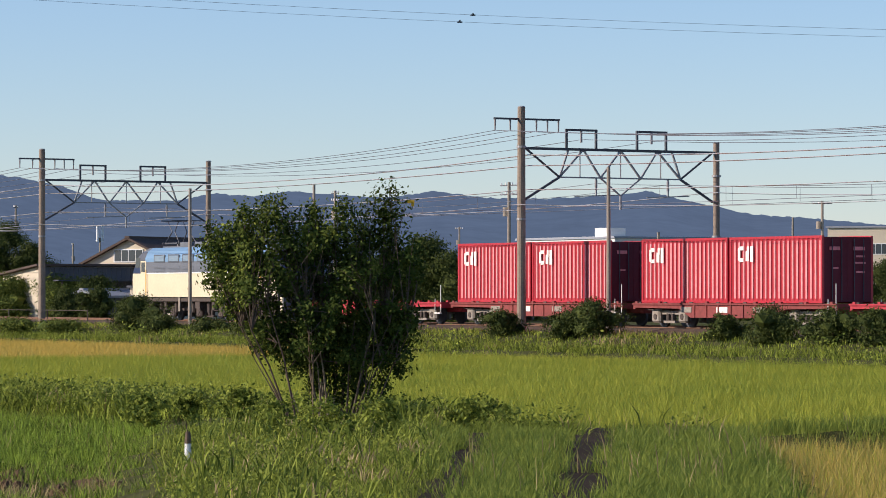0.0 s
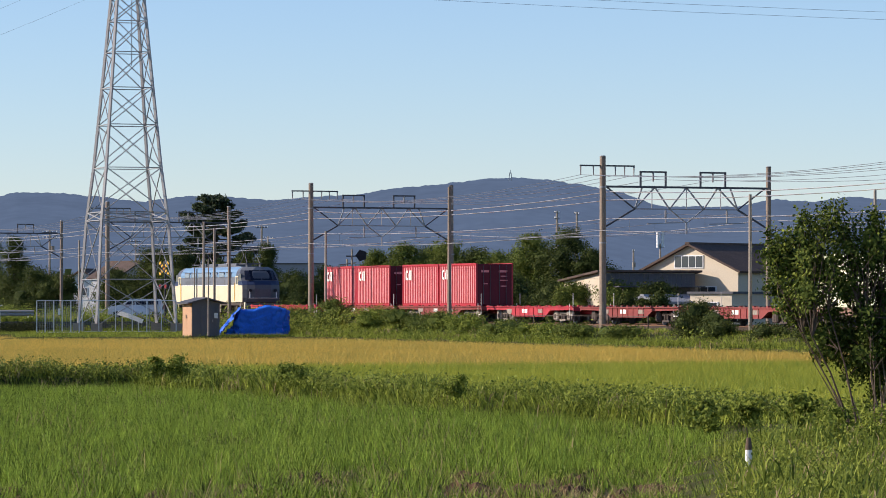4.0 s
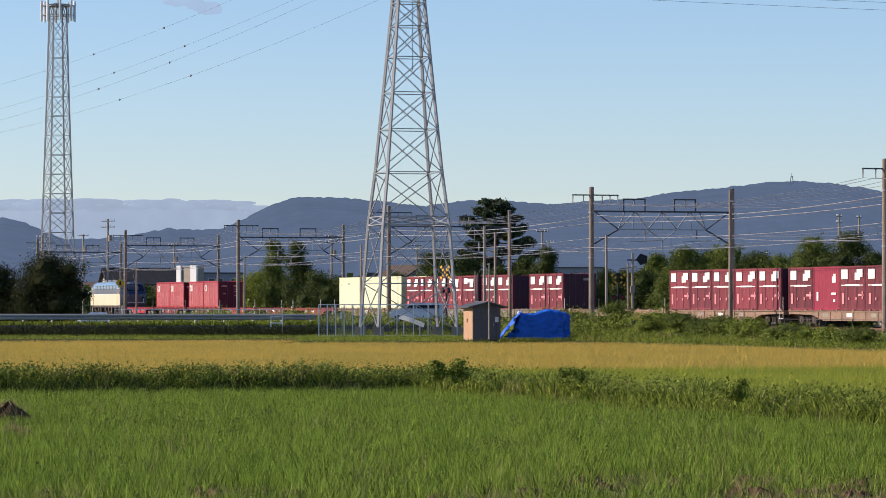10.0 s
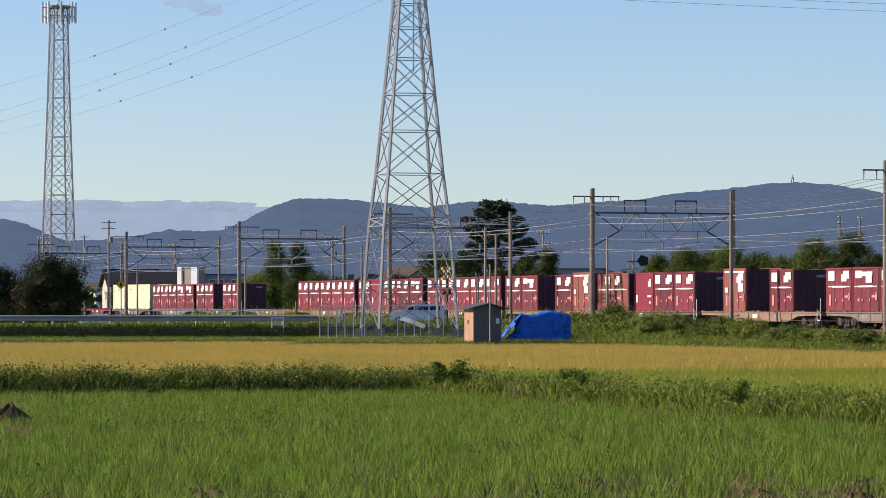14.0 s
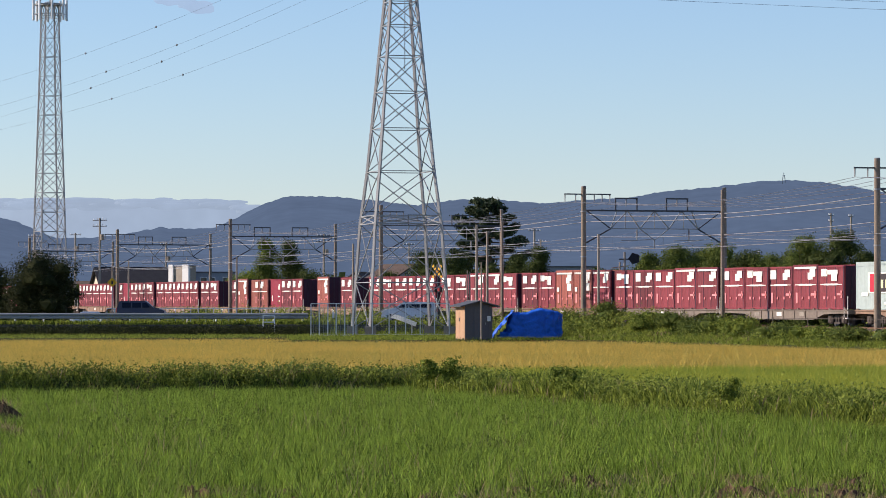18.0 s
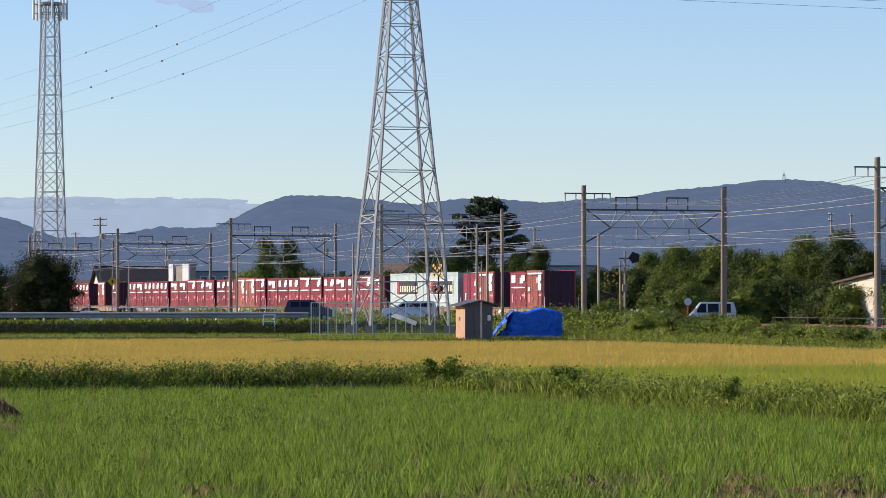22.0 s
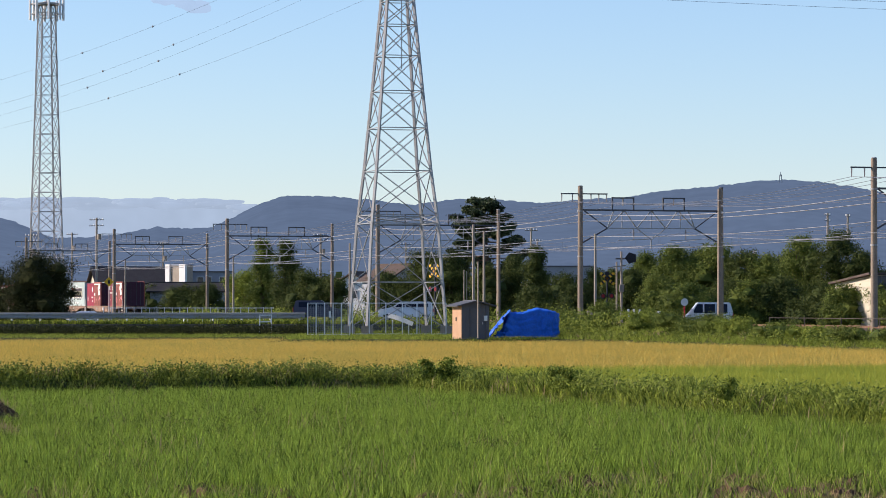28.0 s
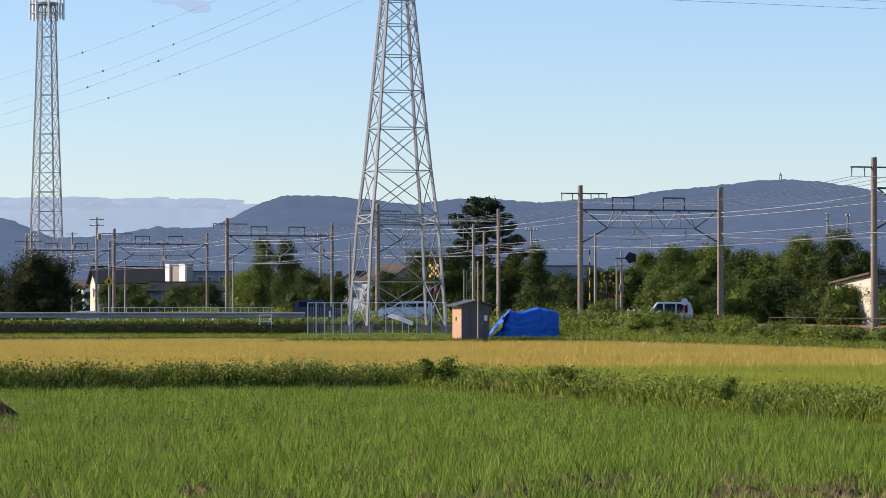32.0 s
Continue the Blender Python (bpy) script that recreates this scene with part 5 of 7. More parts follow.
# ---------------------------------------------------------------- the big shrub by the farm track
def build_bush():
    rng = np.random.default_rng(77)
    at = ray_at(11.50, 61.8, 0.18)
    ob = empty("roadside_shrub", Matrix.Translation(at) @ Matrix.Rotation(radians(-11.6), 4, 'Z'), "large leafy green shrub with many bare slanting stems", "shrub")
    lumps = np.array([(-2.05, 0, 2.85, 0.28), (-1.75, 0, 3.05, 0.32), (-1.75, 0.1, 2.45, 0.34), (-1.35, 0.2, 3.1, 0.38), (-1.2, -0.2, 2.6, 0.45), (-0.95, -0.2, 3.3, 0.34), (-0.55, 0.1, 3.2, 0.36), (-0.55, 0, 2.65, 0.5),
                      (-0.15, 0.1, 3.05, 0.40), (0.2, 0, 3.15, 0.36), (0.35, 0.1, 2.6, 0.5), (0.75, 0.1, 3.05, 0.30), (1.05, 0, 3.45, 0.34), (1.15, 0, 3.78, 0.20), (1.35, 0.1, 2.95, 0.27), (1.55, 0.1, 2.6, 0.22), (1.2, 0.1, 2.4, 0.33),
                      (-1.6, 0.2, 2.0, 0.36), (-1.15, -0.3, 2.0, 0.45), (-1.35, 0, 1.55, 0.32), (-0.9, 0, 1.45, 0.34), (-0.45, 0.4, 2.0, 0.55), (0.25, -0.3, 1.95, 0.6), (0.8, 0.3, 1.8, 0.5), (1.25, -0.2, 1.75, 0.27),
                      (0.45, 0, 1.35, 0.5), (1.1, 0, 1.2, 0.32), (1.3, 0, 1.45, 0.2), (-0.35, -0.4, 1.35, 0.45), (0.15, 0, 1.0, 0.36), (0.4, 0.1, 0.65, 0.34), (0.8, 0, 0.8, 0.34), (1.1, 0, 0.95, 0.25), (-0.25, 0.1, 0.75, 0.28), (-0.6, 0, 0.95, 0.28), (-0.2, 0, 1.15, 0.36), (0.5, 0, 0.45, 0.36), (-0.95, 0.1, 1.2, 0.24), (0.0, 0.1, 0.4, 0.3), (-0.95, 0, 3.62, 0.15), (0.3, 0, 3.55, 0.14), (-1.45, 0, 3.5, 0.14), (-0.3, 0, 3.5, 0.14)])
    stems = []
    for i in range(34):
        b = np.array([rng.uniform(-0.75, 0.75), rng.uniform(-0.35, 0.35), -0.1])
        t = np.array([b[0] * 2.0 + rng.uniform(-0.25, 0.25), b[1] * 1.6 + rng.uniform(-0.2, 0.2), rng.uniform(1.3, 1.9)])
        stems.append((b, t))
        mid = (b + t) / 2 + rng.normal(0, 0.10, 3)
        bm = bmesh.new()
        r = rng.uniform(0.009, 0.024)
        rod(bm, b, mid, r, r * 0.8, 7)
        rod(bm, mid, t, r * 0.8, r * 0.55, 7)
        part("stem", bm, M["bark"] if i % 3 else M["bark_pale"], ob)
    limbs = bmesh.new()
    pts, face = [], []
    total = (lumps[:, 3] ** 2.2)
    count = (total / total.sum() * 330).astype(int) + 4
    for l, c in zip(lumps, count):
        tips = rng.normal(0, 1, (c, 3))
        tips /= np.linalg.norm(tips, axis=1)[:, None]
        tips = l[:3] + tips * l[3] * rng.uniform(0.25, 1.45, c)[:, None] * np.array([1, 1, 0.95])
        for t in tips:
            j = min(range(len(stems)), key=lambda q: np.linalg.norm((stems[q][1] - t)[:2]) + rng.uniform(0, 0.5))
            s = stems[j][1] if t[2] > 1.5 else (stems[j][0] * 0.35 + stems[j][1] * 0.65)
            m = s * 0.45 + t * 0.55 + rng.normal(0, 0.07, 3) + np.array([0, 0, 0.05])
            rod(limbs, s, m, 0.012, 0.008, 5)
            rod(limbs, m, t, 0.008, 0.004, 4)
            for k in (0.35, 0.55, 0.75, 0.92, 1.0):
                pts.append(m * (1 - k) + t * k)
                face.append((t - l[:3]) / l[3] + np.array([0, 0, 0.3]))
    tagged(part("twig_mass", limbs, M["bark"], ob), kind="stuff")
    pts, face = np.array(pts), np.array(face)
    v, f = leaf_cloud(pts, 19, 0.085, 0.076, rng, 0.85, face, 0.55)
    mesh_of("crown", v, f, M["shrub_leaf"], ob)
    # paler leaves at the top and left paint the crown's sunlit side
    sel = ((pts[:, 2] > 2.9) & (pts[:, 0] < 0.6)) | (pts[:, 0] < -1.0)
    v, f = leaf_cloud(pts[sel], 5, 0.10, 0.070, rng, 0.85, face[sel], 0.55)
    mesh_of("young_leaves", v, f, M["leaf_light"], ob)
    part("yellow_leaf", boxes(((1.42, -0.2, 3.62), (0.12, 0.02, 0.05)), ((1.45, -0.18, 3.58), (0.05, 0.02, 0.08))), M["yellow"], ob)


build_bush()

# ---------------------------------------------------------------- trees behind the line
E_, L_, D_ = M["leaf"], M["leaf_light"], M["leaf_dark"]
ever = "dense dark evergreen tree behind the road"
mixed = "broadleaf tree in a green belt behind the railway"
TREES = [  # azimuth, distance, height, width, material, shape, clear, label
    (-6.45, 300, 6.3, 7.0, M["leaf_deep"], "round", 0.02, ever), (-7.3, 305, 5.2, 5.0, M["leaf_deep"], "round", 0.02, ever), (-6.22, 304, 5.0, 3.2, M["leaf_deep"], "round", 0.02, ever),
    (-2.90, 306, 7.0, 3.9, E_, "cone", 0.02, "pointed leafy green tree beside the road"), (-2.52, 308, 7.0, 4.1, D_, "cone", 0.02, "pointed leafy green tree beside the road"),
    (-2.2, 309, 4.6, 4.6, D_, "round", 0.02, mixed), (-3.2, 306, 4.2, 3.6, L_, "round", 0.02, mixed), (-1.8, 311, 4.0, 3.8, D_, "round", 0.02, mixed),
    (-5.3, 441, 4.4, 4.4, D_, "round", 0.02, "low rounded dark hedge tree"), (-4.98, 410, 4.0, 4.4, D_, "round", 0.02, "low rounded dark hedge tree"), (-4.7, 405, 3.8, 5.0, D_, "round", 0.02, "low rounded dark hedge tree"), (-4.2, 310, 3.0, 4.2, D_, "round", 0.02, "low rounded dark hedge tree"), (-3.8, 312, 3.2, 3.2, D_, "round", 0.02, "low rounded dark hedge tree"), (6.5, 226, 3.1, 3.8, E_, "round", 0.02, "low leafy hedge tree"), (7.1, 224, 3.1, 3.8, E_, "round", 0.02, "low leafy hedge tree"), (7.7, 222, 3.0, 3.6, D_, "round", 0.02, "low leafy hedge tree"),
    (3.0, 276, 4.6, 4.0, D_, "round", 0.02, mixed), (4.05, 290, 6.2, 4.8, D_, "round", 0.02, mixed), (5.5, 288, 6.0, 4.6, D_, "round", 0.02, mixed), (5.0, 262, 3.6, 4.4, E_, "round", 0.02, mixed), (3.95, 260, 3.4, 4.4, E_, "round", 0.02, mixed),
    (-0.3, 312, 6.6, 5.0, E_, "round", 0.02, mixed), (0.15, 310, 6.2, 4.5, D_, "round", 0.02, mixed), (-0.9, 315, 4.6, 4.4, D_, "round", 0.02, mixed),
    (1.15, 305, 6.0, 4.6, E_, "cone", 0.02, mixed), (1.5, 300, 6.6, 4.2, D_, "cone", 0.02, mixed), (0.75, 303, 5.0, 4.4, D_, "round", 0.02, mixed), (1.95, 298, 4.4, 4.6, D_, "round", 0.02, mixed),
    (2.45, 300, 4.8, 3.4, D_, "round", 0.02, mixed), (2.75, 290, 4.6, 3.0, D_, "round", 0.02, mixed), (1.5, 285, 3.2, 4.4, D_, "round", 0.02, mixed), (2.2, 282, 3.4, 4.4, D_, "round", 0.02, mixed),
    (3.3, 285, 5.9, 4.2, E_, "round", 0.02, mixed), (3.75, 283, 6.4, 4.4, E_, "round", 0.02, mixed), (4.3, 282, 6.7, 4.8, E_, "round", 0.02, mixed), (4.8, 280, 6.1, 4.4, D_, "round", 0.02, mixed),
    (5.2, 278, 5.6, 4.0, E_, "round", 0.02, mixed), (5.75, 272, 6.9, 4.2, E_, "round", 0.02, mixed), (6.3, 270, 7.3, 4.6, D_, "round", 0.02, "tall dark tree with a pale dry crown edge"), (6.7, 268, 5.8, 3.8, D_, "round", 0.02, mixed),
    (3.5, 270, 4.0, 4.4, E_, "round", 0.02, mixed), (4.6, 268, 3.6, 4.8, D_, "round", 0.02, mixed), (5.4, 262, 3.8, 4.8, D_, "round", 0.02, mixed), (6.1, 250, 3.4, 4.4, D_, "round", 0.02, mixed), (6.7, 244, 3.2, 3.6, L_, "round", 0.02, mixed),
    (12.5, 226, 5.0, 4.2, D_, "round", 0.02, mixed), (13.05, 222, 5.6, 4.4, D_, "round", 0.02, mixed), (13.5, 220, 4.6, 3.6, D_, "round", 0.02, mixed), (12.0, 230, 4.2, 3.8, D_, "round", 0.02, mixed),
    (11.2, 260, 4.2, 4.6, D_, "round", 0.02, mixed), (13.9, 240, 4.4, 4.4, D_, "round", 0.02, mixed), (14.3, 238, 4.2, 4.4, D_, "round", 0.02, mixed), (14.7, 246, 3.8, 4.2, E_, "round", 0.02, mixed), (15.3, 250, 4.4, 4.2, D_, "round", 0.02, mixed), (16.1, 252, 3.6, 4.6, D_, "round", 0.02, mixed),
    (16.8, 250, 3.8, 4.4, D_, "round", 0.02, mixed), (17.5, 248, 3.5, 4.6, D_, "round", 0.02, mixed), (18.2, 246, 3.7, 4.8, D_, "round", 0.02, mixed), (19.0, 244, 3.5, 4.6, D_, "round", 0.02, mixed), (19.8, 242, 3.6, 4.6, D_, "round", 0.02, mixed), (20.5, 240, 3.6, 4.2, D_, "round", 0.02, mixed),
    (7.35, 216, 2.1, 2.4, D_, "round", 0.02, mixed), (7.75, 215, 2.3, 2.2, D_, "round", 0.02, mixed), (8.3, 214, 1.7, 2.0, D_, "round", 0.02, mixed),
    (7.5, 238, 3.6, 3.2, E_, "round", 0.02, mixed), (9.7, 246, 4.4, 3.6, D_, "round", 0.02, mixed),
]
for i, (az, d, h, w, m, sh, cl, lab) in enumerate(TREES):
    # all but the grove before the line stand beyond it
    beyond = (94.5 if az < 6 else 91.8) / math.sin(radians(az) + TH)
    if az > -5 and d < beyond:
        d, h, w = beyond, h * beyond / d, w * beyond / d
    if az > 14.5:
        h *= 1.15
    if -1 < az < 3.2:
        m = D_
    tree("tree", ray_at(az, d, 0.25), h, w * 1.18, m, lab, 100 + i, sh, cl, int(300 + 15 * w * h), 28, 0.155, 26, group="tree belt")


def pine(at, height, width):
    """A garden pine: separate flat pads of needles on long spreading limbs, with gaps between the layers."""
    rng = np.random.default_rng(9)
    ob = empty("pine_tree", Matrix.Translation(at), "tall dark pine with layered spreading needle pads", "pine tree")
    bm = bmesh.new()
    rod(bm, (0, 0, -0.1), (0.25, 0, height * 0.55), 0.26, 0.17, 8)
    rod(bm, (0.25, 0, height * 0.55), (0.05, 0, height * 0.97), 0.17, 0.04, 8)
    pts = []
    turn = 0.4
    for i in range(38):
        k = 0.36 + 0.62 * i / 37
        z = height * k
        turn += 2.4
        reach = width / 2 * (1.15 - 0.70 * max(0, k - 0.62) / 0.36) * rng.uniform(0.55, 1.0)
        root = Vector((0.22 - 0.15 * k, 0, z - 0.35))
        tip = Vector((reach * math.cos(turn), reach * math.sin(turn), z + rng.uniform(-0.1, 0.35)))
        bend = root.lerp(tip, 0.55) - Vector((0, 0, 0.22))
        rod(bm, root, bend, 0.075, 0.045, 5)
        rod(bm, bend, tip, 0.045, 0.015, 5)
        side = Vector((-math.sin(turn), math.cos(turn), 0))
        for _ in range(19):
            u = rng.uniform(0.35, 1.05)
            q = bend.lerp(tip, (u - 0.35) / 0.65) + side * rng.normal(0, 0.34) * (0.5 + u * 0.6)
            pts.append((q.x, q.y, q.z + 0.08 + rng.normal(0, 0.07)))
    for _ in range(26):
        pts.append((0.05 + rng.normal(0, 0.35), rng.normal(0, 0.35), height - abs(rng.normal(0, 0.3))))
    part("trunk", bm, M["bark"], ob)
    v, f = leaf_cloud(np.array(pts), 90, 0.17, 0.24, rng, 0.55, None, 0.5, True)
    mesh_of("crown", v, f, M["needle"], ob)


pine(ray_at(0.66, 318, 0.2), 11.2, 7.8)

SHRUBS = [(8.37, 77.2, 2.6, 1.75), (8.75, 77, 2, 0.78), (15.75, 77.6, 2, 1.60), (15.4, 77.3, 1.5, 1.10), (14.3, 77.4, 1.7, 1.10), (18.6, 77, 2.3, 1.30), (19.6, 77, 2, 1.20), (17.9, 77.3, 1.3, 1.00), (2.6, 77.6, 2.3, 1.85),
          (2, 77, 2.6, 1.35), (3.2, 77.2, 2.6, 1.40), (3.7, 76.8, 2.8, 1.25), (4.2, 76.8, 2.6, 1.12), (4.75, 76.8, 2.4, 0.98), (1.6, 76.4, 2, 1.25), (5.3, 76.2, 2.4, 0.68), (5.9, 76, 2, 0.5), (6.5, 75.6, 2, 0.5), (7.2, 75.6, 1.8, 0.5), (9.6, 77.2, 1.8, 0.65),
          (10.4, 77.2, 2.2, 0.78), (11.3, 77.2, 1.9, 0.72), (12.3, 77.2, 2, 0.78), (20.3, 77, 1.8, 1.20)]
for i, (az, n, w, h) in enumerate(SHRUBS):
    R = n / math.sin(radians(az) + TH)
    tree("shrub", ray_at(az, R, 0.42), h, w * 1.45, M["leaf_dark"] if az > 8 else (M["leaf"], M["leaf_light"], M["leaf"])[i % 3], "leafy green shrub at the foot of the rail bank", 300 + i, "round", 0.0, 240, 28, 0.10, 16, "shrub", "bank shrubs")


def weed_clump(at, w, h, material, seed):
    rng = np.random.default_rng(seed)
    pts, _, face = crown_points(60, w, h, 0.0, rng, "round", 7)
    v, f = leaf_cloud(pts, 20, w * 0.06, 0.075, rng, 0.6, face)
    ob = mesh_of("weed_clump", v, f, material)
    ob.location = at
    tagged(ob, "broad-leaved green weed clump on the paddy ridge", "weed", "weed clumps")


for i, (az, d, w, h, m) in enumerate(((-0.3, 97, 0.85, 0.55, L_), (0.12, 97, 0.95, 0.6, L_), (10.1, 60, 0.8, 0.5, L_), (9.3, 60, 0.6, 0.45, L_), (13.6, 57, 1.0, 0.35, L_), (14.1, 59, 0.9, 0.35, L_), (1.9, 90, 0.9, 0.45, L_), (4.6, 79, 0.9, 0.4, L_),
                                          (10.6, 55, 1.1, 0.4, L_), (11.4, 54, 1.3, 0.35, L_), (12.3, 55, 1.1, 0.4, L_), (8.6, 58, 0.8, 0.5, L_))):
    weed_clump(ray_at(az, d, 0.1), w, h, m, 400 + i)


# ---------------------------------------------------------------- buildings
def house(at, turn, w, l, h, rise, wall_m, roof_m, label, windows=(), eave=0.5, name="house"):
    """A gabled building: w across the gable (x), l along the ridge (y). windows: (side, along, z, width, height), side in f b l r."""
    ob = empty(name, Matrix.Translation(at) @ Matrix.Rotation(turn, 4, 'Z'), label, "house" if name == "house" else name.replace("_", " "))
    bm = bmesh.new()
    pts = [(-w / 2, 0), (w / 2, 0), (w / 2, h), (0, h + rise), (-w / 2, h)]
    if rise <= 0.01:
        pts = [(-w / 2, 0), (w / 2, 0), (w / 2, h), (-w / 2, h)]
    a = [bm.verts.new((x, -l / 2, z)) for x, z in pts]
    b = [bm.verts.new((x, l / 2, z)) for x, z in pts]
    bm.faces.new(a)
    bm.faces.new(b[::-1])
    for i in range(len(pts)):
        j = (i + 1) % len(pts)
        bm.faces.new((a[j], a[i], b[i], b[j]))
    part("wall", bm, wall_m, ob)
    if rise > 0.01:
        ang, half = math.atan2(rise, w / 2), math.hypot(rise, w / 2)
        for sg in (-1, 1):
            R = Matrix.Rotation(ang * sg, 3, 'Y')
            bm = bmesh.new()
            box(bm, Vector((sg * w / 4, 0, h + rise / 2)) + R @ Vector((sg * eave / 2, 0, 0.07)), (half + eave, l + 2 * eave, 0.14), R)
            part("roof_slope", bm, roof_m, ob)
        part("ridge_cap", boxes(((0, 0, h + rise + 0.13), (0.35, l + 2 * eave, 0.16))), roof_m, ob)
    else:
        part("roof", boxes(((0, 0, h + 0.06), (w + 0.3, l + 0.3, 0.14))), roof_m, ob)
    for side, u, z, ww, hh in windows:
        c, s = {"f": ((u, -l / 2 - 0.02, z), (ww, 0.06, hh)), "b": ((u, l / 2 + 0.02, z), (ww, 0.06, hh)),
                "l": ((-w / 2 - 0.02, u, z), (0.06, ww, hh)), "r": ((w / 2 + 0.02, u, z), (0.06, ww, hh))}[side]
        win = part("window", boxes((c, tuple(q + 0.1 if q > 0.07 else q for q in s))), M["white"], ob)
        n = max(1, int(ww / 0.55))
        for i in range(n):
            off = (i - (n - 1) / 2) * ww / n
            if side in "fb":
                part("pane", boxes(((c[0] + off, c[1] * 1.0 + (-0.03 if side == "f" else 0.03), c[2]), (ww / n - 0.06, 0.03, hh - 0.04))), M["glass_dark"], win)
            else:
                part("pane", boxes(((c[0] + (-0.03 if side == "l" else 0.03), c[1] + off, c[2]), (0.03, ww / n - 0.06, hh - 0.04))), M["glass_dark"], win)
    return ob


def build_houses():
    # the gabled house beyond the line and its outbuildings
    house(Vector((36.4, 229.2, 0.3)), radians(-43.6), 7.4, 10.0, 3.75, 1.64, M["house_cream"], M["tile_roof"], "cream gabled house with a brown tiled roof", (("f", -0.1, 4.35, 2.2, 0.75), ("f", 1.4, 2.3, 1.2, 0.9), ("r", 0, 2.6, 1.6, 1.0)), 0.35)
    house(ray_at(8.95, 222, 0.3), radians(-40), 3.0, 4.6, 2.3, 0.0, M["house_cream"], M["shed_roof"], "low cream flat-roofed lean-to beside the gabled house", (("f", 0, 1.4, 1.0, 0.7),), 0.4, "outbuilding")
    # mono-pitch outbuilding: its high side looks up the line, its cream side faces the track
    ob = empty("outbuilding", Matrix.Translation(ray_at(6.87, 224, 0.3)) @ Matrix.Rotation(TH, 4, 'Z'), "long cream outbuilding with a shallow lean-to roof", "outbuilding")
    ln, wd, hi, lo = 6.6, 5.6, 3.62, 3.10
    bm = bmesh.new()
    q = [bm.verts.new(c) for c in ((0, 0, 0), (ln, 0, 0), (ln, wd, 0), (0, wd, 0), (0, 0, hi), (ln, 0, hi), (ln, wd, lo), (0, wd, lo))]
    for f in ((0, 1, 5, 4), (1, 2, 6, 5), (2, 3, 7, 6), (3, 0, 4, 7), (4, 5, 6, 7)):
        bm.faces.new([q[k] for k in f])
    part("wall", bm, M["house_cream"], ob)
    bm = bmesh.new()
    box(bm, (ln / 2, wd / 2, (hi + lo) / 2 + 0.08), (ln + 0.7, wd + 0.7, 0.13), Matrix.Rotation(math.atan2(lo - hi, wd), 3, 'X'))
    part("roof_slope", bm, M["tile_roof"], ob)
    # added dark boards stand in for the shade on the cream front
    for i in range(20):
        part("wall_board", boxes(((0.17 + i * 0.33, -0.015, hi / 2), (0.31, 0.03, hi - 0.05))), M["shade_board"], ob)
    part("front_door", boxes(((4.4, -0.05, 1.1), (1.9, 0.06, 2.1))), M["house_grey"], ob)
    part("canopy", boxes(((3.6, -0.75, 2.75), (6.0, 1.5, 0.08))), M["shed_roof"], ob)
    for x in (0.9, 6.2):
        part("canopy_post", boxes(((x, -1.4, 1.35), (0.09, 0.09, 2.7))), M["bark"], ob)
    house(ray_at(7.9, 221, 0.3), radians(-50), 2.4, 3.6, 1.75, 0.3, M["shade_board"], M["house_grey"], "grey garden shed among shrubs by the line", (), 0.3, "outbuilding")
    ant = empty("antenna_pole", Matrix.Translation(ray_at(7.83, 300, 0.3)), "thin pole carrying two white antenna drums", "antenna pole")
    part("pole", pipe((0, 0, -0.2), (0, 0, 6.6), 0.09, 0.07, 8), M["concrete"], ant)
    for x in (-0.2, 0.2):
        part("antenna", pipe((x, 0, 6.3), (x, 0, 7.7), 0.13, 0.13, 10), M["white"], ant)
    bar("bracket", (-0.25, 0, 6.5), (0.25, 0, 6.5), 0.06, M["galv"], ant)
    # far left: long roof, white tower block, small houses
    house(ray_at(-4.95, 462, 0.2), radians(-77), 8, 10.5, 4.6, 1.9, M["house_cream"], M["slate_roof"], "long dark-roofed house with a cream gable", (("f", 0, 3.2, 1.4, 1.1),))
    tower = house(ray_at(-4.23, 440, 0.2), radians(-45), 3.7, 1.0, 6.6, 0.0, M["concrete"], M["house_grey"], "flat-roofed stair tower with two white pilasters", (("f", 0.15, 3.6, 0.9, 0.5),), 0.2, "house")
    for x, w in ((-1.48, 0.8), (1.30, 1.15)):
        part("pilaster", boxes(((x, -0.6, 3.35), (w, 0.3, 6.8))), M["house_white"], tower)
    house(ray_at(-3.72, 446, 0.2), radians(4), 5.0, 6.0, 5.8, 0.0, M["house_grey"], M["shed_roof"], "grey-blue flat-roofed house with dark windows", (("f", -1.4, 4.6, 0.8, 1.2), ("f", -0.4, 4.6, 0.8, 1.2), ("f", 1.4, 4.6, 0.8, 1.2)))
    house(ray_at(-4.05, 425, 0.2), radians(86), 5, 9.0, 3.4, 0.9, M["house_grey"], M["slate_roof"], "low dark-roofed house behind the road")
    house(ray_at(-0.75, 400, 0.2), radians(30), 5.5, 6.0, 4.6, 1.6, M["house_grey"], M["tile_roof"], "dark-tiled house behind the pylon", (("f", 0, 3.6, 1.2, 0.9),))
    house(ray_at(-1.3, 420, 0.2), radians(-20), 4.5, 6.0, 4.0, 1.5, M["house_white"], M["tile_roof"], "pale house with a dark roof behind the pylon", (("f", 0, 3.0, 1.2, 0.9),))
    house(ray_at(1.9, 400, 0.2), radians(88), 9, 7.5, 6.0, 0.0, M["house_grey"], M["shed_roof"], "long low grey flat-roofed building", (("r", -1.2, 5.2, 1.8, 0.8), ("r", 1.6, 5.2, 1.2, 0.8)))
    # far right: the factory
    fw, fl = 24.0, 17.5
    c = ray_at(16.1, 340, 0.2)
    c.xy = c.xy + N * fw / 2 + U * fl / 2
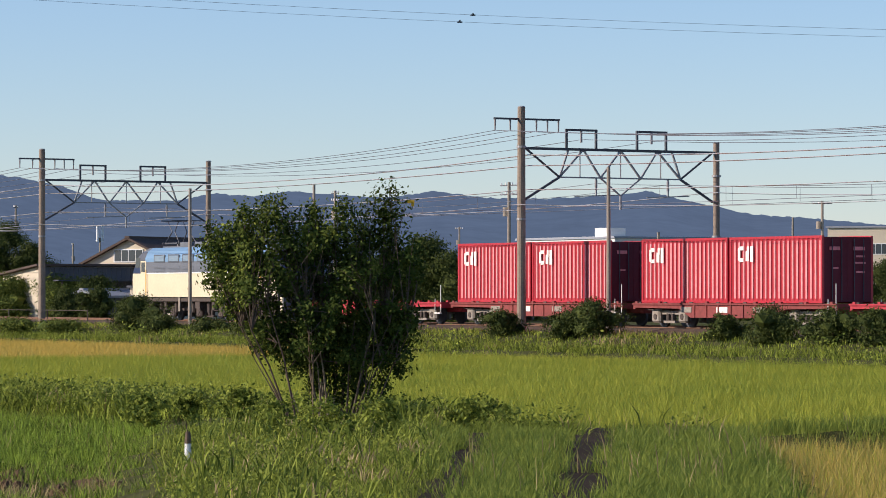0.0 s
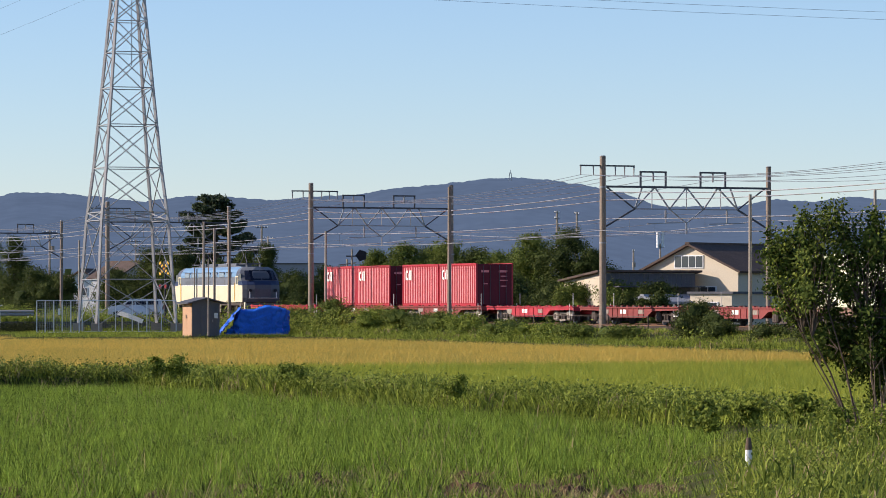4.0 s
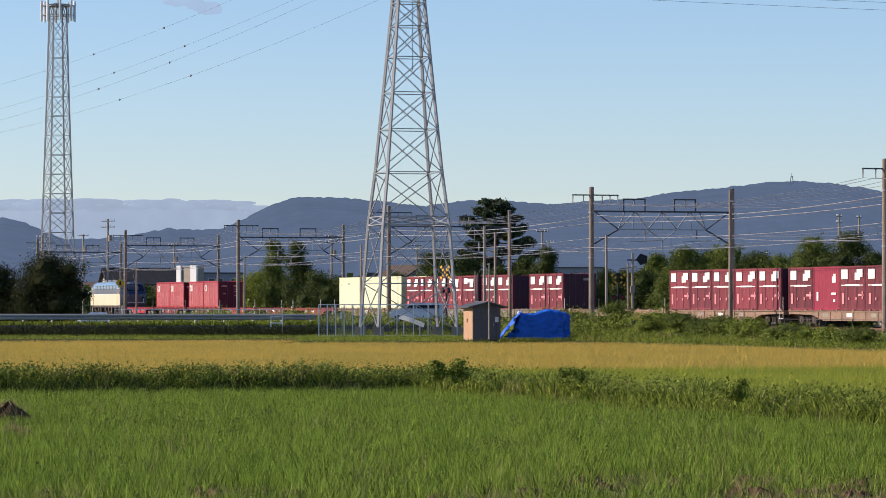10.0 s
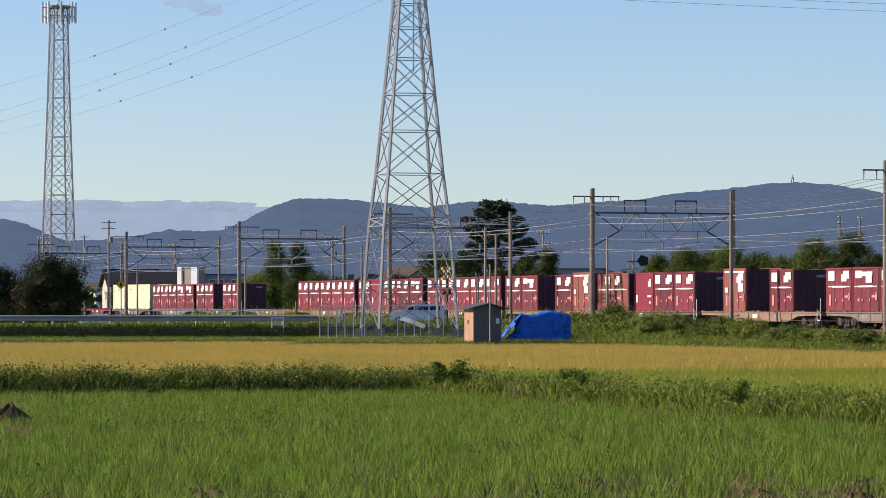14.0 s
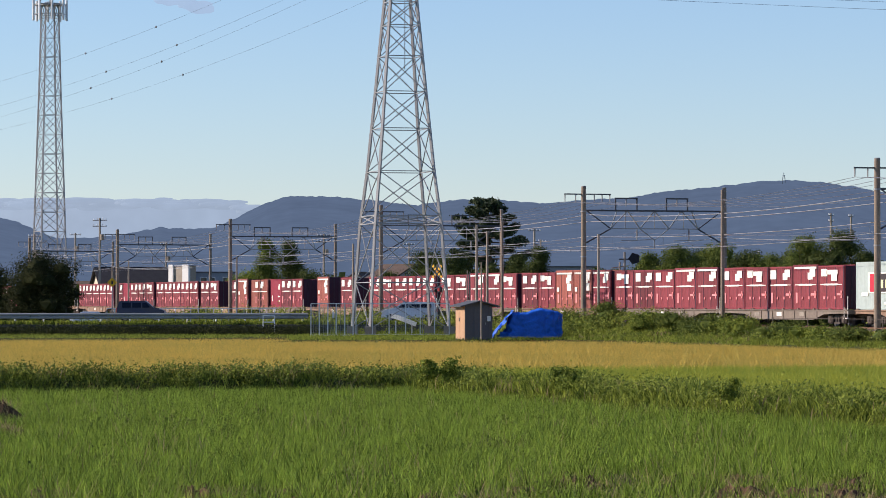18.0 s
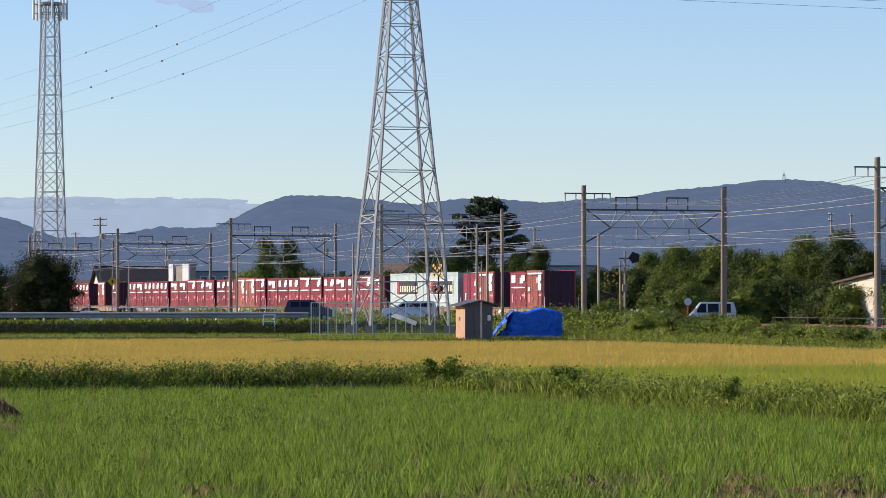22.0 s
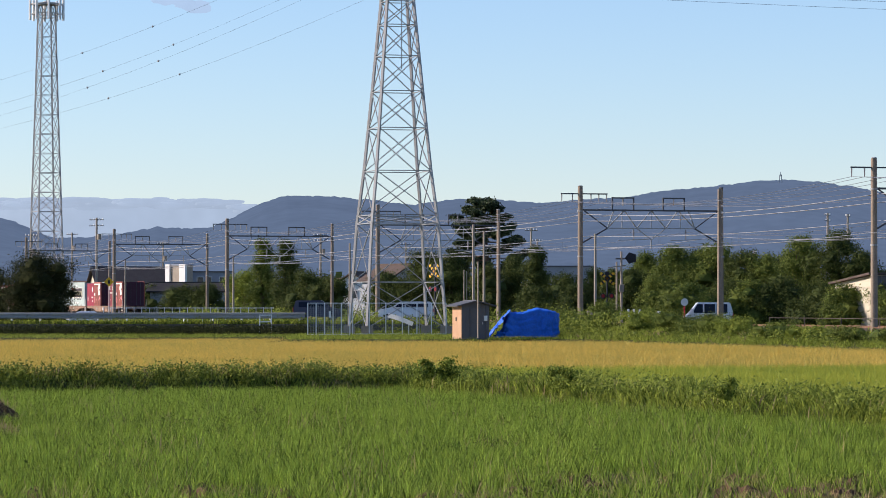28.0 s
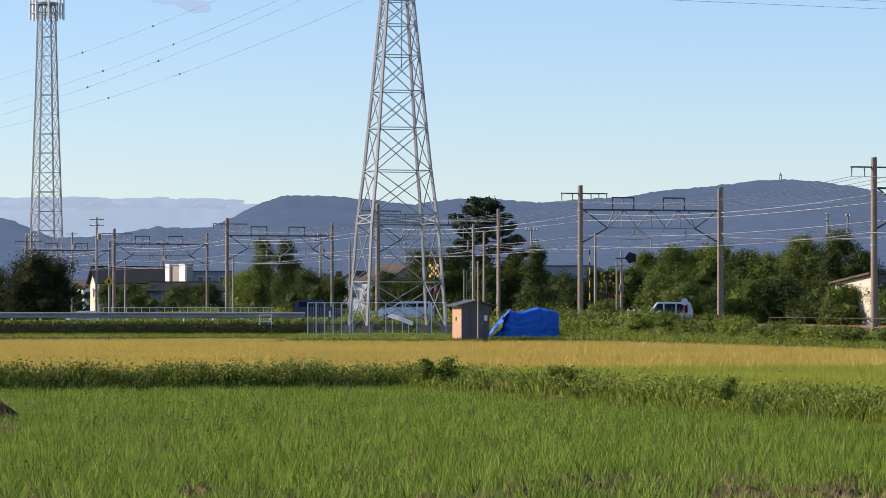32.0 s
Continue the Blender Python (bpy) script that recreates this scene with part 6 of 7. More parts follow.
    hall = house(c, TH, fw, fl, 7.4, 0.0, M["house_white"], M["house_white"], "long white factory hall with a high window band", (("l", 0, 5.7, 15.5, 0.75), ("f", 0, 5.7, 22, 0.7), ("f", -2, 3.0, 15, 0.6)), 0.2, "factory")
    part("roof_box", boxes(((-fw / 2 + 1.2, -fl / 2 + 2.6, 7.9), (1.8, 2.6, 0.9))), M["house_white"], hall)
    part("roof_edge", boxes(((-fw / 2 - 0.12, 0, 7.42), (0.1, fl + 0.3, 0.2)), ((0, -fl / 2 - 0.12, 7.42), (fw + 0.3, 0.1, 0.2))), M["house_grey"], hall)
    house(ray_at(20.35, 322, 0.2), radians(-30), 8.0, 9.0, 7.9, 0.0, M["house_cream"], M["house_grey"], "pale flat-roofed block beyond the factory", (("f", 0, 6.0, 5.0, 0.9),), 0.2, "factory")
    # scattered far houses under the hills
    rng = random.Random(3)
    for i in range(26):
        az = rng.uniform(-7, 20)
        d = rng.uniform(620, 1100)
        house(ray_at(az, d, 0.2), radians(rng.uniform(-80, 80)), rng.uniform(7, 10), rng.uniform(8, 14), rng.uniform(4.5, 6.5), rng.uniform(1.2, 2.2), rng.choice((M["house_cream"], M["house_white"], M["house_grey"])), M["tile_roof"], "small tiled house far off below the hills", (("f", -1.5, 4.0, 1.4, 1.1), ("f", 1.8, 4.0, 1.4, 1.1)))


build_houses()


def far_woods():
    """A broken line of dark groves below the hills."""
    rng = np.random.default_rng(21)
    pts = []
    for i in range(260):
        az = rng.uniform(-9, 22)
        d = rng.uniform(700, 1500)
        p = ray_at(az, d)
        r = rng.uniform(3, 7)
        k = 34
        q = rng.normal(0, 1, (k, 3)) * np.array([r * 0.9, r * 0.9, r * 0.30]) + np.array([p.x, p.y, r * 0.55])
        q[:, 2] = np.abs(q[:, 2])
        pts.append(q)
    v, f = leaf_cloud(np.concatenate(pts), 3, 0.8, 2.6, rng)
    tagged(mesh_of("far_woods", v, f, M["leaf_dark"]), "dark far-off groves below the hills", "woods", kind="stuff")


far_woods()


# ---------------------------------------------------------------- vehicles
def vehicle(name, at, turn, L, W, H, hood, paint, label, category):
    """A small car or van, nose to +x: body, glasshouse, wheels, lamps."""
    ob = empty(name, Matrix.Translation(at) @ Matrix.Rotation(turn, 4, 'Z'), label, category)
    bm = bmesh.new()
    prof = [(-L / 2, 0.32), (L / 2 - 0.05, 0.32), (L / 2, 0.55), (L / 2 - 0.05, 0.85), (L / 2 - hood, 0.98), (L / 2 - hood - 0.55, H), (-L / 2 + 0.2, H), (-L / 2, H * 0.62)]
    ins = [0, 0, 0, 0.02, 0.04, 0.14, 0.14, 0.04]
    a = [bm.verts.new((x, -W / 2 + k, z)) for (x, z), k in zip(prof, ins)]
    b = [bm.verts.new((x, W / 2 - k, z)) for (x, z), k in zip(prof, ins)]
    bm.faces.new(a)
    bm.faces.new(b[::-1])
    for i in range(len(prof)):
        j = (i + 1) % len(prof)
        bm.faces.new((a[j], a[i], b[i], b[j]))
    bmesh.ops.bevel(bm, geom=bm.edges[:], offset=0.05, segments=2, affect='EDGES')
    part("body", bm, paint, ob)
    zb, zt = 1.02, H - 0.12
    for sg in (-1, 1):
        y0, y1 = sg * (W / 2 - 0.028), sg * (W / 2 - 0.118)
        x0, x1 = L / 2 - hood - 0.12, -L / 2 + 0.35
        n = 3
        for i in range(n):
            p0 = x0 + (x1 - x0) * i / n - 0.05
            p1 = x0 + (x1 - x0) * (i + 1) / n + 0.05
            bm = bmesh.new()
            t0 = p0 - (0.38 if i == 0 else 0)
            q = [bm.verts.new(c) for c in ((p0, y0, zb), (p1, y0, zb), (p1, y1, zt), (t0, y1, zt))]
            bm.faces.new(q if sg > 0 else q[::-1])
            part("side_window", bm, M["cab_glass"], ob)
        for x in (L / 2 - 0.62, -L / 2 + 0.6):
            wh = part("wheel", pipe((x, sg * (W / 2 - 0.16), 0.28), (x, sg * (W / 2 + 0.01), 0.28), 0.28, 0.28, 18), M["rubber"], ob)
            part("hub", pipe((x, sg * (W / 2), 0.28), (x, sg * (W / 2 + 0.02), 0.28), 0.16, 0.15, 12), M["galv"], wh)
        part("mirror", boxes(((L / 2 - hood - 0.2, sg * (W / 2 + 0.1), 1.08), (0.12, 0.16, 0.16))), paint, ob)
        part("head_lamp", boxes(((L / 2 - 0.01, sg * (W / 2 - 0.25), 0.72), (0.06, 0.28, 0.16))), M["white"], ob)
        part("tail_lamp", boxes(((-L / 2 - 0.0, sg * (W / 2 - 0.12), 0.85), (0.05, 0.14, 0.3))), M["mark_red"], ob)
    bm = bmesh.new()
    q = [bm.verts.new(c) for c in ((L / 2 - hood - 0.03, -W / 2 + 0.12, 1.03), (L / 2 - hood - 0.03, W / 2 - 0.12, 1.03), (L / 2 - hood - 0.50, W / 2 - 0.2, H - 0.08), (L / 2 - hood - 0.50, -W / 2 + 0.2, H - 0.08))]
    bm.faces.new(q)
    part("windscreen", bm, M["glass_dark"], ob)
    part("bumper", boxes(((L / 2 - 0.02, 0, 0.42), (0.12, W - 0.1, 0.2)), ((-L / 2 + 0.02, 0, 0.42), (0.12, W - 0.1, 0.2))), paint, ob)
    return ob


van = vehicle("delivery_van", (18.4, 251.0, 0.47), radians(180), 3.4, 1.48, 1.76, 0.35, M["car_white"], "small white delivery van waiting at the level crossing", "van")
dark_car = vehicle("dark_car", (-17.2, 252.2, 0.87), 0.0, 3.4, 1.48, 1.5, 0.8, M["car_grey"], "small dark purple car on the road behind the guard rail", "car")
silver_car = vehicle("silver_car", (-2.6, 252.0, 0.87), radians(180), 3.9, 1.66, 1.42, 0.95, M["car_silver"], "silver car standing at the level crossing", "car")
low_car = vehicle("white_car", (-26.0, 256.8, 0.25), radians(180), 2.2, 1.4, 1.35, 0.3, M["car_white"], "white car roof showing above the guard rail", "car")


def barrier(x, y, turn, L, label):
    """A lifting crossing barrier: the striped arm is a part that turns on its box."""
    ob = empty("crossing_barrier", Matrix.Translation((x, y, 0.75)) @ Matrix.Rotation(turn, 4, 'Z'), label, "crossing barrier", "crossing barriers")
    part("drive_box", rounded((0, 0, 0.45), (0.4, 0.4, 0.9), 0.04), M["concrete"], ob)
    arm = part("barrier_arm", pipe((0, 0, 0), (L, 0, 0), 0.045, 0.03, 8), M["yellow"], ob)
    for i in range(int(L / 0.9)):
        part("arm_stripe", pipe((0.5 + i * 0.9, 0, 0), (0.9 + i * 0.9, 0, 0), 0.05, 0.045, 8), M["black"], arm)
    return arm


ARMS = [barrier(10.3, 249.6, radians(90), 4.6, "yellow and black lifting barrier of the level crossing")]

mir = empty("road_mirror", Matrix.Translation(ray_at(3.88, 249.0, 0.6)), "round white sign on a thin red post", "sign")
part("post", pipe((0, 0, -0.2), (0, 0, 1.9), 0.045, 0.045, 8), M["mark_red"], mir)
part("disc", pipe((0, -0.06, 1.65), (0, -0.09, 1.65), 0.26, 0.26, 20), M["white"], mir)
for az in (2.98, 3.07, 3.16):
    ob = part("marker_post", rounded((0, 0, 0.6), (0.16, 0.16, 1.2), 0.03), M["white"])
    ob.location = ray_at(az, 247.5, 0.55)
    tagged(ob, "short white marker post at the level crossing", "marker post", "marker posts")
ob = part("lamp_box", rounded((0, 0, 0.95), (0.26, 0.2, 0.26), 0.05), M["white"])
ob.location = ray_at(3.47, 246.5, 0.55)
bar("stand", (0, 0, -0.1), (0, 0, 0.9), 0.05, M["galv"], ob)
tagged(ob, "small white box on a short stand", "box")

hm = empty("hilltop_mast", Matrix.Translation(ray_at(5.42, 4260, 146)), "tiny pale relay mast on the hilltop", "mast")
for x in (-2.2, 2.2):
    bar("leg", (x, 0, -6), (x * 0.4, 0, 9), 0.8, M["galv"], hm)
bar("antenna", (0, 0, 7), (0, 0, 12), 0.6, M["galv"], hm)
ys = empty("warning_sign", Matrix.Translation(ray_at(-5.36, 256.5, 0.5)), "yellow diamond warning sign on a thin post", "sign")
part("post", pipe((0, 0, -0.2), (0, 0, 3.0), 0.04, 0.04, 8), M["galv"], ys)
bm = bmesh.new()
box(bm, (0, 0, 0), (0.5, 0.03, 0.5), Matrix.Rotation(radians(45), 3, 'Y'))
plate = part("plate", bm, M["yellow"], ys)
plate.location = (0, -0.06, 3.2)
part("symbol", boxes(((0, -0.02, 0), (0.12, 0.02, 0.25))), M["black"], plate)


# ---------------------------------------------------------------- the train: y forward along the line, x to its right, z from the rail
MOVERS = []          # (thing, metres behind the train's reference, height over the rail)


def ribbed_side(L, H, x, out, pitch, depth, z0):
    """A corrugated side wall in the y-z plane."""
    bm = bmesh.new()
    k = max(4, int(L / pitch))
    prev = None
    for i in range(k * 4 + 1):
        y = -L / 2 + L * i / (k * 4)
        d = (0, 0, depth, depth)[i % 4]
        pair = [bm.verts.new((x - out * d, y, z0)), bm.verts.new((x - out * d, y, z0 + H))]
        if prev:
            f = (prev[0], pair[0], pair[1], prev[1])
            bm.faces.new(f if out > 0 else f[::-1])
        prev = pair
    return bm


def container(name, L, H, W, material, label, kind, group):
    """A freight container on its bottom; kind picks the markings and ribs."""
    ob = empty(name, Matrix.Identity(4), label, "freight container", group)
    p = 0.10
    part("shell", boxes(((0, 0, H / 2), (W - 0.16, L - 0.1, H - 0.12))), material, ob)
    for out in (-1, 1):
        rib = {"cn": (0.29, 0.045), "cream": (0.5, 0.012), "blue": (0.5, 0.012)}.get(kind, (0.31, 0.03))
        part("side_wall", ribbed_side(L - 2 * p, H - 2 * p, out * (W / 2 - 0.015), out, rib[0], rib[1], p), material, ob)
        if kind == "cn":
            # pale strips on the corrugation's proud faces paint the sun's glint
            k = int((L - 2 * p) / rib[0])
            part("faded_ribs", boxes(*[((out * (W / 2 - 0.011), -L / 2 + p + (L - 2 * p) * (j + 0.125) / k, H / 2), (0.012, 0.105, H - 2 * p - 0.16)) for j in range(k)]), M["cont_glint_print"], ob, "pink strips painting the sun's glint on the ribs")
        for y in (-1, 1):
            part("corner_post", boxes(((out * (W / 2 - p / 2), y * (L / 2 - p / 2), H / 2), (p, p, H))), material, ob)
        part("top_rail", boxes(((out * (W / 2 - p / 2), 0, H - p / 2), (p, L - 2 * p, p))), material, ob)
        part("bottom_rail", boxes(((out * (W / 2 - p / 2), 0, p / 2), (p, L - 2 * p, p))), material, ob)
    for y in (-1, 1):
        # end doors of the red kinds carry their shade as a darker colour
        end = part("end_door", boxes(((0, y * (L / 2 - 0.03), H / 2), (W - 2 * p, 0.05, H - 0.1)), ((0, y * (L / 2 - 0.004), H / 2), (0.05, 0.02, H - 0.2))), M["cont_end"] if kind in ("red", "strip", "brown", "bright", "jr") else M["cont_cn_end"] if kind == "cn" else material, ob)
        if kind in ("red", "jr", "strip") and y < 0:
            part("emblem_block", boxes(((0.55, y * (L / 2 + 0.004), 2.08), (0.62, 0.014, 0.16))), M["galv"], end)
        if kind == "cn":
            for x, z, w in ((-0.62, 2.1, 0.5), (0.55, 2.1, 0.55), (0.6, 1.8, 0.4), (0.6, 1.55, 0.5), (-0.6, 1.35, 0.3), (0.6, 1.2, 0.4)):
                part("code_bar", boxes(((x, y * (L / 2 + 0.004), z), (w, 0.014, 0.07 if z < 2 else 0.14))), M["cont_glint_print"], end)
        for x in (-0.75, -0.3, 0.3, 0.75):
            part("lock_rod", pipe((x, y * (L / 2 + 0.02), 0.12), (x, y * (L / 2 + 0.02), H - 0.12), 0.022, 0.022, 6), M["steel_dark"] if kind != "cream" else M["galv"], end)
    for x in (-1, 1):
        xx = x * (W / 2 + 0.012)
        def sign(nm, y, z, w, h, m=M["mark"], lift=0.0):
            part(nm, boxes(((xx + x * lift, y * x, z), (0.012, w, h))), m, ob)
        if kind in ("red", "strip", "brown", "jr"):
            if kind != "brown":
                sign("stripe", 0, 1.42, L - 1.7, 0.10)
                sign("stripe", 0, 1.42, L - 0.6, 0.05, lift=-0.003)
            if kind == "jr":
                sign("emblem_block", -0.95, 2.10, 0.85, 0.42)
                sign("emblem_block", 0.45, 1.94, 0.80, 0.62, lift=0.005)
                sign("emblem_block", 0.15, 2.12, 1.55, 0.26)
            else:
                if kind == "red":
                    sign("emblem_square", -1.05, 2.04, 0.88, 0.54)
                sign("emblem_block", 0.72, 1.92, 0.70, 0.40)
                sign("emblem_block", 1.05, 2.10, 0.80, 0.44, lift=0.005)
            sign("code_bar", -0.95 if kind == "jr" else -1.25, 0.66, 0.26, 0.62 if kind != "jr" else 0.16, M["cont_glint_print"])
            for y in (-0.62, 0.62):
                sign("door_seam", y, H / 2, 0.05, H - 0.25, M["cont_end"], -0.004)
            sign("end_seam", L / 2 - 0.09, H / 2, 0.09, H - 0.1, M["cont_end"], -0.004)
            for y, z, w, hh in ((1.20, 0.86, 0.75, 0.13), (1.42, 0.86, 0.16, 0.42), (-0.45, 0.66, 0.14, 0.14), (0.55, 0.66, 0.16, 0.16)):
                sign("code_bar", y, z, w, hh, M["cont_glint_print"])
            if kind in ("strip", "brown"):
                sign("name_strip", 0, 2.40, L - 0.45, 0.12)
            if kind == "brown":
                sign("emblem_square", 1.0, 1.45, 0.8, 0.5)
                sign("code_bar", -1.3, 1.3, 0.45, 0.3)
        elif kind == "bright":
            sign("emblem_block", 1.15, 1.75, 0.5, 0.35)
            sign("emblem_block", 1.25, 1.98, 0.3, 0.2, lift=0.005)
            sign("code_bar", -1.2, 0.8, 0.25, 0.5)
            sign("code_bar", 1.1, 0.95, 0.7, 0.12)
            sign("code_bar", 1.2, 0.55, 0.25, 0.14)
        elif kind == "cn":
            y0 = -L / 2 + 0.85
            sign("emblem_block", y0 - 0.18, 1.92, 0.15, 0.50)
            sign("emblem_block", y0 - 0.02, 2.15, 0.26, 0.15)
            sign("emblem_block", y0 - 0.02, 1.69, 0.26, 0.15)
            sign("emblem_block", y0 + 0.36, 1.84, 0.20, 0.40)
            sign("emblem_block", y0 + 0.42, 2.08, 0.14, 0.28, lift=0.004)
            sign("emblem_block", y0 + 0.66, 1.92, 0.20, 0.62)
        elif kind == "cream":
            sign("code_bar", 0, 2.05, 0.5, 0.12, M["concrete"])
            sign("code_bar", -2.3, 1.9, 0.25, 0.06, M["concrete"])
        elif kind == "blue":
            sign("sign_frame", 0.3, 1.48, L * 0.68, 1.16)
            part("sign_panel", boxes(((xx + x * 0.006, 0.3 * x, 1.48), (0.012, L * 0.64, 1.0))), M["mark_black"], ob)
            part("sign_wedge", boxes(((xx + x * 0.012, (0.3 - L * 0.285) * x, 1.48), (0.012, L * 0.06, 1.0))), M["mark_red"], ob)
            for i in range(8):
                part("emblem_block", boxes(((xx + x * 0.012, (0.3 - L * 0.205 + i * L * 0.069) * x, 1.42), (0.012, L * 0.036, 0.46))), M["cont_cream"], ob)
            sign("code_bar", 0.2, 2.3, 0.5, 0.14)
            sign("code_bar", -3.2, 0.85, 0.9, 0.2)
            sign("code_bar", 0.3, 0.35, 1.8, 0.14)
    return ob


def bogie(parent, y, material, wheels=(-0.95, 0.95)):
    bg = part("bogie", boxes(((-0.82, y, 0.60), (0.14, 2.5, 0.16)), ((0.82, y, 0.60), (0.14, 2.5, 0.16)), ((0, y, 0.55), (1.7, 0.35, 0.2))), material, parent)
    for x in (-0.88, 0.88):
        for dy in (-0.16, 0.16):
            part("spring", pipe((x, y + dy, 0.26), (x, y + dy, 0.56), 0.11, 0.11, 8), M["bogie"], bg)
        part("spring_plank", boxes(((x, y, 0.22), (0.2, 0.8, 0.10))), material, bg)
    for dy in wheels:
        for x in (-0.53, 0.53):
            part("wheel", pipe((x - 0.06, y + dy, 0.43), (x + 0.06, y + dy, 0.43), 0.43, 0.43, 20), M["steel_dark"], bg)
        for x in (-0.9, 0.9):
            part("axle_box", rounded((x, y + dy, 0.46), (0.24, 0.60, 0.56), 0.08, 1), material, bg)
            part("axle_cap", pipe((x, y + dy, 0.43), (x * 1.16, y + dy, 0.43), 0.14, 0.12, 12), M["bogie"], bg)
    return bg


def wagon(name, L, material, bog, label, deck=0.98):
    """A skeletal container flat wagon, L metres over the couplers; its front coupler is at y = 0."""
    ob = empty(name, Matrix.Identity(4), label, "container wagon", "container wagons")
    c = -L / 2
    D = L - 0.8
    for x in (-1.2, 1.2):
        bm = bmesh.new()
        prof = [(-D / 2, 0.78), (-D / 2 + 3.4, 0.72), (-D / 2 + 5.0, 0.40), (D / 2 - 5.0, 0.40), (D / 2 - 3.4, 0.72), (D / 2, 0.78)]
        if L < 16:
            prof = [(-D / 2, 0.80), (-D / 2 + 3.3, 0.76), (-D / 2 + 4.1, 0.40), (D / 2 - 4.1, 0.40), (D / 2 - 3.3, 0.76), (D / 2, 0.80)]
        lo = [[bm.verts.new((x + dx, c + y, z)) for y, z in prof] for dx in (-0.06, 0.06)]
        hi = [[bm.verts.new((x + dx, c + y, deck)) for y, z in prof] for dx in (-0.06, 0.06)]
        for i in range(len(prof) - 1):
            bm.faces.new((lo[0][i], lo[0][i + 1], hi[0][i + 1], hi[0][i]))
            bm.faces.new((lo[1][i + 1], lo[1][i], hi[1][i], hi[1][i + 1]))
            bm.faces.new((hi[0][i], hi[0][i + 1], hi[1][i + 1], hi[1][i]))
            bm.faces.new((lo[0][i + 1], lo[0][i], lo[1][i], lo[1][i + 1]))
        out = 0.075 if x > 0 else -0.075
        box(bm, (x + out, c, deck - 0.03), (0.10, D, 0.06))
        for i in range(-3, 4):
            box(bm, (x + out * 0.9, c + i * (D / 2 - 4.4) / 3, 0.69), (0.06, 0.07, 0.52))
        for i in range(9):
            box(bm, (x + out * 0.6, c - D / 2 + 0.3 + i * (D - 0.6) / 8, deck + 0.03), (0.14, 0.16, 0.09))
        part("side_sill", bm, material, ob)
        for i in range(3):
            part("code_panel", boxes(((x + (0.07 if x > 0 else -0.07), c + (-0.3 + 0.3 * i) * D * 0.6 + 0.6, 0.72), (0.012, 0.75, 0.22))), M["mark"] if i == 1 else M["bogie_pale"], ob)
    part("deck", boxes(((0, c, deck - 0.06), (2.3, D, 0.08)), ((0, c, 0.75), (0.4, D, 0.4))), material, ob)
    for y in (-D / 2 + 0.06, D / 2 - 0.06):
        part("end_beam", boxes(((0, c + y, 0.86), (2.5, 0.14, 0.26))), material, ob)
    for y, sgn in ((-L / 2 + 0.2, 1), (L / 2 - 0.2, -1)):
        part("coupler", boxes(((0, c + y, 0.82), (0.28, 0.55, 0.28))), M["bogie"], ob)
    n = 5 if L > 16 else 4
    for i in range(n * 2):
        y = -D / 2 + 0.45 + (D - 0.9) * i / (n * 2 - 1)
        for x in (-1.16, 1.16):
            part("twist_lock", boxes(((x, c + y, deck + 0.02), (0.2, 0.22, 0.07))), M["bogie"], ob)
    for y in (-D / 2 + 2.2, D / 2 - 2.2):
        bogie(ob, c + y, bog)
    for x in (-1.27, 1.27):
        part("hand_rail", pipe((x, c - D / 2 + 0.05, 0.55), (x, c - D / 2 + 0.05, 1.75), 0.02, 0.02, 6), M["mark"], ob)
        part("hand_rail", pipe((x, c - D / 2 + 0.55, 0.55), (x, c - D / 2 + 0.55, 1.15), 0.02, 0.02, 6), M["mark"], ob)
        part("step", boxes(((x, c - D / 2 + 0.3, 0.5), (0.08, 0.5, 0.05))), M["mark"], ob)
    return ob


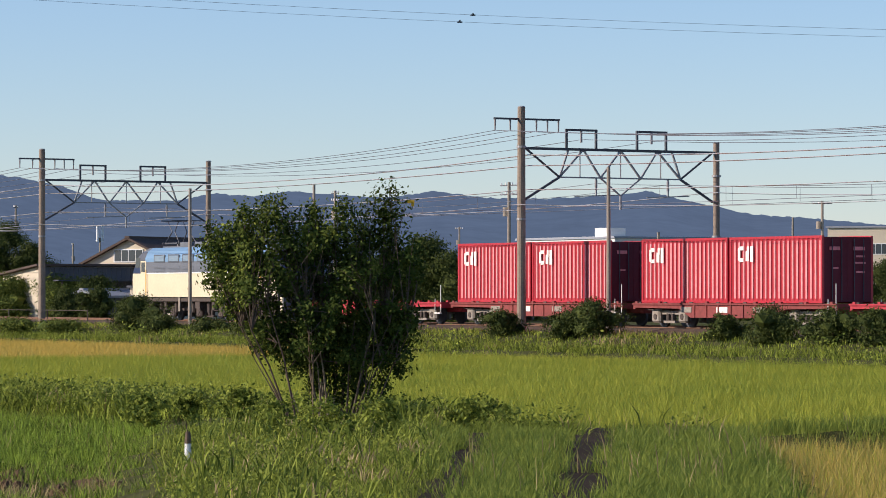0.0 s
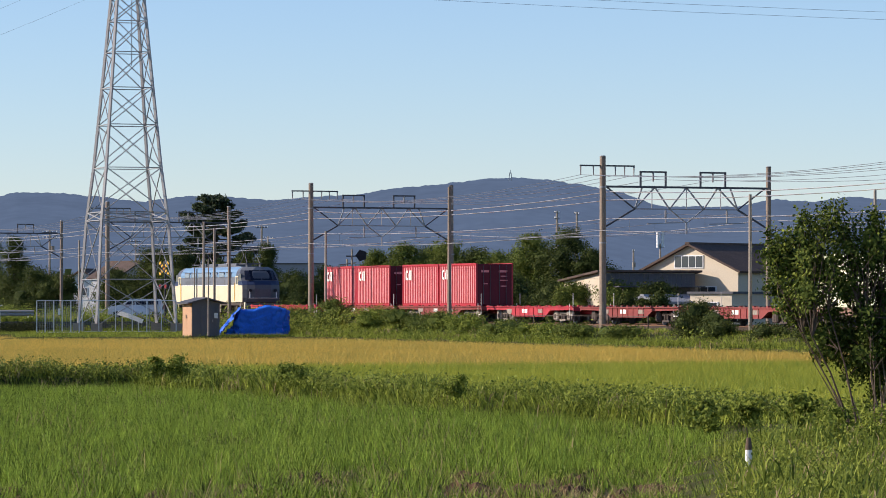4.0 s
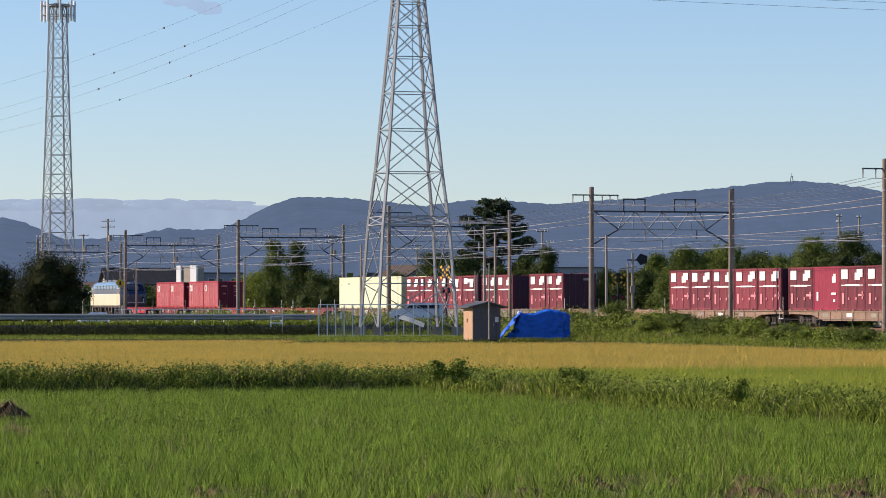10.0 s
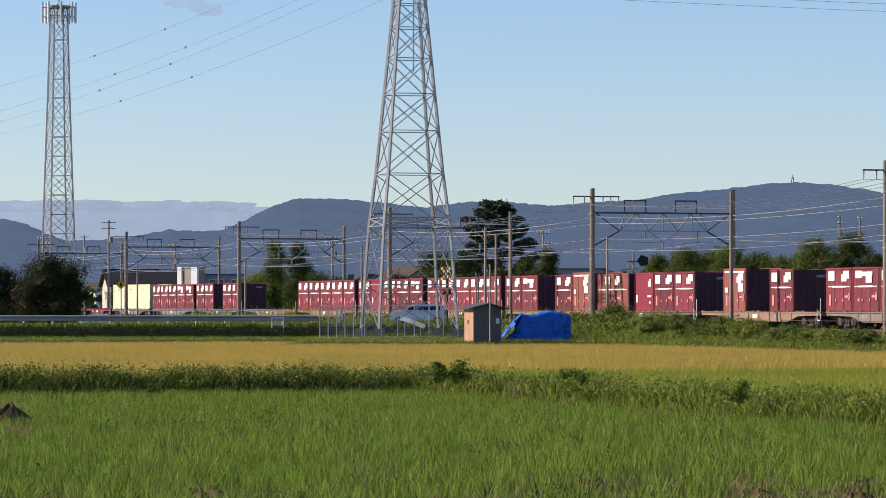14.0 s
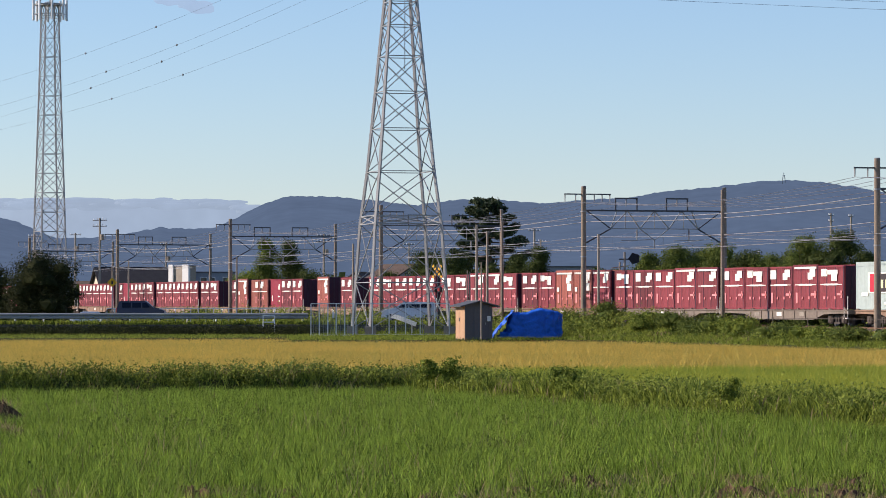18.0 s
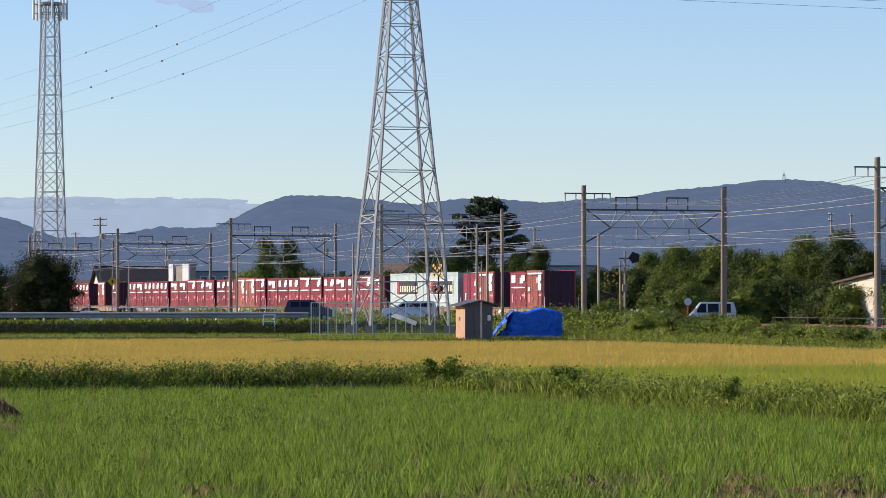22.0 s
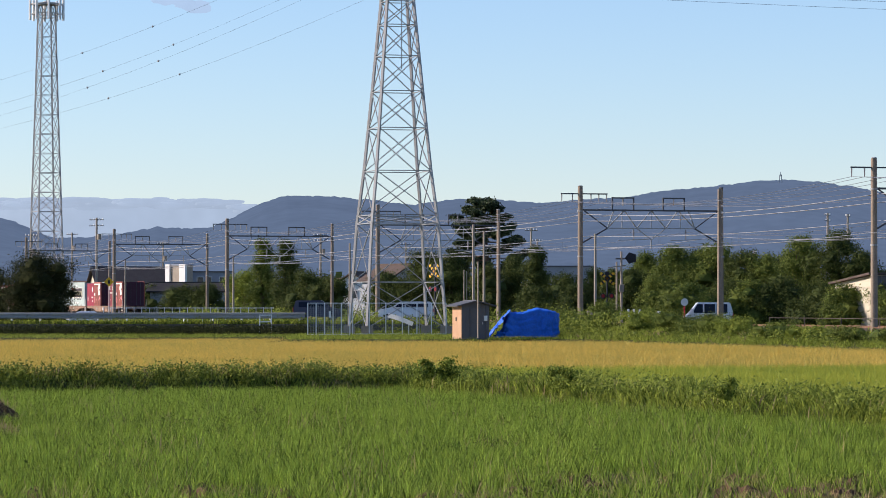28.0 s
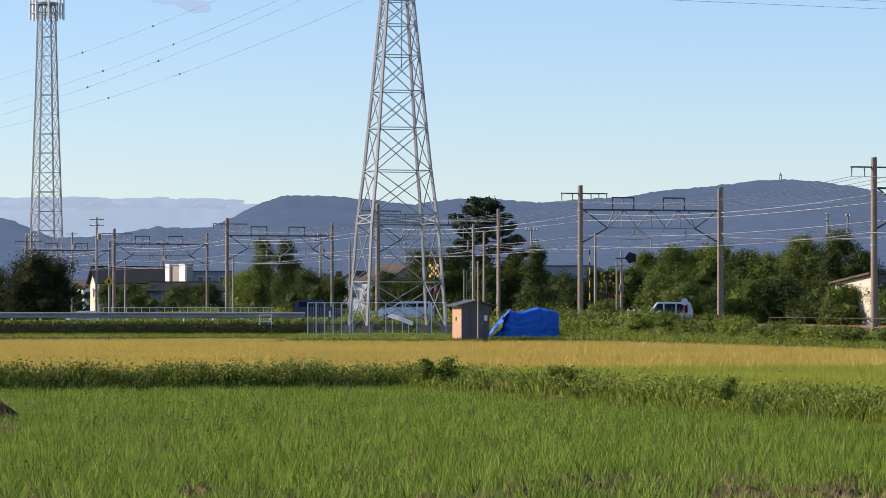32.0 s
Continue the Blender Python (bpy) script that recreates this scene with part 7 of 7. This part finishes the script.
def loco():
    """Six-axle electric locomotive, 18.2 m over couplers, front coupler at y = 0."""
    ob = empty("electric_locomotive", Matrix.Identity(4), "cream, blue and grey electric freight locomotive with raised pantographs", "locomotive")
    L, W, c = 17.0, 2.8, -9.1
    # body in horizontal bands, each a prism whose ends lean back above the nose
    def end_y(z):
        return np.interp(z, (1.05, 1.35, 2.2, 2.5, 3.3, 3.75), (8.25, 8.45, 8.5, 8.42, 7.85, 7.35))
    def half(z):
        return np.interp(z, (1.05, 1.3, 3.2, 3.55, 3.75), (1.36, 1.4, 1.4, 1.25, 0.95))
    def band(nm, z0, z1, material, y0=None, y1=None, steps=4):
        bm = bmesh.new()
        rings = []
        for i in range(steps + 1):
            z = z0 + (z1 - z0) * i / steps
            e, h = end_y(z), half(z)
            a, b = (-e if y0 is None else y0), (e if y1 is None else y1)
            r = 0.28
            pts = []
            if y0 is None:
                pts += [(-h, c + a + r * 1.6), (-h + r, c + a + 0.25), (-h + 0.8, c + a), (h - 0.8, c + a), (h - r, c + a + 0.25), (h, c + a + r * 1.6)]
            else:
                pts += [(-h, c + a), (h, c + a)]
            if y1 is None:
                pts += [(h, c + b - r * 1.6), (h - r, c + b - 0.25), (h - 0.8, c + b), (-h + 0.8, c + b), (-h + r, c + b - 0.25), (-h, c + b - r * 1.6)]
            else:
                pts += [(h, c + b), (-h, c + b)]
            rings.append([bm.verts.new((x, y, z)) for x, y in pts])
        n = len(rings[0])
        for r0, r1 in zip(rings, rings[1:]):
            for i in range(n):
                bm.faces.new((r0[i], r0[(i + 1) % n], r1[(i + 1) % n], r1[i]))
        bm.faces.new(rings[0][::-1])
        bm.faces.new(rings[-1])
        return part(nm, bm, material, ob)
    e = 6.55
    band("lower_body", 1.2, 2.42, M["loco_cream"], -e, e, 2)
    band("middle_band", 2.42, 3.02, M["loco_grey"], -e, e, 1)
    band("upper_body", 3.02, 3.75, M["loco_blue"], -e, e)
    for sg in (-1, 1):
        a = dict(y0=None, y1=-e) if sg < 0 else dict(y0=e, y1=None)
        band("cab_lower", 1.2, 2.42, M["loco_cream"] if sg > 0 else M["loco_front"], **a)
        band("cab_middle", 2.42, 2.75, M["loco_navy"], **a)
        band("cab_upper", 2.75, 3.52, M["loco_front"], **a)
        band("cab_roof", 3.52, 3.75, M["loco_grey"], **a)
        for x in (-1, 1):
            part("cab_door", boxes(((x * 1.405, c + sg * 6.75, 2.15), (0.03, 0.62, 1.85))), M["loco_cream"], ob)
            part("door_window", boxes(((x * 1.425, c + sg * 6.75, 2.75), (0.02, 0.4, 0.5))), M["glass_dark"], ob)
            part("hand_rail", pipe((x * 1.46, c + sg * 6.35, 1.3), (x * 1.46, c + sg * 6.35, 2.6), 0.025, 0.025, 6), M["yellow"], ob)
            part("side_window", boxes(((x * 1.39, c + sg * 7.42, 2.98), (0.04, 0.5, 0.5))), M["glass_dark"], ob)
            # windscreen halves lie on the leaning front
            bm = bmesh.new()
            v = [bm.verts.new((x * q, c + sg * (end_y(z) + 0.012), z)) for q, z in ((0.03, 2.80), (0.80, 2.80), (0.80, 3.50), (0.03, 3.50))]
            bm.faces.new(v if x * sg < 0 else v[::-1])
            part("windscreen", bm, M["cab_glass"], ob)
            bm = bmesh.new()
            v = [bm.verts.new(q) for q in ((x * 0.82, c + sg * (end_y(2.8) + 0.03), 2.80), (x * 1.22, c + sg * (end_y(2.8) - 0.18), 2.80), (x * 1.08, c + sg * (end_y(3.48) - 0.18), 3.48), (x * 0.82, c + sg * (end_y(3.48) + 0.03), 3.48))]
            bm.faces.new(v if x * sg < 0 else v[::-1])
            part("windscreen", bm, M["cab_glass"], ob)
            part("head_lamp", pipe((x * 0.95, c + sg * 8.3, 2.05), (x * 0.95, c + sg * 8.46, 2.05), 0.13, 0.12, 12), M["black"], ob)
            part("cab_side", boxes(((x * 1.403, c + sg * 7.28, 1.815), (0.014, 1.42, 1.20))), M["loco_cream"], ob)
            part("lamp_rail", pipe((x * 1.0, c + sg * 8.5, 1.5), (x * 1.0, c + sg * 8.5, 1.95), 0.03, 0.03, 6), M["white"], ob)
            part("skirt", boxes(((x * 1.30, c + sg * 8.28, 0.78), (0.08, 0.22, 0.85))), M["loco_cream"] if x < 0 and sg < 0 else M["bogie"], ob)
        part("front_skirt", boxes(((0, c + sg * 8.3, 0.75), (2.4, 0.12, 0.8))), M["loco_front"], ob)
        part("coupler", boxes(((0, c + sg * 8.75, 0.85), (0.3, 0.7, 0.3))), M["bogie"], ob)
        part("front_rail", pipe((-1.1, c + sg * 8.55, 1.5), (1.1, c + sg * 8.55, 1.5), 0.025, 0.025, 6), M["mark"], ob)
    for x in (-1, 1):
        for i in range(7):
            y = c - 4.9 + i * 1.63
            part("window_frame", boxes(((x * 1.402, y, 3.18), (0.03, 1.25, 0.42))), M["loco_front"], ob)
            part("machine_window", rounded((x * 1.415, y, 3.18), (0.03, 1.08, 0.30), 0.012), M["loco_glass"], ob)
            part("louvre", boxes(*[((x * 1.405, y, 2.48 + 0.07 * k), (0.03, 1.3, 0.03)) for k in range(5)]), M["loco_grey"], ob)
    part("belt_line", boxes(((-1.408, c, 2.43), (0.012, 13, 0.05)), ((1.408, c, 2.43), (0.012, 13, 0.05))), M["white"], ob)
    # roof gear
    part("roof_walk", boxes(((0, c, 3.78), (1.5, 11.5, 0.08))), M["loco_roof"], ob)
    for y, w in ((-3.4, 1.6), (-1.0, 2.2), (1.6, 1.8), (3.6, 1.2)):
        part("roof_box", rounded((0, c + y, 3.9), (1.2, w, 0.26), 0.06), M["loco_roof"], ob)
    for yy in (-5.6, 5.2):
        pan = part("pantograph", boxes(((-0.55, c + yy, 3.98), (0.08, 1.9, 0.08)), ((0.55, c + yy, 3.98), (0.08, 1.9, 0.08)), ((0, c + yy - 0.8, 3.98), (1.3, 0.1, 0.1)), ((0, c + yy + 0.8, 3.98), (1.3, 0.1, 0.1))), M["steel_dark"], ob)
        up = 1.15
        for x in (-0.5, 0.5):
            part("insulator", pipe((x, c + yy - 0.7, 3.75), (x, c + yy - 0.7, 3.98), 0.07, 0.07, 8), M["ceramic"], pan)
            for sg in (-1, 1):
                part("lower_arm", pipe((x, c + yy + sg * 0.8, 4.0), (x * 0.85, c + yy + sg * 0.15, 4.0 + up * 0.5), 0.03, 0.03, 6), M["steel_dark"], pan)
                part("upper_arm", pipe((x * 0.85, c + yy + sg * 0.15, 4.0 + up * 0.5), (x * 0.9, c + yy + sg * 0.65, 4.0 + up), 0.025, 0.025, 6), M["steel_dark"], pan)
        for sg in (-1, 1):
            part("pan_head", pipe((-0.85, c + yy + sg * 0.6, 4.0 + up), (0.85, c + yy + sg * 0.6, 4.0 + up), 0.035, 0.035, 6), M["steel_dark"], pan)
    # running gear
    part("underframe", boxes(((0, c, 1.1), (2.6, 15.8, 0.25)), ((0, c, 0.72), (1.2, 14.5, 0.45))), M["bogie"], ob)
    for y in (-5.4, 0, 5.4):
        bg = bogie(ob, c + y, M["bogie"], (-1.2, 1.2))
        for x in (-0.98, 0.98):
            for dy in (-1.75, 0, 1.75):
                part("spring", pipe((x, c + y + dy, 0.42), (x, c + y + dy, 0.95), 0.13, 0.13, 10), M["bogie"], bg)
            part("sand_box", boxes(((x * 1.15, c + y + 0.85, 0.85), (0.25, 0.5, 0.45)), ((x * 1.15, c + y - 0.85, 0.8), (0.22, 0.3, 0.5))), M["bogie"], bg)
    for x in (-1, 1):
        for y in (-7.3, -2.75, 2.75, 7.3):
            part("support_strut", boxes(((x * 1.3, c + y, 0.85), (0.08, 0.16, 0.75))), M["bogie_pale"], ob)
    return ob


def build_train():
    PITCH = 19.5
    made = {}
    def put(key, maker, back, z):
        if key in made:
            ob = copy_thing(made[key], Matrix.Identity(4))
        else:
            ob = made[key] = maker()
        MOVERS.append((ob, back, z))
        return ob
    put("loco", loco, -123.8, 0.0)
    short = lambda m, b, lab: (lambda: wagon("container_wagon", 14.6, m, b, lab))
    long = lambda m, b, lab: (lambda: wagon("container_wagon", PITCH, m, b, lab))
    cn = lambda: container("freight_container", 6.06, 2.59, 2.44, M["cont_cn"], "bright red corrugated freight container with a white emblem on a wagon", "cn", "scarlet containers")
    red = lambda: container("freight_container", 3.64, 2.5, 2.42, M["cont_red"], "dark red freight container with white panels and a white stripe", "red", "small containers")
    strip = lambda: container("freight_container", 3.64, 2.58, 2.42, M["cont_red"], "dark red freight container with a white strip under the roof", "strip", "small containers")
    bright = lambda: container("freight_container", 3.64, 2.5, 2.42, M["cont_bright"], "plain bright crimson freight container with small white marks", "bright", "small containers")
    brown = lambda: container("freight_container", 3.64, 2.62, 2.42, M["cont_brown"], "faded orange-brown freight container with white panels", "brown", "small containers")
    cream = lambda: container("freight_container", 6.06, 2.59, 2.44, M["cont_cream"], "smooth cream-coloured freight container", "cream", "cream containers")
    blue = lambda: container("freight_container", 8.85, 2.65, 2.44, M["cont_blue"], "pale blue-grey long freight container with a dark sign panel", "blue", "pale blue containers")
    big = lambda: container("freight_container", 6.06, 2.5, 2.42, M["cont_brown"], "long faded red-brown ribbed freight container", "red", "small containers")
    jr = lambda: container("freight_container", 3.64, 2.5, 2.42, M["cont_red"], "dark red freight container with a large white emblem and stripe", "jr", "small containers")
    kinds = {"r": red, "j": jr, "w": strip, "b": bright, "o": brown}
    deck = 1.0
    x = -105.6
    lab_r = "bright red skeletal container wagon on pale bogies"
    for load in ("", "cc", "cc"):
        if load:
            put("short_brown", short(M["koki_brown"], M["bogie_pale"], "brown-red skeletal container wagon carrying two scarlet containers"), x, 0)
        else:
            put("short", short(M["koki_red"], M["bogie_pale"], lab_r), x, 0)
        for i in range(len(load)):
            put("cn", cn, x + 0.95 + 3.03 + i * 6.2, deck)
        x += 14.6
    empty_brown = "empty brown-red skeletal container wagon on pale bogies"
    put("empty_red", lambda: wagon("container_wagon", 13.6, M["koki_red"], M["bogie_pale"], "empty " + lab_r), x, 0)
    for i in (1, 2):
        put("empty_brown", lambda: wagon("container_wagon", 13.6, M["koki_brown"], M["bogie"], empty_brown), x + i * 13.7, 0)
    # the reference is the front of the first wagon of small containers
    x = -20.6
    put("long_rust", long(M["koki_rust"], M["bogie"], "rust-brown skeletal container wagon on dark bogies"), x, 0)
    for i in range(3):
        put("cream", cream, x + 0.75 + 3.03 + i * 6.15, deck)
    loads = ["rrrjj", "rr_rr", "_____", "rrrrr", "rbrrj", "rrrrr", "rj_ro", "T_brr", "_o_r_", "rjrrr", "jjwwj", "rjoow", "jrrww", "rjrwj", "BB", "bo_ro"]
    for k, load in enumerate(loads):
        x = k * PITCH - {12: 0.3, 13: 0.6, 14: 0.4, 15: 0.6}.get(k, 0.0)
        grey = k in (0, 1, 7, 9, 10, 12, 13)
        if grey:
            put("long_grey", long(M["koki_grey"], M["bogie"], "grey skeletal container wagon on dark bogies"), x - 0.4, 0)
        else:
            put("long_rust", None, x - 0.4, 0)
        if load == "BB":
            for i in range(2):
                put("blue", blue, x + 4.4 + i * 9.0, deck)
            continue
        for i, ch in enumerate(load):
            if ch == "T":
                put("big", big, x + 3.2, deck)
            elif ch != "_":
                put(ch, kinds[ch], x + (1.45 if k == 13 else 1.65) + i * 3.69, deck)


build_train()

# ---------------------------------------------------------------- all that moves
TRAIN_ROWS = [(0, 45.8), (9, 249.0), (16, 410.0), (23, 569.6), (28, 683.1), (32, 774.0)]


def motions():
    R = Matrix.Rotation(TH, 4, 'Z')
    for ob, back, z in MOVERS:
        walk(ob, [(t, Matrix.Translation(plan(s - back, TRACK_N, RAIL_Z + z)) @ R) for t, s in TRAIN_ROWS])
    walk(van, [(t, pose(x, 251.0, 0.47, 0, 0, 180)) for t, x in ((0, 18.7), (30.3, 18.7), (30.9, 18.4), (31.5, 17.3), (32, 15.9))])
    walk(dark_car, [(t, pose(x, 252.2, 0.87)) for t, x in ((0, -112), (16, -31.8), (17, -26.6), (18, -21.6), (19, -17.2), (20, -13.8), (21, -11.4), (22, -9.7), (23.2, -8.9), (24.2, -8.9), (32, -8.9))])
    for arm in ARMS:
        walk(arm, [(t, pose(0, 0, 0.75, 0, -a, 0)) for t, a in ((0, 0), (29.6, 0), (30.2, 10), (31.4, 62), (32, 80))])


motions()
